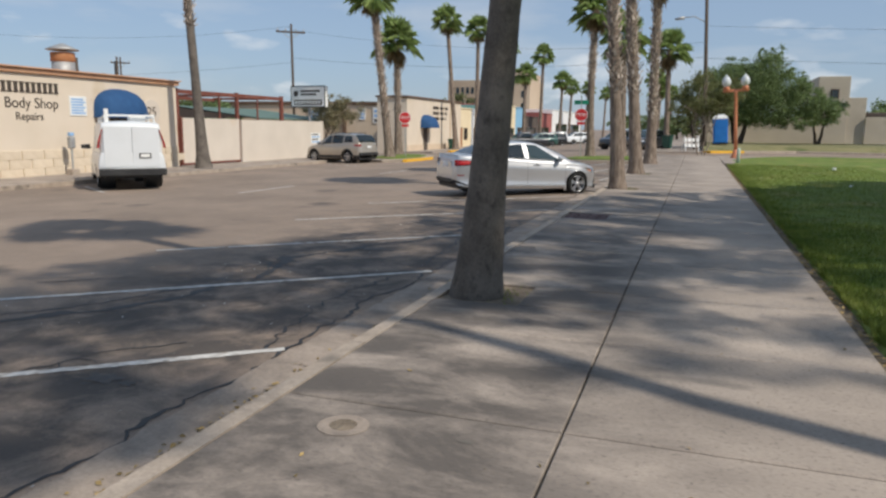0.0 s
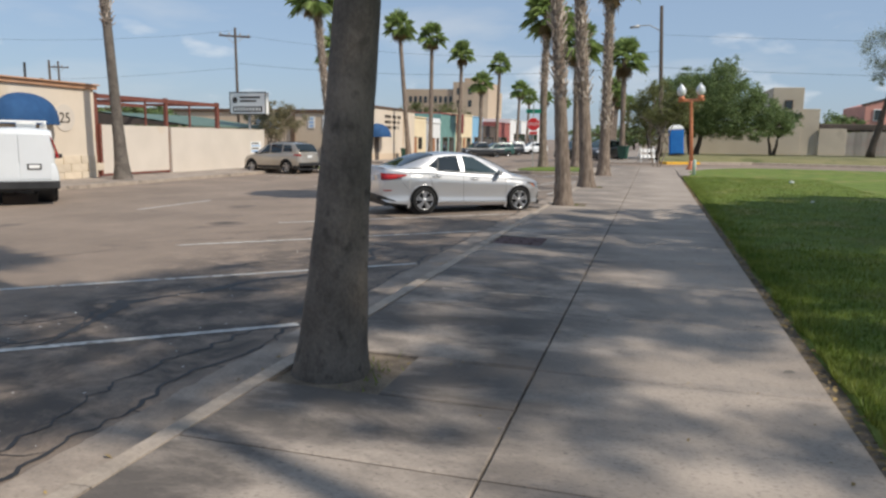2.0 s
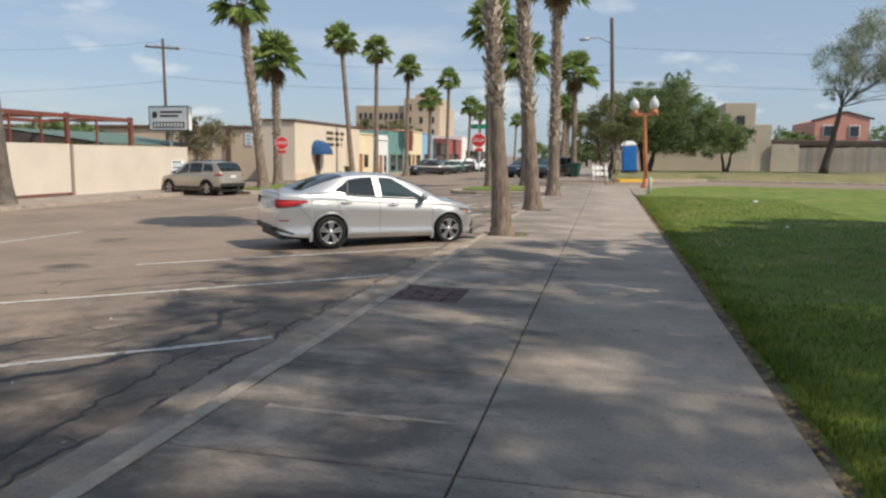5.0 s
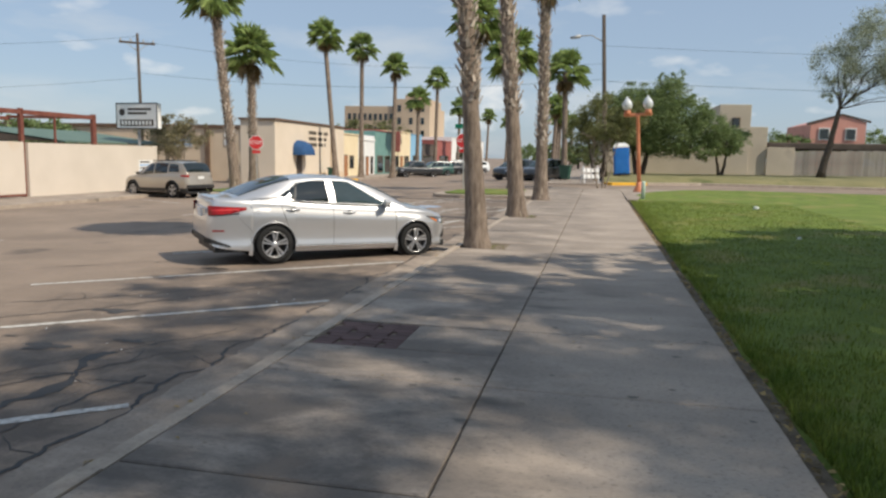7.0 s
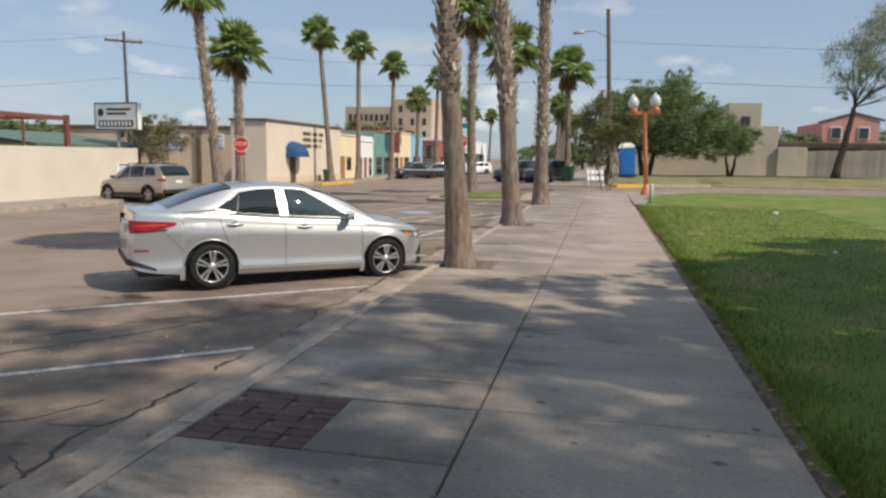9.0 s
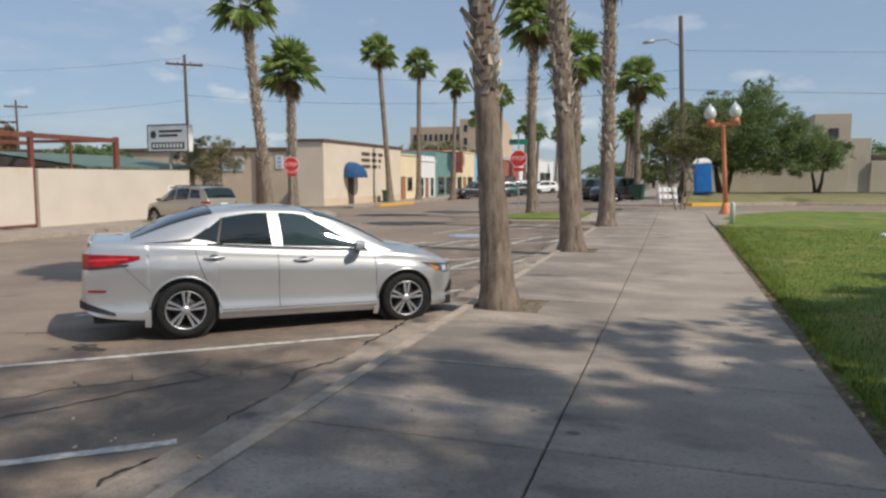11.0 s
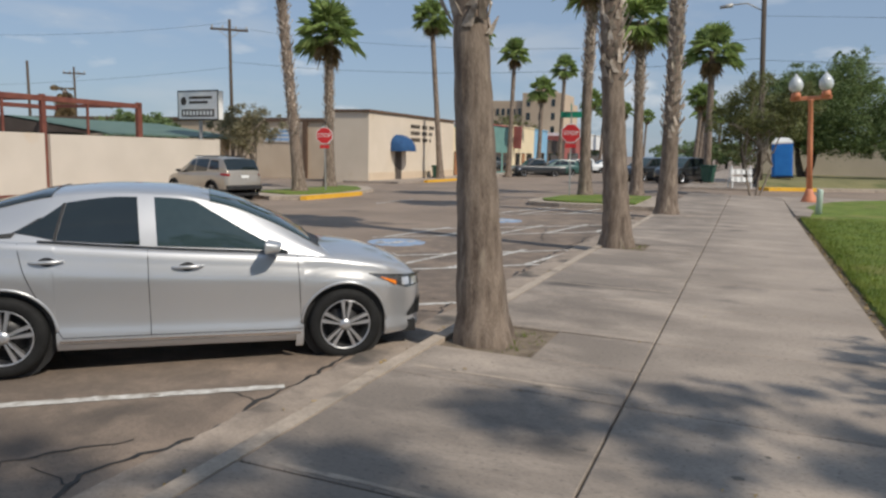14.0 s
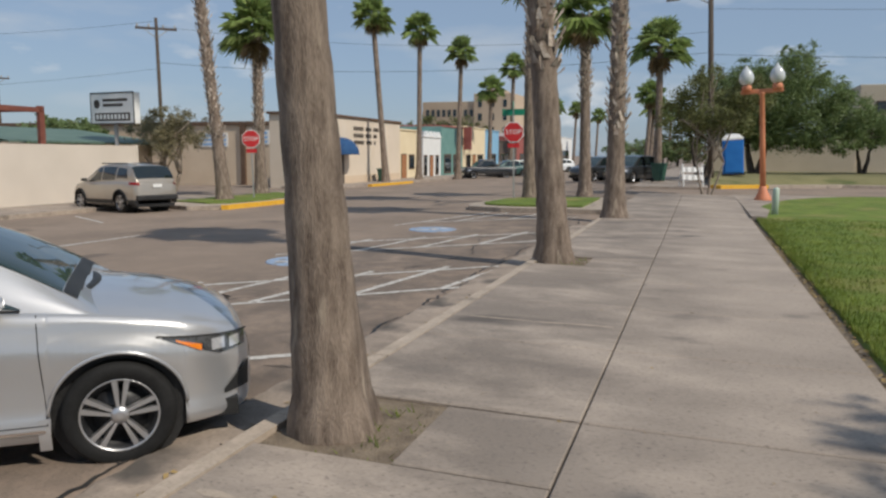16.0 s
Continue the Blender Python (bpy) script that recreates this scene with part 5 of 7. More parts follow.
for nm, sp, x, y, a, paint, lab in (("pickup_truck", PICKUP, -18.0, 84.0, 215, DARK_PAINT, "dark pickup truck parked along the shop row"),
                                    ("parked_car", SMALL, -17.5, 90.0, 215, GREEN_CAR, "dark green car parked along the shop row"),
                                    ("parked_car", SMALL, -17.3, 96.0, 215, DARK_PAINT, "dark car parked along the shop row"),
                                    ("pickup_truck", PICKUP, -16.9, 102.0, 215, VAN_WHITE, "white pickup truck parked along the shop row"),
                                    ("parked_car", SMALL, -16.2, 110.0, 215, VAN_WHITE, "white car parked along the shop row"),
                                    ("parked_car", SMALL, -5.6, 68.5, 238, DARK_PAINT, "black sport utility vehicle parked beyond the crossing"),
                                    ("parked_car", SMALL, -2.9, 64.6, 244, DARK_PAINT, "black car parked beyond the crossing")):
    o, hf, tp, lw = car(nm, pose(x, y, land_z(x, y), 0, 0, a), lab, sp, paint, detail=False)
    side_patch(o, sp, hf, tp, "headlamp", 1.9, 2.15, 0.68, 0.8, LAMP_CLEAR, n=5, m=2)


# ---- writing ----
def words(text, size, m, mat, parent, depth=0.012, name="lettering"):
    cu = bpy.data.curves.new(name, "FONT")
    cu.body, cu.size, cu.extrude, cu.align_x, cu.align_y = text, size, depth, "CENTER", "CENTER"
    tmp = bpy.data.objects.new(name, cu)
    me = bpy.data.meshes.new_from_object(tmp)
    bpy.data.objects.remove(tmp)
    me.materials.clear()
    me.materials.append(mat)
    ob = new(name, me)
    ob.parent = parent
    ob.matrix_basis = m
    return ob


def east(x, y, z):
    """Upright on a wall that faces along x."""
    return pose(x, y, z, 90, 0, 90)


# ---- body shop ----
WX = -23.0
shop = thing("body_shop", pose(0, 0, 0), "cream stucco body shop with peach cornice and stone base", "building")
part("wall", boxm(-45, WX, -40, 29.0, -0.9, 3.5, 0.02), STUCCO, shop)
cornice = part("cornice", boxm(-45.1, WX + 0.12, -40.1, 29.12, 3.5, 3.68, 0.03), TRIM_PEACH, shop, "peach painted cornice")
part("cornice_cap", boxm(-45.1, WX + 0.22, -40.1, 29.18, 3.68, 3.74, 0.015), TRIM_PEACH, cornice)


def dome_awning(parent, x, y, z, half_w, h, out, door):
    bm = bmesh.new()
    nu, nv = 18, 9
    rows = []
    for i in range(nu + 1):
        a = math.pi * i / nu
        rows.append([bm.verts.new((x + out * math.sin(a) ** 0.8 * math.cos(b) if 0 < i < nu else x, y - half_w * math.cos(a), z + h * math.sin(b) * math.sin(a) ** 0.55)) for b in [math.pi / 2 * j / nv for j in range(nv + 1)]])
    for r, s_ in zip(rows, rows[1:]):
        for k in range(nv):
            bm.faces.new((r[k], r[k + 1], s_[k + 1], s_[k]))
    bmesh.ops.remove_doubles(bm, verts=bm.verts, dist=0.002)
    ob = part("awning", bm, CANVAS, parent, "blue canvas dome awning", True)
    part("awning_valance", tubem([(x + out * math.sin(math.pi * i / 24) ** 0.8, y - half_w * math.cos(math.pi * i / 24), z - 0.02) for i in range(25)], 0.03, 6), CANVAS, ob)
    if door:
        part("door", boxm(x + 0.01, x + 0.05, y - 0.5, y + 0.5, door, z - 0.05, 0.005), DARK_ROOF, parent, "dark shop door under the awning")


dome_awning(shop, WX + 0.01, 25.15, 1.95, 1.4, 1.2, 1.0, -0.38)
# letters on the wall
for k in range(10):
    bm = boxm(-0.012, 0.012, -0.075, 0.075, -0.14, 0.14, 0.004)
    box(bm, -0.014, 0.014, -0.1, 0.1, -0.2, -0.14)
    box(bm, -0.014, 0.014, -0.1, 0.1, 0.14, 0.2)
    part("letter", bm, LETTER, shop, "", at=pose(WX + 0.016, 19.55 + 0.26 * k, 2.98))
words("Body Shop", 0.56, east(WX + 0.006, 20.75, 2.38), LETTER, shop)
words("Repairs", 0.42, east(WX + 0.006, 20.6, 1.88), LETTER, shop)
words("25", 0.62, east(WX + 0.04, 27.22, 2.2), LETTER, shop)
bm = bmesh.new()
lathe(bm, [(0.56, 0.0), (0.56, 0.03)], 28)
part("round_emblem", bm, STUCCO_PALE, shop, "pale round emblem", at=pose(WX + 0.005, 27.22, 2.22, 0, 90, 0))
notice = part("notice_board", boxm(WX + 0.003, WX + 0.03, 22.5, 23.38, 1.95, 2.75, 0.004), WHITE_PAINT, shop, "white notice with blue print")
for k in range(6):
    part("print_bar", boxm(WX + 0.031, WX + 0.035, 22.58, 23.3 - 0.1 * (k % 2), 2.03 + 0.11 * k, 2.1 + 0.11 * k), SIGN_BLUE, notice)
meter = thing("parking_meter", pose(WX + 0.6, 21.9, -0.37), "grey parking meter on a post in a concrete foot", "parking meter")
part("post", tubem([(0, 0, 0.1), (0, 0, 1.05)], 0.04, 10), GALV, meter)
part("foot", boxm(-0.18, 0.18, -0.18, 0.18, -0.02, 0.22, 0.03), KERB, meter)
part("head", boxm(-0.1, 0.1, -0.13, 0.13, 1.03, 1.5, 0.05), GALV, meter)
part("lamp_box", boxm(-0.08, 0.08, -0.1, 0.1, 1.52, 1.66, 0.02), SIGN_BLUE, meter)
# stack on the roof
stack = thing("roof_ventilator", pose(-27.0, 26.2, 3.35), "rusty sheet-metal roof ventilator with a grey conical cap", "ventilator")
part("pipe", lathe(bmesh.new(), [(0.5, 0), (0.5, 1.15)], 20), GALV, stack, "", True)
part("rust_band", lathe(bmesh.new(), [(0.51, 1.1), (0.53, 1.12), (0.53, 1.5), (0.5, 1.52)], 20), RUSTY, stack, "rusty band", True)
part("cap", lathe(bmesh.new(), [(0.68, 1.62), (0.72, 1.65), (0.45, 1.78), (0.12, 1.92), (0.04, 1.94)], 20), GALV, stack, "grey conical cap", True)
vent = thing("roof_pipe", pose(-25.0, 27.3, 3.35), "thin dark pipe on the roof", "pipe")
part("pipe", tubem([(0, 0, 0), (0, 0, 1.2)], 0.05, 8), BLACK, vent)

# ---- gate, frame and boundary wall ----
GX = -23.0
gate = thing("sliding_gate", pose(0, 0, 0), "cream sheet-clad sliding gate in a red steel frame", "gate")
part("panel", boxm(GX - 0.04, GX + 0.04, 29.35, 34.1, -0.25, 1.98, 0.008), STUCCO_PALE, gate)
part("bottom_rail", boxm(GX - 0.06, GX + 0.06, 29.3, 34.15, -0.34, -0.25, 0.008), RUST_RED, gate)
part("edge_post", boxm(GX - 0.06, GX + 0.05, 29.22, 29.35, -0.34, 2.02, 0.008), RUST_RED, gate)
gframe = thing("steel_frame", pose(0, 0, 0), "red oxide steel gantry over the gate and wall", "frame")
for y, w in ((29.1, 0.2), (34.22, 0.09), (38.85, 0.12)):
    part("post", boxm(GX - 0.25, GX - 0.08, y - w, y + w, -0.4, 3.42, 0.01), RUST_RED, gframe)
part("second_post", boxm(GX - 1.2, GX - 1.05, 28.5, 28.7, -0.4, 3.4, 0.01), RUST_RED, gframe)
part("top_beam", boxm(GX - 0.22, GX - 0.08, 29.1, 38.95, 3.16, 3.36, 0.01), RUST_RED, gframe)
part("rear_beam", boxm(GX - 5.2, GX - 5.0, 29.0, 38.9, 3.1, 3.28, 0.01), RUST_RED, gframe)
for y in (29.2, 34.22, 38.85):
    part("cross_beam", boxm(GX - 5.1, GX - 0.1, y - 0.06, y + 0.06, 3.2, 3.34, 0.01), RUST_RED, gframe)
for y in (30.85, 32.6, 36.2):
    part("hanger", boxm(GX - 0.18, GX - 0.1, y - 0.04, y + 0.04, 1.9, 3.2, 0.005), RUST_RED, gframe)
bwall = thing("boundary_wall", pose(0, 0, 0), "cream plastered boundary wall beside the sliding gate", "wall")
part("wall", boxm(GX - 0.12, GX + 0.06, 34.32, 43.6, -0.9, 1.95, 0.01), STUCCO_PALE, bwall)
part("end_post", boxm(GX - 0.14, GX + 0.07, 43.6, 43.75, -0.9, 1.98, 0.01), STUCCO_PALE, bwall)
part("return_wall", boxm(-34.0, GX - 0.12, 43.5, 43.65, -0.9, 1.9, 0.01), STUCCO_PALE, bwall)
nt = part("notice_board", boxm(GX + 0.062, GX + 0.08, 42.05, 43.3, 0.5, 1.2, 0.003), WHITE_PAINT, bwall, "white notice with dark print")
for k in range(4):
    part("print_bar", boxm(GX + 0.081, GX + 0.085, 42.15, 43.2 - 0.2 * (k % 2), 0.58 + 0.16 * k, 0.66 + 0.16 * k), LETTER if k % 2 else SIGN_BLUE, nt)
shed = thing("shed", pose(0, 0, 0), "low shed with a green metal roof behind the wall", "shed")
part("wall", boxm(-37, -25, 39.0, 47, -0.9, 2.0), STUCCO_TAN, shed)
for k in range(19):
    y0, y1 = 38.5 + 0.5 * k, 39.0 + 0.5 * k
    bm = bmesh.new()
    lo = [(-24.5, 2.1), (-31, 2.85), (-37.5, 2.1), (-37.5, 2.02), (-31, 2.77), (-24.5, 2.02)]
    p = [bm.verts.new((a, y0, b)) for a, b in lo]
    q = [bm.verts.new((a, y1 - 0.02, b + 0.015)) for a, b in lo]
    bm.faces.new(p)
    bm.faces.new(q)
    for e in range(6):
        bm.faces.new((p[e], p[(e + 1) % 6], q[(e + 1) % 6], q[e]))
    part("roof_sheet", bm, GREEN_ROOF, shed, "green metal roof sheet" if k == 0 else "")
bm = bmesh.new()
a = [bm.verts.new(p) for p in ((-24.5, 38.5, 2.1), (-37.5, 38.5, 2.1), (-31, 38.5, 2.85))]
bm.faces.new(a)
part("gable", bm, DARK_ROOF, shed)
back = thing("workshop", pose(0, 0, 0), "long low cream workshop behind the gate", "building")
part("wall", boxm(-60, -36, 24, 36, -0.9, 2.9, 0.02), STUCCO_PALE, back)
part("roof_edge", boxm(-60.1, -35.9, 23.9, 36.1, 2.9, 3.1, 0.02), DARK_ROOF, back)

# ---- pole sign ----
psign = thing("pole_sign", pose(-23.7, 43.3, -0.4, 0, 0, -8), "white double-sided box sign on a steel pole", "sign")
part("pole", tubem([(0, 0, -0.3), (0, 0, 3.4)], 0.09, 12), GALV, psign)
cab_ = part("box", boxm(-1.4, 1.4, -0.17, 0.17, 3.32, 4.68, 0.02), WHITE_PAINT, psign)
part("edge", boxm(-1.43, 1.43, -0.18, -0.165, 3.29, 3.35), BLACK, cab_)
part("edge", boxm(-1.43, 1.43, -0.18, -0.165, 4.65, 4.71), BLACK, cab_)
part("edge", boxm(-1.43, -1.37, -0.18, -0.165, 3.3, 4.7), BLACK, cab_)
part("edge", boxm(1.37, 1.43, -0.18, -0.165, 3.3, 4.7), BLACK, cab_)
part("dark_panel", boxm(-1.15, 1.15, -0.178, -0.172, 3.45, 3.8), LETTER, cab_)
for k in range(9):
    part("print_bar", boxm(-1.05 + 0.24 * k, -0.9 + 0.24 * k, -0.184, -0.179, 3.52, 3.73), WHITE_PAINT, cab_)
bm = bmesh.new()
lathe(bm, [(0.2, 0), (0.2, 0.008)], 20)
part("emblem", bm, LETTER, cab_, "dark round emblem", at=pose(-1.0, -0.17, 4.2, 90, 0, 0))
for k in range(2):
    part("print_bar", boxm(-0.6, 1.0 - 0.3 * k, -0.178, -0.172, 4.3 - 0.22 * k, 4.42 - 0.22 * k), LETTER, cab_)

# ---- corner shop and the row beyond ----
FX = -23.9
shop_b = thing("corner_shop", pose(0, -2.0, 0), "cream corner shop with a blue dome awning and brown cornice", "building")
SX = -22.75
part("front", boxm(-25.6, SX, 60.6, 75.9, -1.2, 4.2, 0.02), STUCCO, shop_b)
part("cornice", boxm(-25.7, SX + 0.14, 60.45, 75.95, 4.2, 4.36, 0.02), TRIM_BROWN, shop_b, "brown cornice")
part("side_wing", boxm(-75, -25.6, 67.0, 76, -1.2, 3.75, 0.02), STUCCO_TAN, shop_b, "tan side wing")
part("side_trim", boxm(-75.1, -25.61, 66.85, 76, 3.75, 4.05, 0.02), TRIM_BROWN, shop_b, "dark brown roof trim")
part("pilaster", boxm(-32.2, -31.8, 66.8, 67.0, -1.0, 3.75), TRIM_BROWN, shop_b)
for x0, x1, z0, z1, mt in ((-36.0, -33.4, 2.1, 3.2, SIGN_BLUE), (-30.4, -29.7, 2.3, 3.4, SIGN_BLUE), (-28.9, -26.6, 2.0, 3.5, WHITE_PAINT)):
    bn = part("banner", boxm(x0, x1, 66.93, 66.98, z0, z1, 0.004), WHITE_PAINT, shop_b, "white printed wall banner")
    for k in range(3):
        part("print_bar", boxm(x0 + 0.15, x1 - 0.15, 66.92, 66.928, z0 + 0.12 + (z1 - z0) * 0.3 * k, z0 + 0.12 + (z1 - z0) * (0.3 * k + 0.17)), SIGN_BLUE if mt is SIGN_BLUE or k else LETTER, bn)
dome_awning(shop_b, SX + 0.01, 65.1, 1.66, 1.25, 1.15, 1.3, -0.6)
for y0, w, z in ((67.2, 4.5, 3.5), (67.2, 4.4, 3.0), (67.3, 3.9, 2.5)):
    n = int(w / 0.34)
    for k in range(n):
        if k not in (5, 9):
            part("letter", boxm(SX + 0.003, SX + 0.03, y0 + 0.34 * k, y0 + 0.34 * k + 0.25, z - 0.14, z + 0.14), LETTER, shop_b)
part("downpipe", tubem([(SX + 0.06, 72.3, -0.6), (SX + 0.06, 72.3, 4.2)], 0.05, 8), STUCCO_TAN, shop_b)
part("kick_band", boxm(SX + 0.002, SX + 0.05, 60.65, 75.85, -1.0, 0.1), STUCCO_TAN, shop_b)


def row_shop(name, y0, y1, z1, mat, label, openings, crenel=False, trim=None):
    ob = thing(name, pose(0, -2.0, 0), label, "building")
    part("wall", boxm(FX - 12, FX, y0, y1, -1.3, z1, 0.02), mat, ob)
    part("coping", boxm(FX - 12, FX + 0.1, y0, y1, z1, z1 + 0.14, 0.02), trim or mat, ob)
    if crenel:
        n = 5
        for k in range(n):
            bm = bmesh.new()
            yy = y0 + (y1 - y0) * (k + 0.5) / n
            f = [(yy - 0.4, z1 + 0.14), (yy + 0.4, z1 + 0.14), (yy + 0.25, z1 + 0.45), (yy, z1 + 0.6), (yy - 0.25, z1 + 0.45)]
            p = [bm.verts.new((FX + 0.05, a, b)) for a, b in f]
            q = [bm.verts.new((FX - 0.2, a, b)) for a, b in f]
            bm.faces.new(p)
            bm.faces.new(q)
            for e in range(5):
                bm.faces.new((p[e], p[(e + 1) % 5], q[(e + 1) % 5], q[e]))
            part("crenel", bm, mat, ob)
    for kind, a, b, z0, zt in openings:
        fr = part(kind, boxm(FX + 0.002, FX + 0.06, a - 0.1, b + 0.1, z0 - 0.08, zt + 0.1, 0.005), TRIM_BROWN, ob)
        part("pane", boxm(FX + 0.061, FX + 0.075, a, b, z0, zt), GLASS_DARK if kind == "window" else RUSTY, fr)
    return ob


row_shop("yellow_shop", 76.1, 83.6, 3.75, STUCCO_YELLOW, "yellow shop with a brown door and two windows", (("window", 77.1, 78.2, 0.4, 1.55), ("door", 79.0, 80.0, -0.5, 1.6), ("window", 80.8, 81.9, 0.4, 1.55)))
row_shop("white_shop", 83.7, 89.4, 3.3, WHITE_PAINT, "white shop with a crenellated parapet", (("window", 84.6, 85.3, -0.3, 1.5), ("door", 86.2, 87.0, -0.6, 1.5), ("window", 87.9, 88.6, -0.3, 1.5)), crenel=True)
row_shop("teal_shop", 89.5, 96.6, 4.5, TEAL, "faded teal and brick-red shop front", (("window", 90.5, 92.5, -0.2, 1.6), ("window", 93.5, 95.5, -0.2, 1.6)), trim=BRICK_RED)
red_sign = thing("shop_sign", pose(0, -2.0, 0), "red vertical shop sign on the facade", "sign")
part("panel", boxm(FX, FX + 0.9, 96.9, 97.2, 2.2, 4.7, 0.02), BRICK_RED, red_sign)
row_shop("cream_shop", 96.7, 105.6, 4.7, STUCCO_YELLOW, "cream shop in the street row", (("window", 98, 99.5, -0.2, 1.6), ("door", 100.5, 101.5, -0.6, 1.6), ("window", 102.5, 104.5, -0.2, 1.6)))
row_shop("blue_shop", 105.7, 112, 4.6, SKYBLUE, "light blue shop in the street row", (("window", 107, 110.5, -0.2, 1.7),))
row_shop("grey_shop", 112.1, 122, 3.4, DARK_ROOF, "dark grey shop in the street row", (("window", 113, 120, -0.2, 1.8),))
row_shop("red_shop", 122.1, 134, 4.2, BRICK_RED, "dull red shop in the street row", (("window", 124, 131, -0.2, 1.8),))
row_shop("white_hall", 134.1, 170, 5.0, WHITE_PAINT, "white hall far down the street", (("window", 138, 150, 0, 2.5), ("window", 154, 166, 0, 2.5)))
bin_l = thing("wheeled_bin", pose(-21.9, 68.4, -0.53, 0, 0, 10), "dark green wheeled bin on the corner pavement", "bin")


def wheeled_bin(ob):
    bm = bmesh.new()
    low = [bm.verts.new((x * 0.24, y * 0.28, 0.05)) for x, y in ((-1, -1), (1, -1), (1, 1), (-1, 1))]
    top = [bm.verts.new((x * 0.32, y * 0.37, 1.0)) for x, y in ((-1, -1), (1, -1), (1, 1), (-1, 1))]
    bm.faces.new(low)
    bm.faces.new(top)
    for k in range(4):
        bm.faces.new((low[k], low[(k + 1) % 4], top[(k + 1) % 4], top[k]))
    bmesh.ops.bevel(bm, geom=list(bm.edges), offset=0.03, segments=2, affect="EDGES")
    part("tub", bm, BIN_GREEN, ob)
    part("lid", boxm(-0.36, 0.36, -0.4, 0.4, 1.0, 1.1, 0.04), BIN_GREEN, ob)
    part("handle", tubem([(-0.38, -0.3, 1.0), (-0.42, 0, 1.02), (-0.38, 0.3, 1.0)], 0.02, 8), BIN_GREEN, ob)
    for y in (-0.3, 0.3):
        part("wheel", lathe(bmesh.new(), [(0.12, y - 0.03), (0.12, y + 0.03)], 14, "y", cx=-0.24, cz=0.12), TYRE, ob)


wheeled_bin(bin_l)
bin_r = thing("wheeled_bin", pose(-1.1, 61.2, 0.2, 0, 0, -30), "green wheeled bin on the far pavement", "bin")
wheeled_bin(bin_r)

# tower block far behind
hotel = thing("tower_block", pose(0, 0, 0), "distant tan multi-storey block", "building")
part("wall", boxm(-50, -32.3, 150, 165, -1, 11.6, 0.05), HOTEL, hotel)
part("core", boxm(-39.5, -32.0, 149.5, 160, -1, 13.0, 0.05), HOTEL, hotel)
part("lift_house", boxm(-37.5, -34.5, 151, 157, 13.0, 13.9, 0.05), HOTEL, hotel)
for fl in range(3):
    for k in range(9):
        part("window", boxm(-49.2 + 1.1 * k, -48.6 + 1.1 * k, 149.93, 149.99, 3.6 + 2.6 * fl, 4.9 + 2.6 * fl), GLASS_DARK, hotel)
for fl in range(4):
    for k in range(3):
        part("window", boxm(-38.6 + 2.4 * k, -37.9 + 2.4 * k, 149.43, 149.49, 3.0 + 2.5 * fl, 4.3 + 2.5 * fl), GLASS_DARK, hotel)

# ---- right side beyond the crossing ----
rb = thing("stucco_building", pose(-1.0, -0.2, 0), "blank grey-beige stucco building beyond the crossing", "building")
part("wall", boxm(12.7, 15.4, 77.2, 90, 0.2, 6.9, 0.03), STUCCO_GREY, rb)
part("lower_wing", boxm(15.4, 16.9, 77.3, 90, 0.2, 4.95, 0.03), STUCCO_GREY, rb)
wf = part("window", boxm(13.8, 14.5, 77.13, 77.2, 4.85, 5.75, 0.01), TRIM_BROWN, rb, "small dark upper window")
part("pane", boxm(13.87, 14.43, 77.1, 77.128, 4.92, 5.68), GLASS_DARK, wf)
yw = thing("yard_wall", pose(-1.0, -0.2, 0), "stained grey-beige yard wall", "wall")
part("wall", boxm(2.6, 12.7, 77.0, 77.25, 0.2, 3.2, 0.02), STUCCO_GREY, yw)
part("wall", boxm(16.9, 19.2, 77.0, 77.25, 0.2, 3.15, 0.02), STUCCO_GREY, yw)
wf2 = thing("wooden_fence", pose(-1.0, -0.2, 0), "weathered grey wooden plank fence", "fence")
part("rail", boxm(19.2, 45.0, 77.2, 77.26, 1.3, 1.4), GREY_WOOD, wf2)
fp = part("plank", boxm(-0.085, 0.085, -0.015, 0.015, 0.4, 2.85, 0.004), GREY_WOOD, wf2)
fp.location = (19.3, 77.17, 0)
for k in range(1, 120):
    o = fp.copy()
    scene.collection.objects.link(o)
    o.location = (19.3 + 0.19 * k, 77.17 + random.uniform(-0.01, 0.01), random.uniform(-0.06, 0.06) + 0.004 * k)
shed2 = thing("lean_to_roof", pose(-1.0, -0.2, 0), "dark shed roof behind the plank fence", "roof")
part("roof", boxm(17.0, 45, 77.6, 84, 3.0, 3.6, 0.1), DARK_ROOF, shed2)
pink = thing("coral_house", pose(-1.0, -0.2, 0), "pale coral house with a dark gabled roof", "house")
bm = bmesh.new()
f = [(24.2, 0.5), (29.6, 0.5), (29.6, 6.2), (27.2, 6.9), (24.2, 6.0)]
p = [bm.verts.new((a, 92, b)) for a, b in f]
q = [bm.verts.new((a, 102, b)) for a, b in f]
bm.faces.new(p)
bm.faces.new(q)
for e in range(5):
    bm.faces.new((p[e], p[(e + 1) % 5], q[(e + 1) % 5], q[e]))
part("wall", bm, PINK, pink)
part("roof", tubem([(23.8, 92, 6.0), (27.2, 92, 7.0), (30.0, 92, 6.25)], 0.12, 6), DARK_ROOF, pink)
for x in (25.0, 27.6):
    wp = part("window", boxm(x, x + 1.1, 91.9, 91.98, 4.3, 5.6, 0.01), WHITE_PAINT, pink, "white framed window")
    part("pane", boxm(x + 0.12, x + 0.98, 91.86, 91.898, 4.42, 5.48), GLASS_DARK, wp)

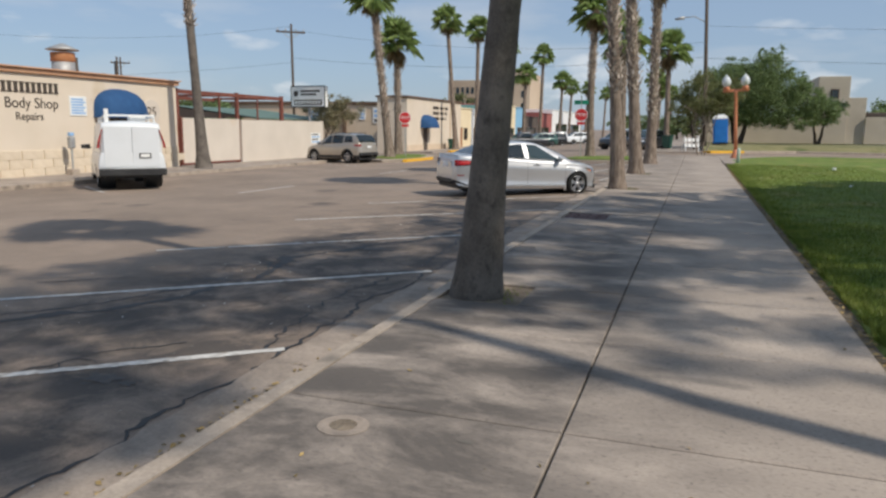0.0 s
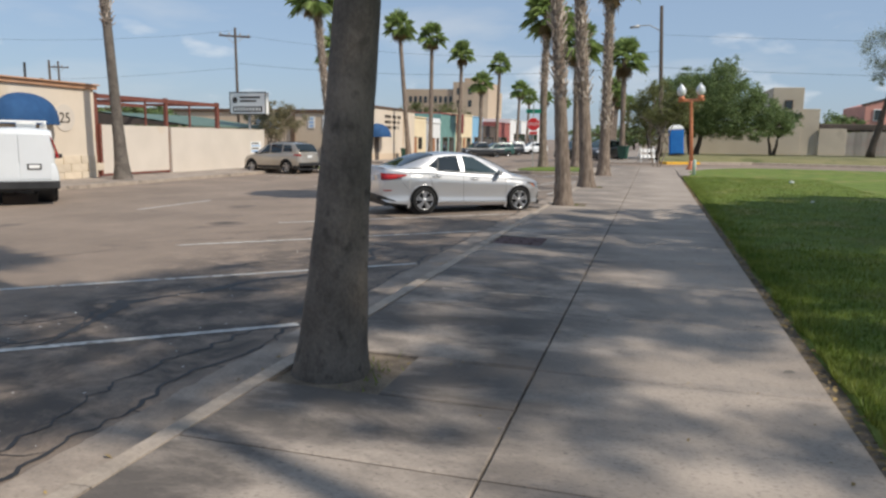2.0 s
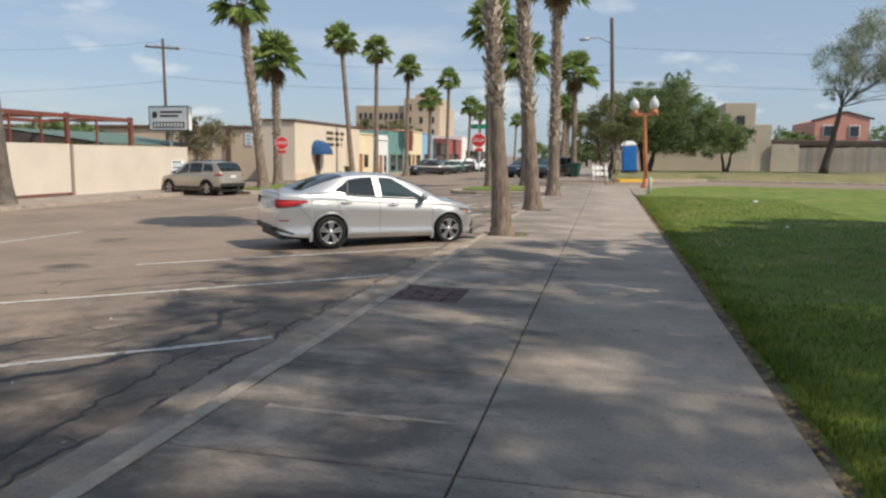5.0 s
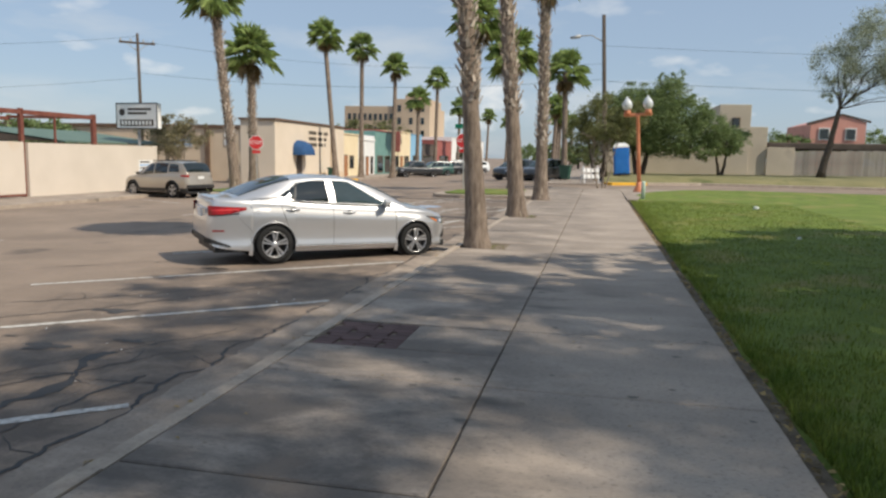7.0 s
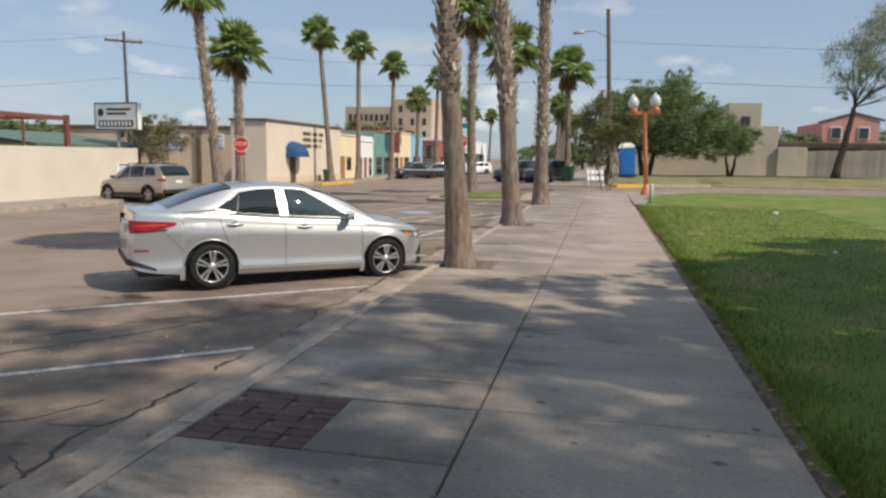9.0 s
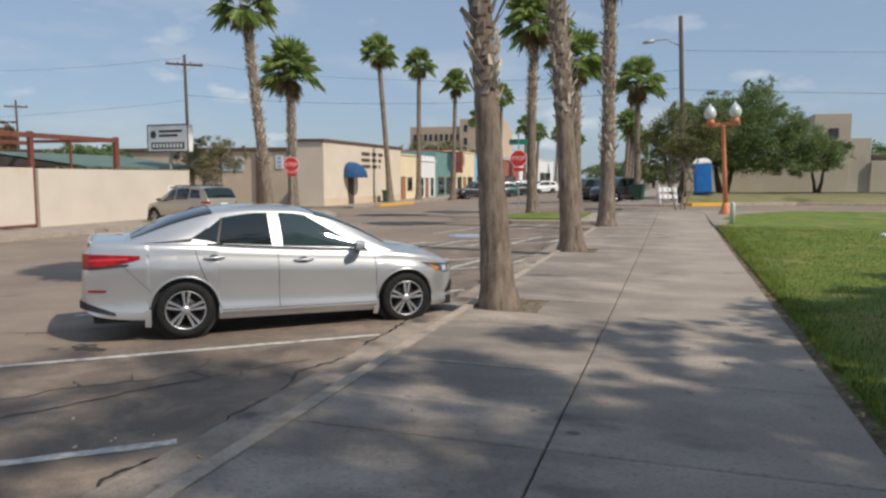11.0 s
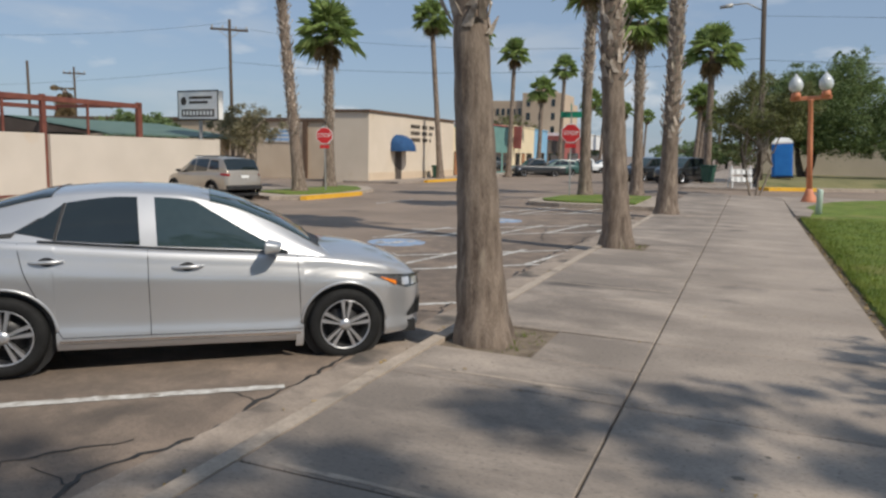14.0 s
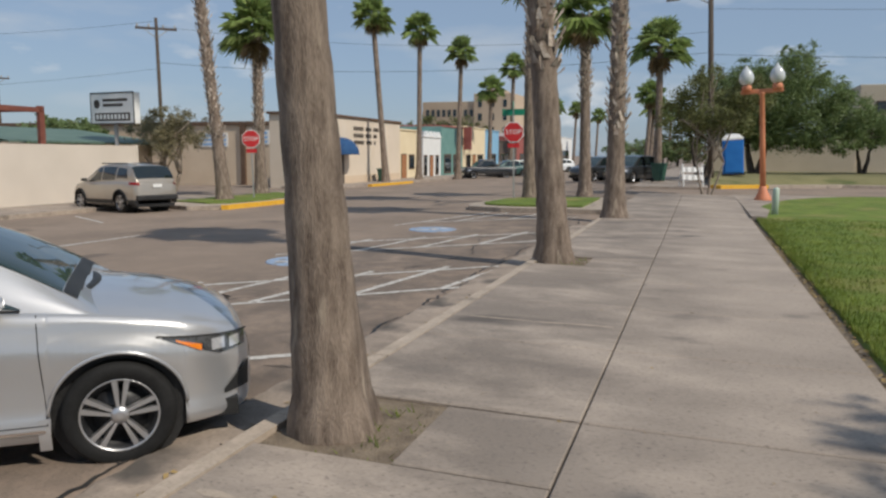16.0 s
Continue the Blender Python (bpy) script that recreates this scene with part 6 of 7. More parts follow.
# portable toilet
tl = thing("portable_toilet", pose(2.95, 62.0, 0.66, 2, -4.0, 0), "bright blue portable toilet with a white roof", "portable toilet")
part("cabin", boxm(-0.55, 0.55, -0.55, 0.55, 0.1, 2.0, 0.04), TOILET_BLUE, tl)
part("skid", boxm(-0.6, 0.6, -0.6, 0.6, 0.0, 0.1, 0.02), BLACK, tl)
part("door", boxm(-0.42, 0.42, -0.58, -0.55, 0.18, 1.9, 0.01), TOILET_BLUE, tl)
bm = bmesh.new()
lathe(bm, [(0.8, 2.0), (0.78, 2.1), (0.5, 2.3), (0.1, 2.34)], 4)
bmesh.ops.rotate(bm, verts=bm.verts, cent=(0, 0, 0), matrix=Matrix.Rotation(radians(45), 3, "Z"))
part("roof", bm, WHITE_PAINT, tl, "white translucent roof")

# twin globe street lamp
lamp = thing("street_lamp", pose(3.42, 46.6, 0.0, 2, -4.0, 0), "terracotta twin-globe street lamp", "street lamp")
part("base", lathe(bmesh.new(), [(0.3, 0.05), (0.3, 0.15), (0.24, 0.28), (0.17, 0.42), (0.13, 0.6), (0.11, 0.62)], 16), ORANGE_STEEL, lamp, "", True)
part("post", lathe(bmesh.new(), [(0.11, 0.55), (0.095, 2.4), (0.085, 3.95), (0.12, 4.0), (0.12, 4.06)], 14), ORANGE_STEEL, lamp, "", True)
part("arm", boxm(-0.72, 0.72, -0.07, 0.07, 4.02, 4.18, 0.03), ORANGE_STEEL, lamp)
for x in (-0.52, 0.52):
    part("holder", lathe(bmesh.new(), [(0.16, 4.12), (0.18, 4.26), (0.13, 4.36)], 14, cx=x), ORANGE_STEEL, lamp, "", True)
    part("globe", lathe(bmesh.new(), [(0.12, 4.34), (0.22, 4.43), (0.265, 4.56), (0.25, 4.72), (0.16, 4.88), (0.1, 4.94), (0.06, 4.97), (0.05, 5.02), (0.012, 5.07)], 18, cx=x), GLOBE, lamp, "pale acorn globe", True)
stub = thing("bollard", pose(3.2, 39.6, 0.0), "pale green plastic marker post in the lawn", "bollard")
part("post", lathe(bmesh.new(), [(0.09, -0.05), (0.09, 0.78), (0.07, 0.84), (0.02, 0.85)], 12), PALE_PLASTIC, stub, "", True)
part("pad", boxm(-0.5, 0.55, -0.35, 0.35, -0.1, 0.07, 0.02), CONCRETE, stub, "small concrete pad")


# ---- signs ----
def stop_sign(x, y, z, height, facing, label, street=False, extra=False):
    ob = thing("stop_sign", pose(x, y, z, 1.5, -1.2, facing), label, "road sign")
    part("post", boxm(-0.03, 0.03, 0.0, 0.04, -0.1, height + (1.15 if street else 0.45), 0.004), GALV, ob)
    bm = bmesh.new()
    lathe(bm, [(0.405, 0.0), (0.405, 0.012)], 8)
    bmesh.ops.rotate(bm, verts=bm.verts, cent=(0, 0, 0), matrix=Matrix.Rotation(radians(22.5), 3, "Z"))
    pl = part("plate_rim", bm, WHITE_PAINT, ob, "white rim", at=pose(0, 0, height, 90, 0, 0))
    bm = bmesh.new()
    lathe(bm, [(0.375, 0.0), (0.375, 0.006)], 8)
    bmesh.ops.rotate(bm, verts=bm.verts, cent=(0, 0, 0), matrix=Matrix.Rotation(radians(22.5), 3, "Z"))
    part("plate", bm, RED_SIGN, ob, "red octagon", at=pose(0, -0.013, height, 90, 0, 0))
    words("STOP", 0.25, pose(0, -0.022, height, 90, 0, 0), WHITE_PAINT, ob, 0.002)
    part("small_plate", boxm(-0.22, 0.22, -0.012, 0.0, height - 0.58, height - 0.42), RED_SIGN, ob)
    if street:
        part("street_name_plate", boxm(-0.42, 0.42, 0.0, 0.012, height + 0.62, height + 0.86), GREEN_SIGN, ob, "green street name plate")
        part("street_name_plate", boxm(0.0, 0.012, -0.42, 0.42, height + 0.9, height + 1.14), GREEN_SIGN, ob, "green street name plate")
    return ob


stop_sign(-5.55, 44.2, 0.05, 2.5, 10, "red stop sign with green street plates on a steel post", street=True)
stop_sign(-16.9, 43.8, -0.35, 2.62, 22, "red stop sign on a steel post at the far island")
aframe = thing("barricade", pose(0.75, 56.9, 0.16, 0, 0, 20), "white folding barricade with grey stripes", "barricade")
for sg in (-1, 1):
    for x in (-0.5, 0.5):
        part("leg", tubem([(x, sg * 0.35, 0), (x, sg * 0.03, 1.15)], 0.03, 6), WHITE_PAINT, aframe)
    for z in (0.45, 0.85):
        bm = boxm(-0.55, 0.55, -0.015, 0.015, -0.13, 0.13, 0.004)
        bd = part("board", bm, WHITE_PAINT, aframe, at=pose(0, sg * (0.35 - 0.28 * z), z, sg * 16, 0, 0))
        for k in range(3):
            part("stripe", boxm(-0.4 + 0.33 * k, -0.26 + 0.33 * k, -0.02, 0.02, -0.12, 0.12), GALV, bd)


# ---- utility poles and wires ----
def utility_pole(x, y, z, h, label, arm=1.2, rz=0, lamp_arm=0.0, r=0.14):
    ob = thing("utility_pole", pose(x, y, z, 0, -3.0 if x > 0 else -1.0, 0) @ pose(0, 0, 0, 0, 0, rz), label, "utility pole")
    part("pole", tubem([(0, 0, -0.3), (0, 0, h)], [r, r * 0.72], 12), WOOD_POLE, ob, "", True)
    if arm:
        part("crossarm", boxm(-arm, arm, 0.12, 0.24, h - 0.75, h - 0.6, 0.01), WOOD_POLE, ob)
        for sg in (-1, 1):
            part("brace", tubem([(sg * arm * 0.6, 0.16, h - 0.7), (0, 0.14, h - 1.3)], 0.025, 6), GALV, ob)
            for k in (0.35, 0.9):
                part("insulator", lathe(bmesh.new(), [(0.05, h - 0.6), (0.07, h - 0.5), (0.03, h - 0.38)], 8, cx=sg * arm * k, cy=0.18), GALV, ob)
    if lamp_arm:
        part("lamp_arm", tubem([(0, 0, h * 0.84), (-lamp_arm * 0.5, 0, h * 0.885), (-lamp_arm, 0, h * 0.885)], 0.04, 8), GALV, ob)
        part("lamp_head", tubem([(-lamp_arm + 0.1, 0, h * 0.883), (-lamp_arm - 0.6, 0, h * 0.878)], [0.13, 0.08], 10), GALV, ob, "", True)
    return ob


utility_pole(-33.2, 57.5, -0.9, 11.4, "tall wooden utility pole with a crossarm", 1.3, 45)
utility_pole(1.75, 60.0, 0.2, 11.5, "dark wooden utility pole with a street light arm", 0, 0, 1.7, 0.17)
utility_pole(-66, 72.5, -1, 10.6, "wooden utility pole behind the workshop", 1.1, 45)
utility_pole(-50, 54.6, -1, 8.7, "plain wooden pole behind the shed", 0, 0, 0, 0.13)
utility_pole(-58, 44, -1, 10.5, "wooden utility pole behind the workshop", 1.1, 40)
utility_pole(-36, 36, -1, 6.7, "plain wooden pole behind the gate", 0, 0, 0, 0.12)
utility_pole(-42, 24, -1, 9.3, "wooden utility pole behind the body shop", 1.2, 60)


def wire(a, b, sag, r=0.009):
    pts = []
    for k in range(25):
        t = k / 24
        p = Vector(a).lerp(Vector(b), t)
        p.z -= sag * 4 * t * (1 - t)
        pts.append(p)
    ob = link_mesh("power_line", tubem(pts, r, 5), BLACK)
    return tagged(ob, "thin black overhead power line", "power line", "overhead lines")


wire((-33.4, 57.5, 10.0), (1.3, 60.0, 8.4), 1.0)
wire((-33.4, 57.5, 7.6), (1.3, 60.0, 7.3), 0.8, 0.011)
wire((1.3, 60.0, 7.2), (70, 66.0, 7.4), 0.9, 0.011)
wire((1.3, 60.0, 9.6), (70, 66.0, 9.8), 0.9)
wire((-33.4, 57.5, 10.3), (-58, 44, 9.0), 0.8)
wire((-58, 44, 9.0), (-42, 24, 7.8), 0.8)
wire((-33.4, 57.5, 7.2), (-80, 52, 6.5), 0.9)


# ---- trees ----
def tree(name, x, y, z, trunk_h, crown, mat, label, seed, leaves=6000, leaf=0.09, trunk_r=0.2, stems=1, bark=TREE_BARK, limbs=9, droop=0.2, lean=(0, 0), gap=0.0, limb_k=1.0):
    """A tree with limbs and clumps of small leaves. crown: a list of (dx, dy, dz, rx, ry, rz) lobes."""
    rnd = random.Random(seed)
    ob = thing(name, pose(x, y, z), label, "tree")
    ends = []
    for s_ in range(stems):
        bm = bmesh.new()
        a = 6.28 * s_ / max(1, stems) + seed
        off = Vector((math.cos(a), math.sin(a), 0)) * (0.16 if stems > 1 else 0)
        top = Vector((lean[0], lean[1], trunk_h)) + off * (4 if stems > 1 else 1)
        pts, rad = [], []
        for k in range(9):
            t = k / 8
            w = Vector((noise.noise(Vector((seed, s_, t * 3))), noise.noise(Vector((seed + 9, s_, t * 3))), 0)) * 0.25 * trunk_h * 0.3
            pts.append(off + (top - off) * t + w * t - Vector((0, 0, 0.15 * (1 - t))))
            rad.append(trunk_r * (1.25 - 0.65 * t) if k else trunk_r * 1.5)
        tube(bm, pts, rad, 10)
        part("trunk", bm, bark, ob, "", True)
        ends.append(pts[-1])
    bm = bmesh.new()
    tips = []
    for k in range(limbs):
        lobe = crown[k % len(crown)]
        c = Vector(lobe[:3])
        start = ends[k % len(ends)]
        goal = c + Vector((rnd.uniform(-0.6, 0.6) * lobe[3], rnd.uniform(-0.6, 0.6) * lobe[4], rnd.uniform(-0.3, 0.5) * lobe[5]))
        pts = []
        for i in range(6):
            t = i / 5
            if i == 0:
                reach = goal - start
                bow = start + Vector((reach.x * 0.3, reach.y * 0.3, reach.z * 0.62)) + Vector((rnd.uniform(-1, 1), rnd.uniform(-1, 1), rnd.uniform(-0.4, 0.4))) * 0.16 * reach.length
            p = start.lerp(bow, t).lerp(bow.lerp(goal, t), t)
            p += Vector((rnd.uniform(-1, 1), rnd.uniform(-1, 1), rnd.uniform(-0.5, 0.5))) * (0.05 + 0.035 * reach.length) * (1 if 0 < i < 5 else 0)
            pts.append(p)
        tube(bm, pts, [(trunk_r * 0.55 * (1 - 0.8 * i / 5) + 0.012) * limb_k for i in range(6)], 7)
        tips.append(pts)
        for q in range(3):
            b = pts[2 + q % 3]
            e = b + Vector((rnd.uniform(-1, 1) * lobe[3], rnd.uniform(-1, 1) * lobe[4], rnd.uniform(-0.2, 0.8) * lobe[5])) * 0.55
            tube(bm, [b, b.lerp(e, 0.5) + Vector((0, 0, 0.1)), e], [trunk_r * 0.2 * limb_k, trunk_r * 0.12 * limb_k, 0.008], 5)
    part("branchwork", bm, bark, ob, "", True)
    # leaves, in clumps round points of the lobes
    vol = [l[3] * l[4] * l[5] for l in crown]
    verts, faces = [], []
    clumps = []
    for l, v in zip(crown, vol):
        for k in range(max(6, int(leaves / 45 * v / sum(vol)))):
            d = Vector((rnd.gauss(0, 1), rnd.gauss(0, 1), rnd.gauss(0, 1))).normalized() * rnd.uniform(0.45, 1.0) ** 0.6
            p = Vector((l[0] + d.x * l[3], l[1] + d.y * l[4], l[2] + d.z * l[5]))
            if noise.noise(p * 0.8 + Vector((seed, 0, 0))) > -0.25 + gap * 0.5:
                clumps.append((p, rnd.uniform(0.18, 0.5) * min(l[3:]) * 0.7))
    per = max(1, int(leaves / max(1, len(clumps))))
    for p, r in clumps:
        for k in range(per):
            o = Vector((rnd.gauss(0, 1), rnd.gauss(0, 1), rnd.gauss(0, 0.8))) * r * 0.6
            c = p + o - Vector((0, 0, droop * r * rnd.random()))
            u = Vector((rnd.gauss(0, 1), rnd.gauss(0, 1), rnd.gauss(0, 0.6))).normalized()
            v = u.cross(Vector((rnd.gauss(0, 1), rnd.gauss(0, 1), rnd.gauss(0, 1)))).normalized()
            s_ = leaf * rnd.uniform(0.6, 1.4)
            i = len(verts)
            verts += [c - u * s_, c + v * s_ * 0.45, c + u * s_, c - v * s_ * 0.45]
            faces.append((i, i + 1, i + 2, i + 3))
    me = bpy.data.meshes.new("crown")
    me.from_pydata(verts, [], faces)
    me.materials.append(mat)
    cr = new("crown", me)
    cr.parent = ob
    return ob


# big tree beyond the crossing, and its low neighbours
tree("tree", 4.6, 70.0, 0.6, 2.0, [(-2.0, 0, 4.6, 1.6, 2.0, 2.2), (-0.6, 0.3, 5.4, 1.7, 2.0, 1.8), (0.8, 0, 4.6, 2.4, 2.4, 2.6), (2.2, 0, 6.2, 1.7, 1.8, 1.8), (2.4, -0.4, 3.6, 2.6, 2.2, 2.0), (4.0, 0, 4.9, 1.7, 1.8, 1.5), (5.2, 0, 3.8, 1.7, 1.8, 1.4), (6.8, 0, 3.0, 1.4, 1.5, 1.1),
                                   (7.7, 0, 2.4, 0.9, 1.0, 0.7), (4.6, -0.3, 2.3, 2.0, 1.8, 1.0), (0.0, -0.4, 2.6, 2.0, 1.8, 1.1), (1.5, 0, 7.7, 0.5, 0.7, 0.8), (2.7, 0, 7.8, 0.6, 0.7, 0.8), (-0.9, 0, 7.0, 0.6, 0.7, 0.7), (3.7, 0, 6.6, 0.6, 0.7, 0.7), (0.3, 0, 7.0, 0.6, 0.7, 0.8), (5.0, 0, 5.4, 0.6, 0.7, 0.7), (-2.6, 0, 6.5, 0.5, 0.6, 0.7)],
     LEAF_GREEN, "broad dark green tree on the raised lot", 3, leaves=110000, leaf=0.075, trunk_r=0.22, limbs=24, gap=-0.05, stems=2, limb_k=0.8)
tree("tree", 1.45, 50.6, 0.05, 1.4, [(0, 0, 3.9, 1.7, 1.6, 1.2), (-1.1, 0, 3.4, 1.2, 1.1, 0.8), (1.2, 0, 4.0, 1.1, 1.0, 0.7), (0.3, 0, 4.8, 1.2, 1.1, 0.8), (1.6, 0.3, 4.2, 1.0, 1.0, 0.8)],
     LEAF_OLIVE, "small olive-green tree with pale slender stems", 5, leaves=20000, leaf=0.05, trunk_r=0.045, stems=5, bark=PALE_BARK, limbs=14, gap=0.3)
tree("tree", 1.2, 66.0, 0.3, 2.0, [(0, 0, 4.2, 2.0, 2.0, 1.8), (-1.2, 0, 3.2, 1.4, 1.4, 1.2), (1.5, 0, 3.4, 1.6, 1.4, 1.2)],
     LEAF_OLIVE, "olive-green tree beside the utility pole", 6, leaves=9000, leaf=0.1, trunk_r=0.12, stems=2)
tree("tree", 11.4, 72.5, 0.75, 1.5, [(0, 0, 2.6, 1.5, 1.3, 1.0), (1.2, 0, 3.0, 1.1, 1.1, 0.8)], LEAF_GREEN, "thin crooked tree before the stucco building", 7, leaves=3500, leaf=0.1, trunk_r=0.13, stems=2)
tree("tree", 18.6, 70.0, 0.85, 5.2, [(0.4, 0, 8.6, 2.0, 2.0, 1.8), (3.0, 0, 9.6, 2.8, 2.6, 2.3), (6.0, 0, 8.4, 3.0, 2.6, 2.2), (8.8, 0, 9.8, 3.2, 2.8, 2.6), (4.4, 0, 11.8, 3.0, 2.4, 1.6), (1.0, 0, 6.5, 1.5, 1.4, 0.8), (7.2, 0, 5.9, 2.2, 2.0, 0.9), (1.4, 0, 10.6, 1.6, 1.4, 1.0)],
     LEAF_WISP, "airy pale green mesquite with a crooked trunk", 8, leaves=88000, leaf=0.055, trunk_r=0.26, limbs=20, lean=(0.9, 0), gap=0.15, limb_k=0.3)
tree("tree", -24.0, 47.0, -0.6, 1.2, [(0, 0, 2.9, 1.7, 1.6, 1.0), (1.2, 0, 3.4, 1.3, 1.2, 0.8), (-1.2, 0, 3.2, 1.3, 1.2, 0.8), (0.3, 0, 3.9, 1.2, 1.2, 0.6)],
     LEAF_DRY, "bare-stemmed brownish shrub tree behind the pole sign", 9, leaves=17000, leaf=0.05, trunk_r=0.06, stems=5, bark=PALE_BARK, limbs=16, gap=0.3)
# tree tops behind the roofs
for k, (x, y, z, r, m) in enumerate(((-46, 62, 2.8, 2.6, LEAF_GREEN), (-52, 66, 3.0, 2.8, LEAF_GREEN), (-58, 40, 2.6, 2.4, LEAF_OLIVE), (-36.5, 125, 5.4, 5.0, LEAF_OLIVE), (-42, 124, 4.0, 4.0, LEAF_GREEN), (-46, 96, 3.6, 3.0, LEAF_GREEN),
                                     (24, 104, 4.0, 3.2, LEAF_GREEN), (-9, 150, 3.0, 4.0, LEAF_GREEN), (-2, 130, 2.6, 3.0, LEAF_GREEN), (2.5, 118, 3.0, 3.6, LEAF_OLIVE), (36, 110, 4.0, 4.0, LEAF_GREEN), (21.3, 92, 3.6, 2.0, LEAF_GREEN), (31.6, 90, 3.8, 2.2, LEAF_GREEN), (-38, 40, 3.0, 1.8, LEAF_GREEN), (-7.5, 205, 3.0, 3.6, LEAF_OLIVE), (-12.5, 220, 3.4, 4.4, LEAF_GREEN), (-17, 200, 3.2, 3.6, LEAF_GREEN), (-3.5, 190, 3.2, 3.4, LEAF_GREEN))):
    tree("tree", x, y, -0.5, z, [(0, 0, z + 0.6, r, r, r * 0.55), (r * 0.7, 0, z + 0.2, r * 0.7, r * 0.7, r * 0.45), (-r * 0.7, 0, z, r * 0.7, r * 0.7, r * 0.45)], m, "distant green tree behind the roofs", 30 + k, leaves=3500, leaf=0.2, limbs=6)
# shade trees on the lawn beside the path
tree("tree", 6.6, 2.0, 0.0, 9.6, [(-1.0, 1.2, 10.6, 2.6, 2.6, 1.3), (-0.6, -3.0, 11.6, 2.8, 2.2, 1.2), (-2.4, -2.2, 12.4, 2.4, 2.2, 1.1), (0.2, 4.0, 9.8, 2.8, 2.2, 1.2), (3.6, 2.6, 9.0, 2.4, 2.2, 1.2), (1.0, 1.5, 12.4, 2.6, 2.6, 1.1), (3.6, -0.2, 10.8, 2.0, 1.4, 0.8)],
     LEAF_PALE, "tall shade tree on the lawn beside the path", 51, leaves=50000, leaf=0.07, trunk_r=0.15, limbs=8, gap=0.26, limb_k=0.4)
tree("tree", 10.5, 8.5, 0.1, 4.4, [(-2.0, 0, 9.4, 3.2, 2.8, 1.4), (-3.2, 1.4, 10.4, 1.8, 1.6, 0.9), (-1.2, -2.4, 8.8, 1.7, 1.5, 0.9), (1.6, 1.0, 7.6, 2.8, 2.8, 1.4), (-1.8, 3.0, 8.4, 2.6, 2.2, 1.2), (-1.8, 3.4, 5.2, 2.2, 2.6, 1.1), (-0.4, -1.5, 5.6, 2.4, 2.4, 1.1), (-4.2, 4.4, 10.6, 1.7, 1.7, 0.8)],
     LEAF_PALE, "tall shade tree on the lawn beside the path", 52, leaves=66000, leaf=0.073, trunk_r=0.2, limbs=12, gap=0.1, limb_k=0.5)
tree("tree", 13.0, 14.5, 0.1, 3.6, [(0, 0, 6.4, 3.2, 3.0, 1.5), (-1.4, 2.6, 5.6, 2.8, 2.6, 1.3), (1.0, 4.2, 5.6, 2.6, 2.4, 1.3), (-4.0, 1.6, 5.2, 2.2, 2.4, 1.0), (-4.2, 5.0, 5.0, 2.2, 2.4, 1.0), (-3.4, -1.4, 7.6, 2.2, 2.0, 1.0), (-4.6, -1.2, 9.6, 2.6, 1.8, 1.0), (-3.4, -0.5, 8.7, 1.9, 1.6, 0.9), (-2.6, 0.6, 6.0, 2.4, 2.4, 1.1), (-4.6, 2.5, 7.6, 1.9, 1.3, 0.8)],
     LEAF_PALE, "shade tree on the lawn beside the path", 53, leaves=72000, leaf=0.1, trunk_r=0.2, limbs=12, gap=-0.2, limb_k=0.5)
tree("tree", 14.0, 21.0, 0.1, 3.6, [(0, 0, 5.6, 3.2, 2.6, 1.4), (-3.2, -0.4, 5.2, 2.6, 2.2, 1.1), (-4.6, -2.2, 5.0, 2.4, 2.4, 1.0), (-1.5, 2.6, 5.6, 2.6, 2.2, 1.2), (2.5, 3.0, 6.0, 2.8, 2.4, 1.3), (3.0, -2.0, 6.2, 3.0, 2.8, 1.4)],
     LEAF_PALE, "shade tree on the lawn beside the path", 54, leaves=52000, leaf=0.12, trunk_r=0.2, limbs=10, gap=-0.2)

# ---- small things on the ground ----
# grass blades along the near lawn
def blades(y0, y1, x1, n, seed, h0, h1):
    rnd = random.Random(seed)
    verts, faces = [], []
    for k in range(n):
        y = rnd.uniform(y0, y1)
        x = LAWN_X + 0.13 + (x1 - LAWN_X) * rnd.random() ** 1.7 + 0.05 * noise.noise(Vector((3, y * 2.1, 0)))
        z = lawn_height(x, y) - 0.015
        if noise.noise(Vector((x * 1.3, y * 1.3, 4))) < -0.62:
            continue
        a = rnd.uniform(0, 6.28)
        h = rnd.uniform(h0, h1) * (1.35 if x < LAWN_X + 0.45 else 1)
        w = rnd.uniform(0.004, 0.008)
        bx, by = math.cos(a) * h * rnd.uniform(0.1, 0.8), math.sin(a) * h * rnd.uniform(0.1, 0.8)
        i = len(verts)
        verts += [(x - w * math.sin(a), y + w * math.cos(a), z), (x + w * math.sin(a), y - w * math.cos(a), z), (x + bx, y + by, z + h)]
        faces.append((i, i + 1, i + 2))
    me = bpy.data.meshes.new("grass_blades")
    me.from_pydata(verts, [], faces)
    me.materials.append(BLADE)
    return tagged(new("grass_blades", me), "short green mown grass blades", "grass", "", "stuff")


blades(0.5, 14, 7.5, 90000, 1, 0.03, 0.075)
blades(14, 38, 8.5, 60000, 2, 0.035, 0.08)


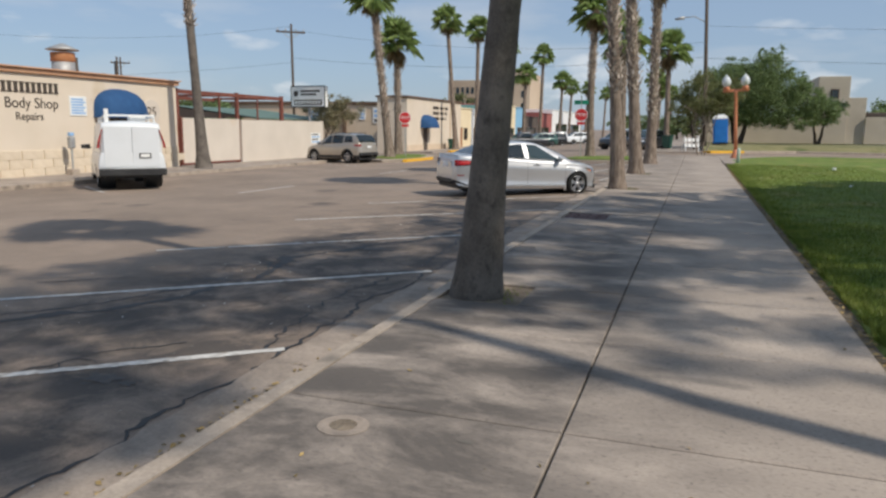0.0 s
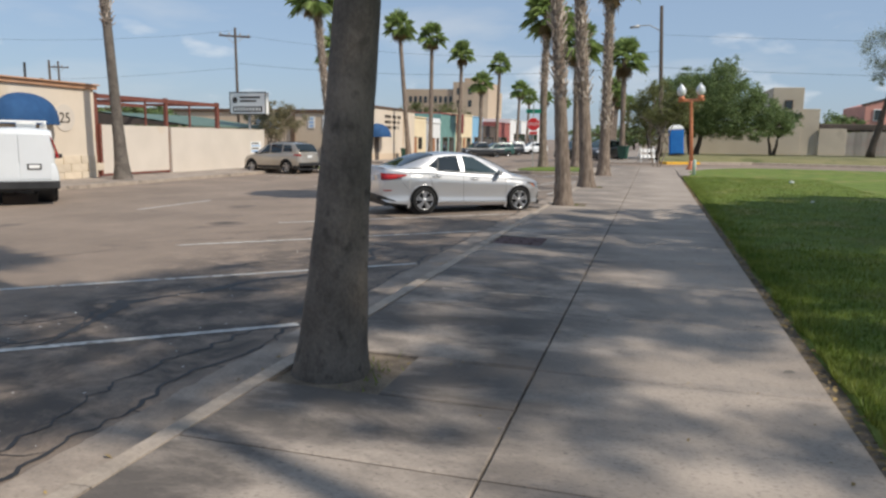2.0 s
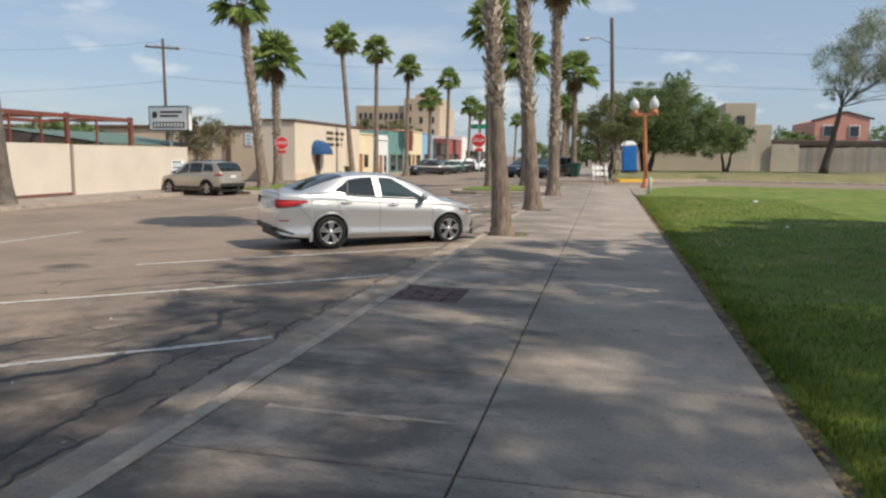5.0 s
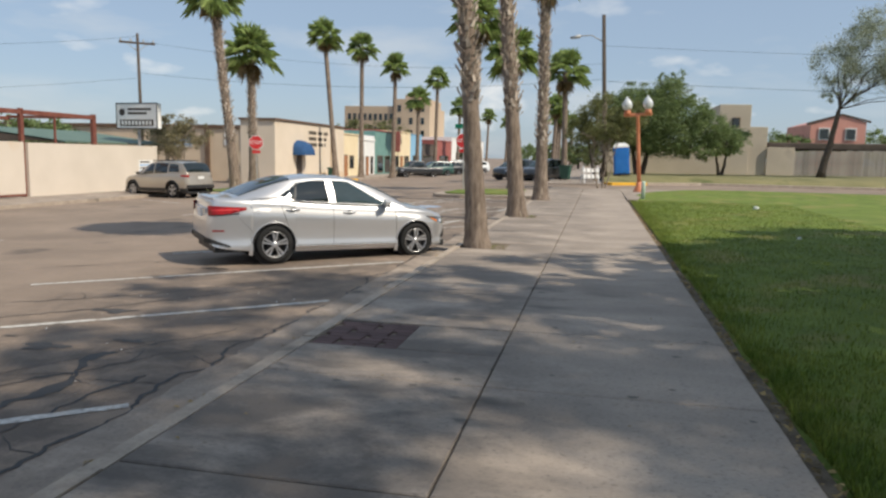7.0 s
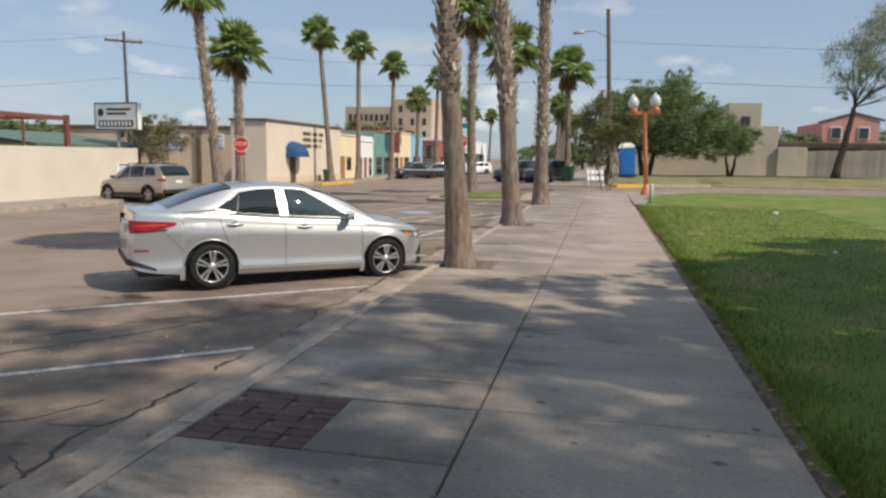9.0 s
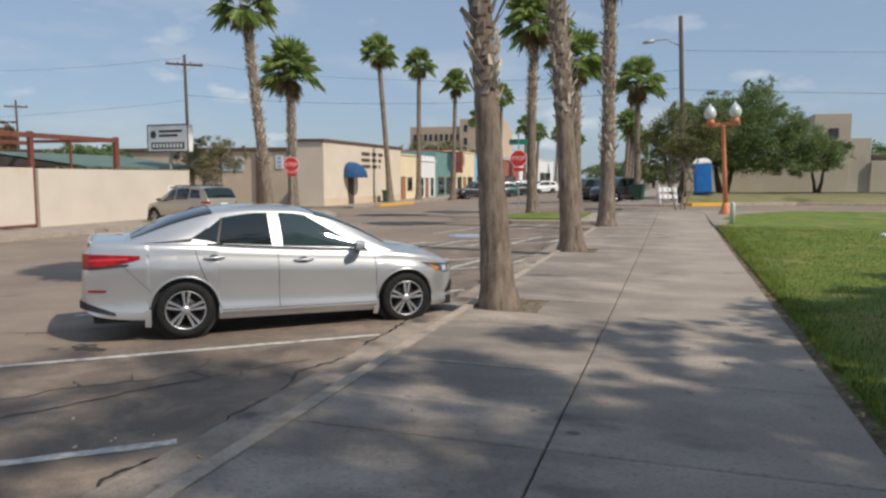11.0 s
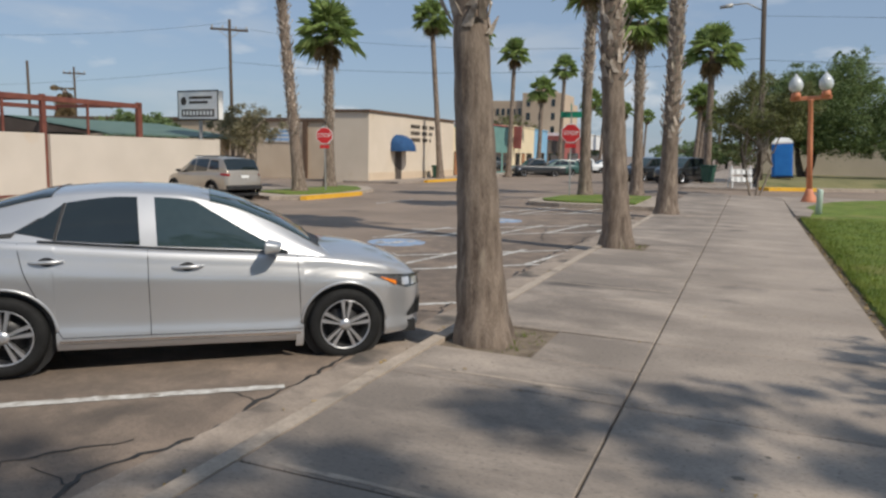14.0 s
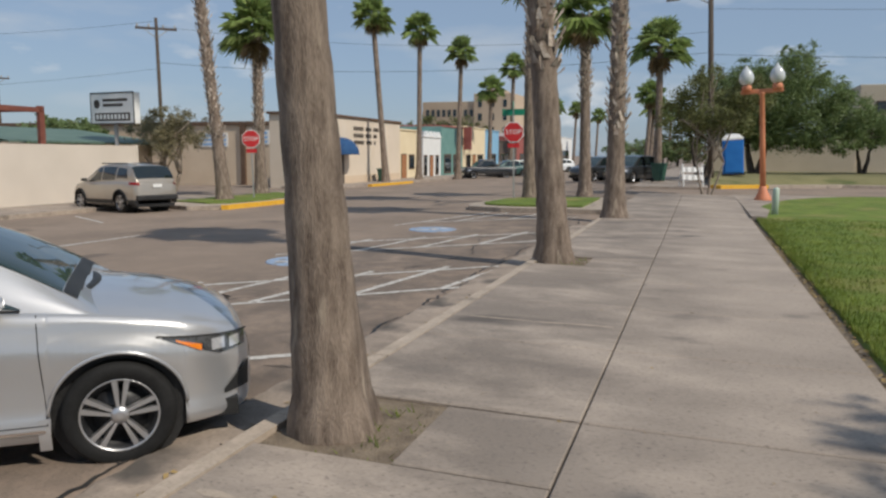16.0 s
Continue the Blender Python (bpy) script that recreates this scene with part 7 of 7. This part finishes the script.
def litter(name, label, spots, seed, mat, size):
    rnd = random.Random(seed)
    verts, faces = [], []
    for x, y, z in spots:
        a, s_ = rnd.uniform(0, 6.28), size * rnd.uniform(0.5, 1.5)
        u, v = Vector((math.cos(a), math.sin(a), rnd.uniform(-0.3, 0.3))) * s_, Vector((-math.sin(a), math.cos(a), rnd.uniform(-0.3, 0.3))) * s_ * 0.5
        c = Vector((x, y, z + 0.008))
        i = len(verts)
        verts += [c - u, c + v + Vector((0, 0, s_ * 0.3)), c + u, c - v]
        faces.append((i, i + 1, i + 2, i + 3))
    me = bpy.data.meshes.new(name)
    me.from_pydata(verts, [], faces)
    me.materials.append(mat)
    return tagged(new(name, me), label, "leaves", "", "stuff")


rl = random.Random(4)
litter("leaf_litter", "dry brown leaves along the lawn edge", [(LAWN_X + abs(rl.gauss(0.0, 0.09)), rl.uniform(2, 34), -0.02 + rl.uniform(0, 0.02)) for k in range(1300)], 1, LITTER, 0.025)
litter("leaf_litter", "dry leaves scattered over the pavement", [(rl.uniform(KERB_X, LAWN_X), rl.uniform(1, 30), 0.001) for k in range(150)], 2, LITTER, 0.014)
litter("leaf_litter", "dry leaves caught in the gutter", [(-1.5 - abs(rl.gauss(0, 0.07)), rl.choice((rl.uniform(0.5, 4), rl.uniform(2, 26))), ROAD + 0.02) for k in range(1100)], 3, LITTER, 0.022)
litter("leaf_litter", "pale specks of litter on the parking bays", [(rl.uniform(-6, -2), rl.uniform(1, 16), ROAD + 0.002) for k in range(160)], 4, PAINT, 0.014)


# scraps of white litter on the lawn
for x, y, r in ((6.9, 35.0, 0.1), (5.7, 24.4, 0.05)):
    bm = bmesh.new()
    bmesh.ops.create_icosphere(bm, subdivisions=2, radius=r)
    for v in bm.verts:
        v.co *= 1 + 0.5 * noise.noise(v.co * 9 / r * 0.1 + Vector((x, y, 0)))
        v.co.z *= 0.6
    ob = link_mesh("paper_scrap", bm, WHITE_PAINT)
    ob.location = (x, y, lawn_height(x, y) + r * 0.45)
    tagged(ob, "crumpled white paper scrap on the lawn", "litter")


# pits round the palms, with soil and weeds
PITS = ((-1.28, -0.46, 5.95, 6.85), (-1.28, -0.42, 20.6, 21.62), (-1.28, -0.5, 28.3, 29.3))
for x0, x1, y0, y1 in PITS:
    bm = bmesh.new()
    n = 12
    g = [[bm.verts.new((x0 + (x1 - x0) * i / n, y0 + (y1 - y0) * j / n, -0.045 + 0.03 * noise.noise(Vector((x0 + i * 0.5, y0 + j * 0.5, 1))))) for i in range(n + 1)] for j in range(n + 1)]
    for r, s_ in zip(g, g[1:]):
        for k in range(n):
            bm.faces.new((r[k], r[k + 1], s_[k + 1], s_[k]))
    structure("tree_pit", bm, SOIL, "bare soil in a square pavement pit", True)
    rnd = random.Random(int(y0 * 10))
    verts, faces = [], []
    for k in range(80):
        cx, cy = (x0 + x1) / 2 + 0.2 + rnd.gauss(0, 0.1), rnd.choice((y0 + 0.2, y1 - 0.25, (y0 + y1) / 2)) + rnd.gauss(0, 0.1)
        if not (x0 < cx < x1 and y0 < cy < y1):
            continue
        a, h = rnd.uniform(0, 6.28), rnd.uniform(0.02, 0.08)
        i = len(verts)
        verts += [(cx, cy, -0.04), (cx + 0.012 * math.cos(a), cy + 0.012 * math.sin(a), -0.03), (cx + h * math.cos(a + 1), cy + h * math.sin(a + 1), -0.04 + h)]
        faces.append((i, i + 1, i + 2))
    me = bpy.data.meshes.new("weeds")
    me.from_pydata(verts, [], faces)
    me.materials.append(BLADE)
    tagged(new("weeds", me), "small green weeds in the palm pit", "weeds", "", "stuff")

# ---- paving pieces ----
HOLES = [(x0, x1, y0, y1) for x0, x1, y0, y1 in PITS] + [(-1.28, -0.46, 13.22, 14.17)]


def slab(x0, x1, y0, y1, seed):
    """A slab with a rounded arris; z follows the land."""
    bm = bmesh.new()
    g = 0.007
    def top(x, y):
        return 0.0 + max(0.0, land_z(0, y) + 0.15)
    h = 0.009
    a = [(x0 + g, y0 + h), (x1 - g, y0 + h), (x1 - g, y1 - h), (x0 + g, y1 - h)]
    b = [(x0 + g + 0.008, y0 + h + 0.012), (x1 - g - 0.008, y0 + h + 0.012), (x1 - g - 0.008, y1 - h - 0.012), (x0 + g + 0.008, y1 - h - 0.012)]
    low = [bm.verts.new((x, y, -0.06)) for x, y in a]
    mid = [bm.verts.new((x, y, top(x, y) - 0.008)) for x, y in a]
    up = [bm.verts.new((x, y, top(x, y))) for x, y in b]
    for p, q in ((low, mid), (mid, up)):
        for k in range(4):
            bm.faces.new((p[k], p[(k + 1) % 4], q[(k + 1) % 4], q[k]))
    bm.faces.new(up)
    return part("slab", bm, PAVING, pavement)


def cut(rect, holes):
    """The rectangle without the holes, as rectangles."""
    out = [rect]
    for hx0, hx1, hy0, hy1 in holes:
        nxt = []
        for x0, x1, y0, y1 in out:
            if hx1 <= x0 or hx0 >= x1 or hy1 <= y0 or hy0 >= y1:
                nxt.append((x0, x1, y0, y1))
                continue
            if hy0 > y0:
                nxt.append((x0, x1, y0, hy0))
            if hy1 < y1:
                nxt.append((x0, x1, hy1, y1))
            m0, m1 = max(y0, hy0), min(y1, hy1)
            if hx0 > x0 + 0.05:
                nxt.append((x0, hx0, m0, m1))
            if hx1 < x1:
                nxt.append((hx1, x1, m0, m1))
        out = nxt
    return out


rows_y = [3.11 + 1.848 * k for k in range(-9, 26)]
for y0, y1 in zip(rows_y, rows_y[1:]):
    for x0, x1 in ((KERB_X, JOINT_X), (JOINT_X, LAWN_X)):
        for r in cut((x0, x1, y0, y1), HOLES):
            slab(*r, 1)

# brick inlay in the pavement
inlay = tagged(new("brick_inlay"), "square inlay of dull red paving bricks", "paving", "", "structure")
part("bed", boxm(-1.28, -0.46, 13.22, 14.17, -0.06, -0.022), SOIL, inlay)
bm = boxm(-0.098, 0.098, -0.048, 0.048, -0.03, 0.0, 0.005)
first = part("brick", bm, BRICK, inlay)
k = 0
for j in range(9):
    for i in range(4):
        turned = (i + j // 2) % 2
        o = first if k == 0 else first.copy()
        if k:
            scene.collection.objects.link(o)
        o.matrix_basis = pose(-1.17 + 0.205 * i + (0.05 if turned and j % 2 else 0), 13.28 + 0.103 * j, -0.006 + random.uniform(-0.004, 0.003), 0, 0, random.uniform(-1, 1))
        k += 1

# stone base of the body shop
stone_a = part("stone", boxm(-0.03, 0.03, -0.5, 0.5, -0.18, 0.18, 0.01), STONE, shop)
k = 0
for j in range(3):
    for i in range(11):
        o = stone_a if k == 0 else stone_a.copy()
        if k:
            scene.collection.objects.link(o)
        o.matrix_basis = pose(WX + 0.01 + random.uniform(0, 0.015), 18.6 + 0.99 * i + (0.4 if j % 2 else 0), -0.26 + 0.345 * j) @ Matrix.Diagonal((1, random.uniform(0.9, 0.97), 0.94, 1))
        k += 1
# rough stones at the corner shop's side
stone_b = part("stone", boxm(-0.3, 0.3, -0.1, 0.1, -0.16, 0.16, 0.04), STONE_GREY, shop_b)
k = 0
for j in range(3):
    for i in range(8):
        o = stone_b if k == 0 else stone_b.copy()
        if k:
            scene.collection.objects.link(o)
        o.matrix_basis = pose(-28.4 + 0.64 * i + (0.3 if j % 2 else 0), 66.7, -0.75 + 0.33 * j + (0.25 if i == 7 else 0)) @ Matrix.Diagonal((random.uniform(0.8, 1.1), 1, random.uniform(0.8, 1.1), 1))
        k += 1

# round cover set in the pavement, ringed by weeds
cover = tagged(new("utility_cover"), "small round iron cover ringed by weeds in the pavement", "cover")
cover.matrix_basis = pose(-0.72, 2.75, 0.002)
part("lid", lathe(bmesh.new(), [(0.08, 0.0), (0.08, 0.006), (0.065, 0.008)], 24), SOIL, cover)
part("collar", lathe(bmesh.new(), [(0.15, 0.0), (0.15, 0.003), (0.09, 0.004)], 24), GUTTER, cover)

# dark spots and pale lime streaks on the slabs
rs = random.Random(9)
bm = bmesh.new()
for k in range(60):
    x, y, r = rs.uniform(KERB_X + 0.1, LAWN_X - 0.1), rs.choice((rs.uniform(11.5, 15), rs.uniform(12, 20), rs.uniform(2, 30))), rs.uniform(0.012, 0.05)
    ring = [bm.verts.new((x + r * math.cos(a) * rs.uniform(0.6, 1.3), y + 0.7 * r * math.sin(a) * rs.uniform(0.6, 1.3), 0.003)) for a in [6.283 * i / 9 for i in range(9)]]
    bm.faces.new(ring)
tagged(link_mesh("pavement_spots", bm, SPOT), "small dark gum spots on the pavement", "stains", "", "stuff")
for y, x0, x1 in ((14.78, -0.25, 0.42), (16.78, -1.2, 0.4), (17.95, -1.1, 0.3), (19.95, -1.2, 0.4), (24.3, -1.1, 0.4), (9.4, -1.0, 0.35)):
    bm = bmesh.new()
    va = []
    for i in range(25):
        x = x0 + (x1 - x0) * i / 24
        w = 0.034 * (0.4 + abs(noise.noise(Vector((x * 5, y, 2)))) * 1.6)
        yy = y + 0.03 * noise.noise(Vector((x * 2, y, 0)))
        va.append((bm.verts.new((x, yy - w, 0.0025)), bm.verts.new((x, yy + w, 0.0025))))
    for a, b in zip(va, va[1:]):
        bm.faces.new((a[0], b[0], b[1], a[1]))
    structure("lime_streak", bm, KERB, "pale lime streak across the pavement")

# oil drips and dark patches in the parking stalls
for k, (x, y, rx, ry) in enumerate(((-2.95, 3.25, 0.2, 0.1), (-3.9, 13.0, 0.34, 0.14), (-3.2, 13.35, 0.14, 0.08), (-4.3, 14.6, 0.3, 0.16), (-3.5, 9.3, 0.26, 0.12), (-4.4, 6.6, 0.24, 0.1), (-4.9, 17.9, 0.3, 0.12))):
    rs = random.Random(70 + k)
    bm = bmesh.new()
    for dx, dy, s in ((0, 0, 1.0), (rs.uniform(-1.6, 1.6) * rx, rs.uniform(-1.4, 1.4) * ry, 0.5), (rs.uniform(-2, 2) * rx, rs.uniform(-2, 2) * ry, 0.3)):
        ring = []
        for i in range(26):
            a = 6.2832 * i / 26
            j = s * (0.75 + 0.7 * noise.noise(Vector((math.cos(a) * 1.8 + k, math.sin(a) * 1.8, s * 3))) + rs.uniform(-0.1, 0.1))
            px, py = x + dx + rx * j * math.cos(a), y + dy + ry * j * math.sin(a)
            ring.append(bm.verts.new((px, py, land_z(px, py) + 0.004 + 0.001 * s)))
        bm.faces.new(ring)
    structure("oil_stain", bm, OIL, "dark oil stain on the asphalt")
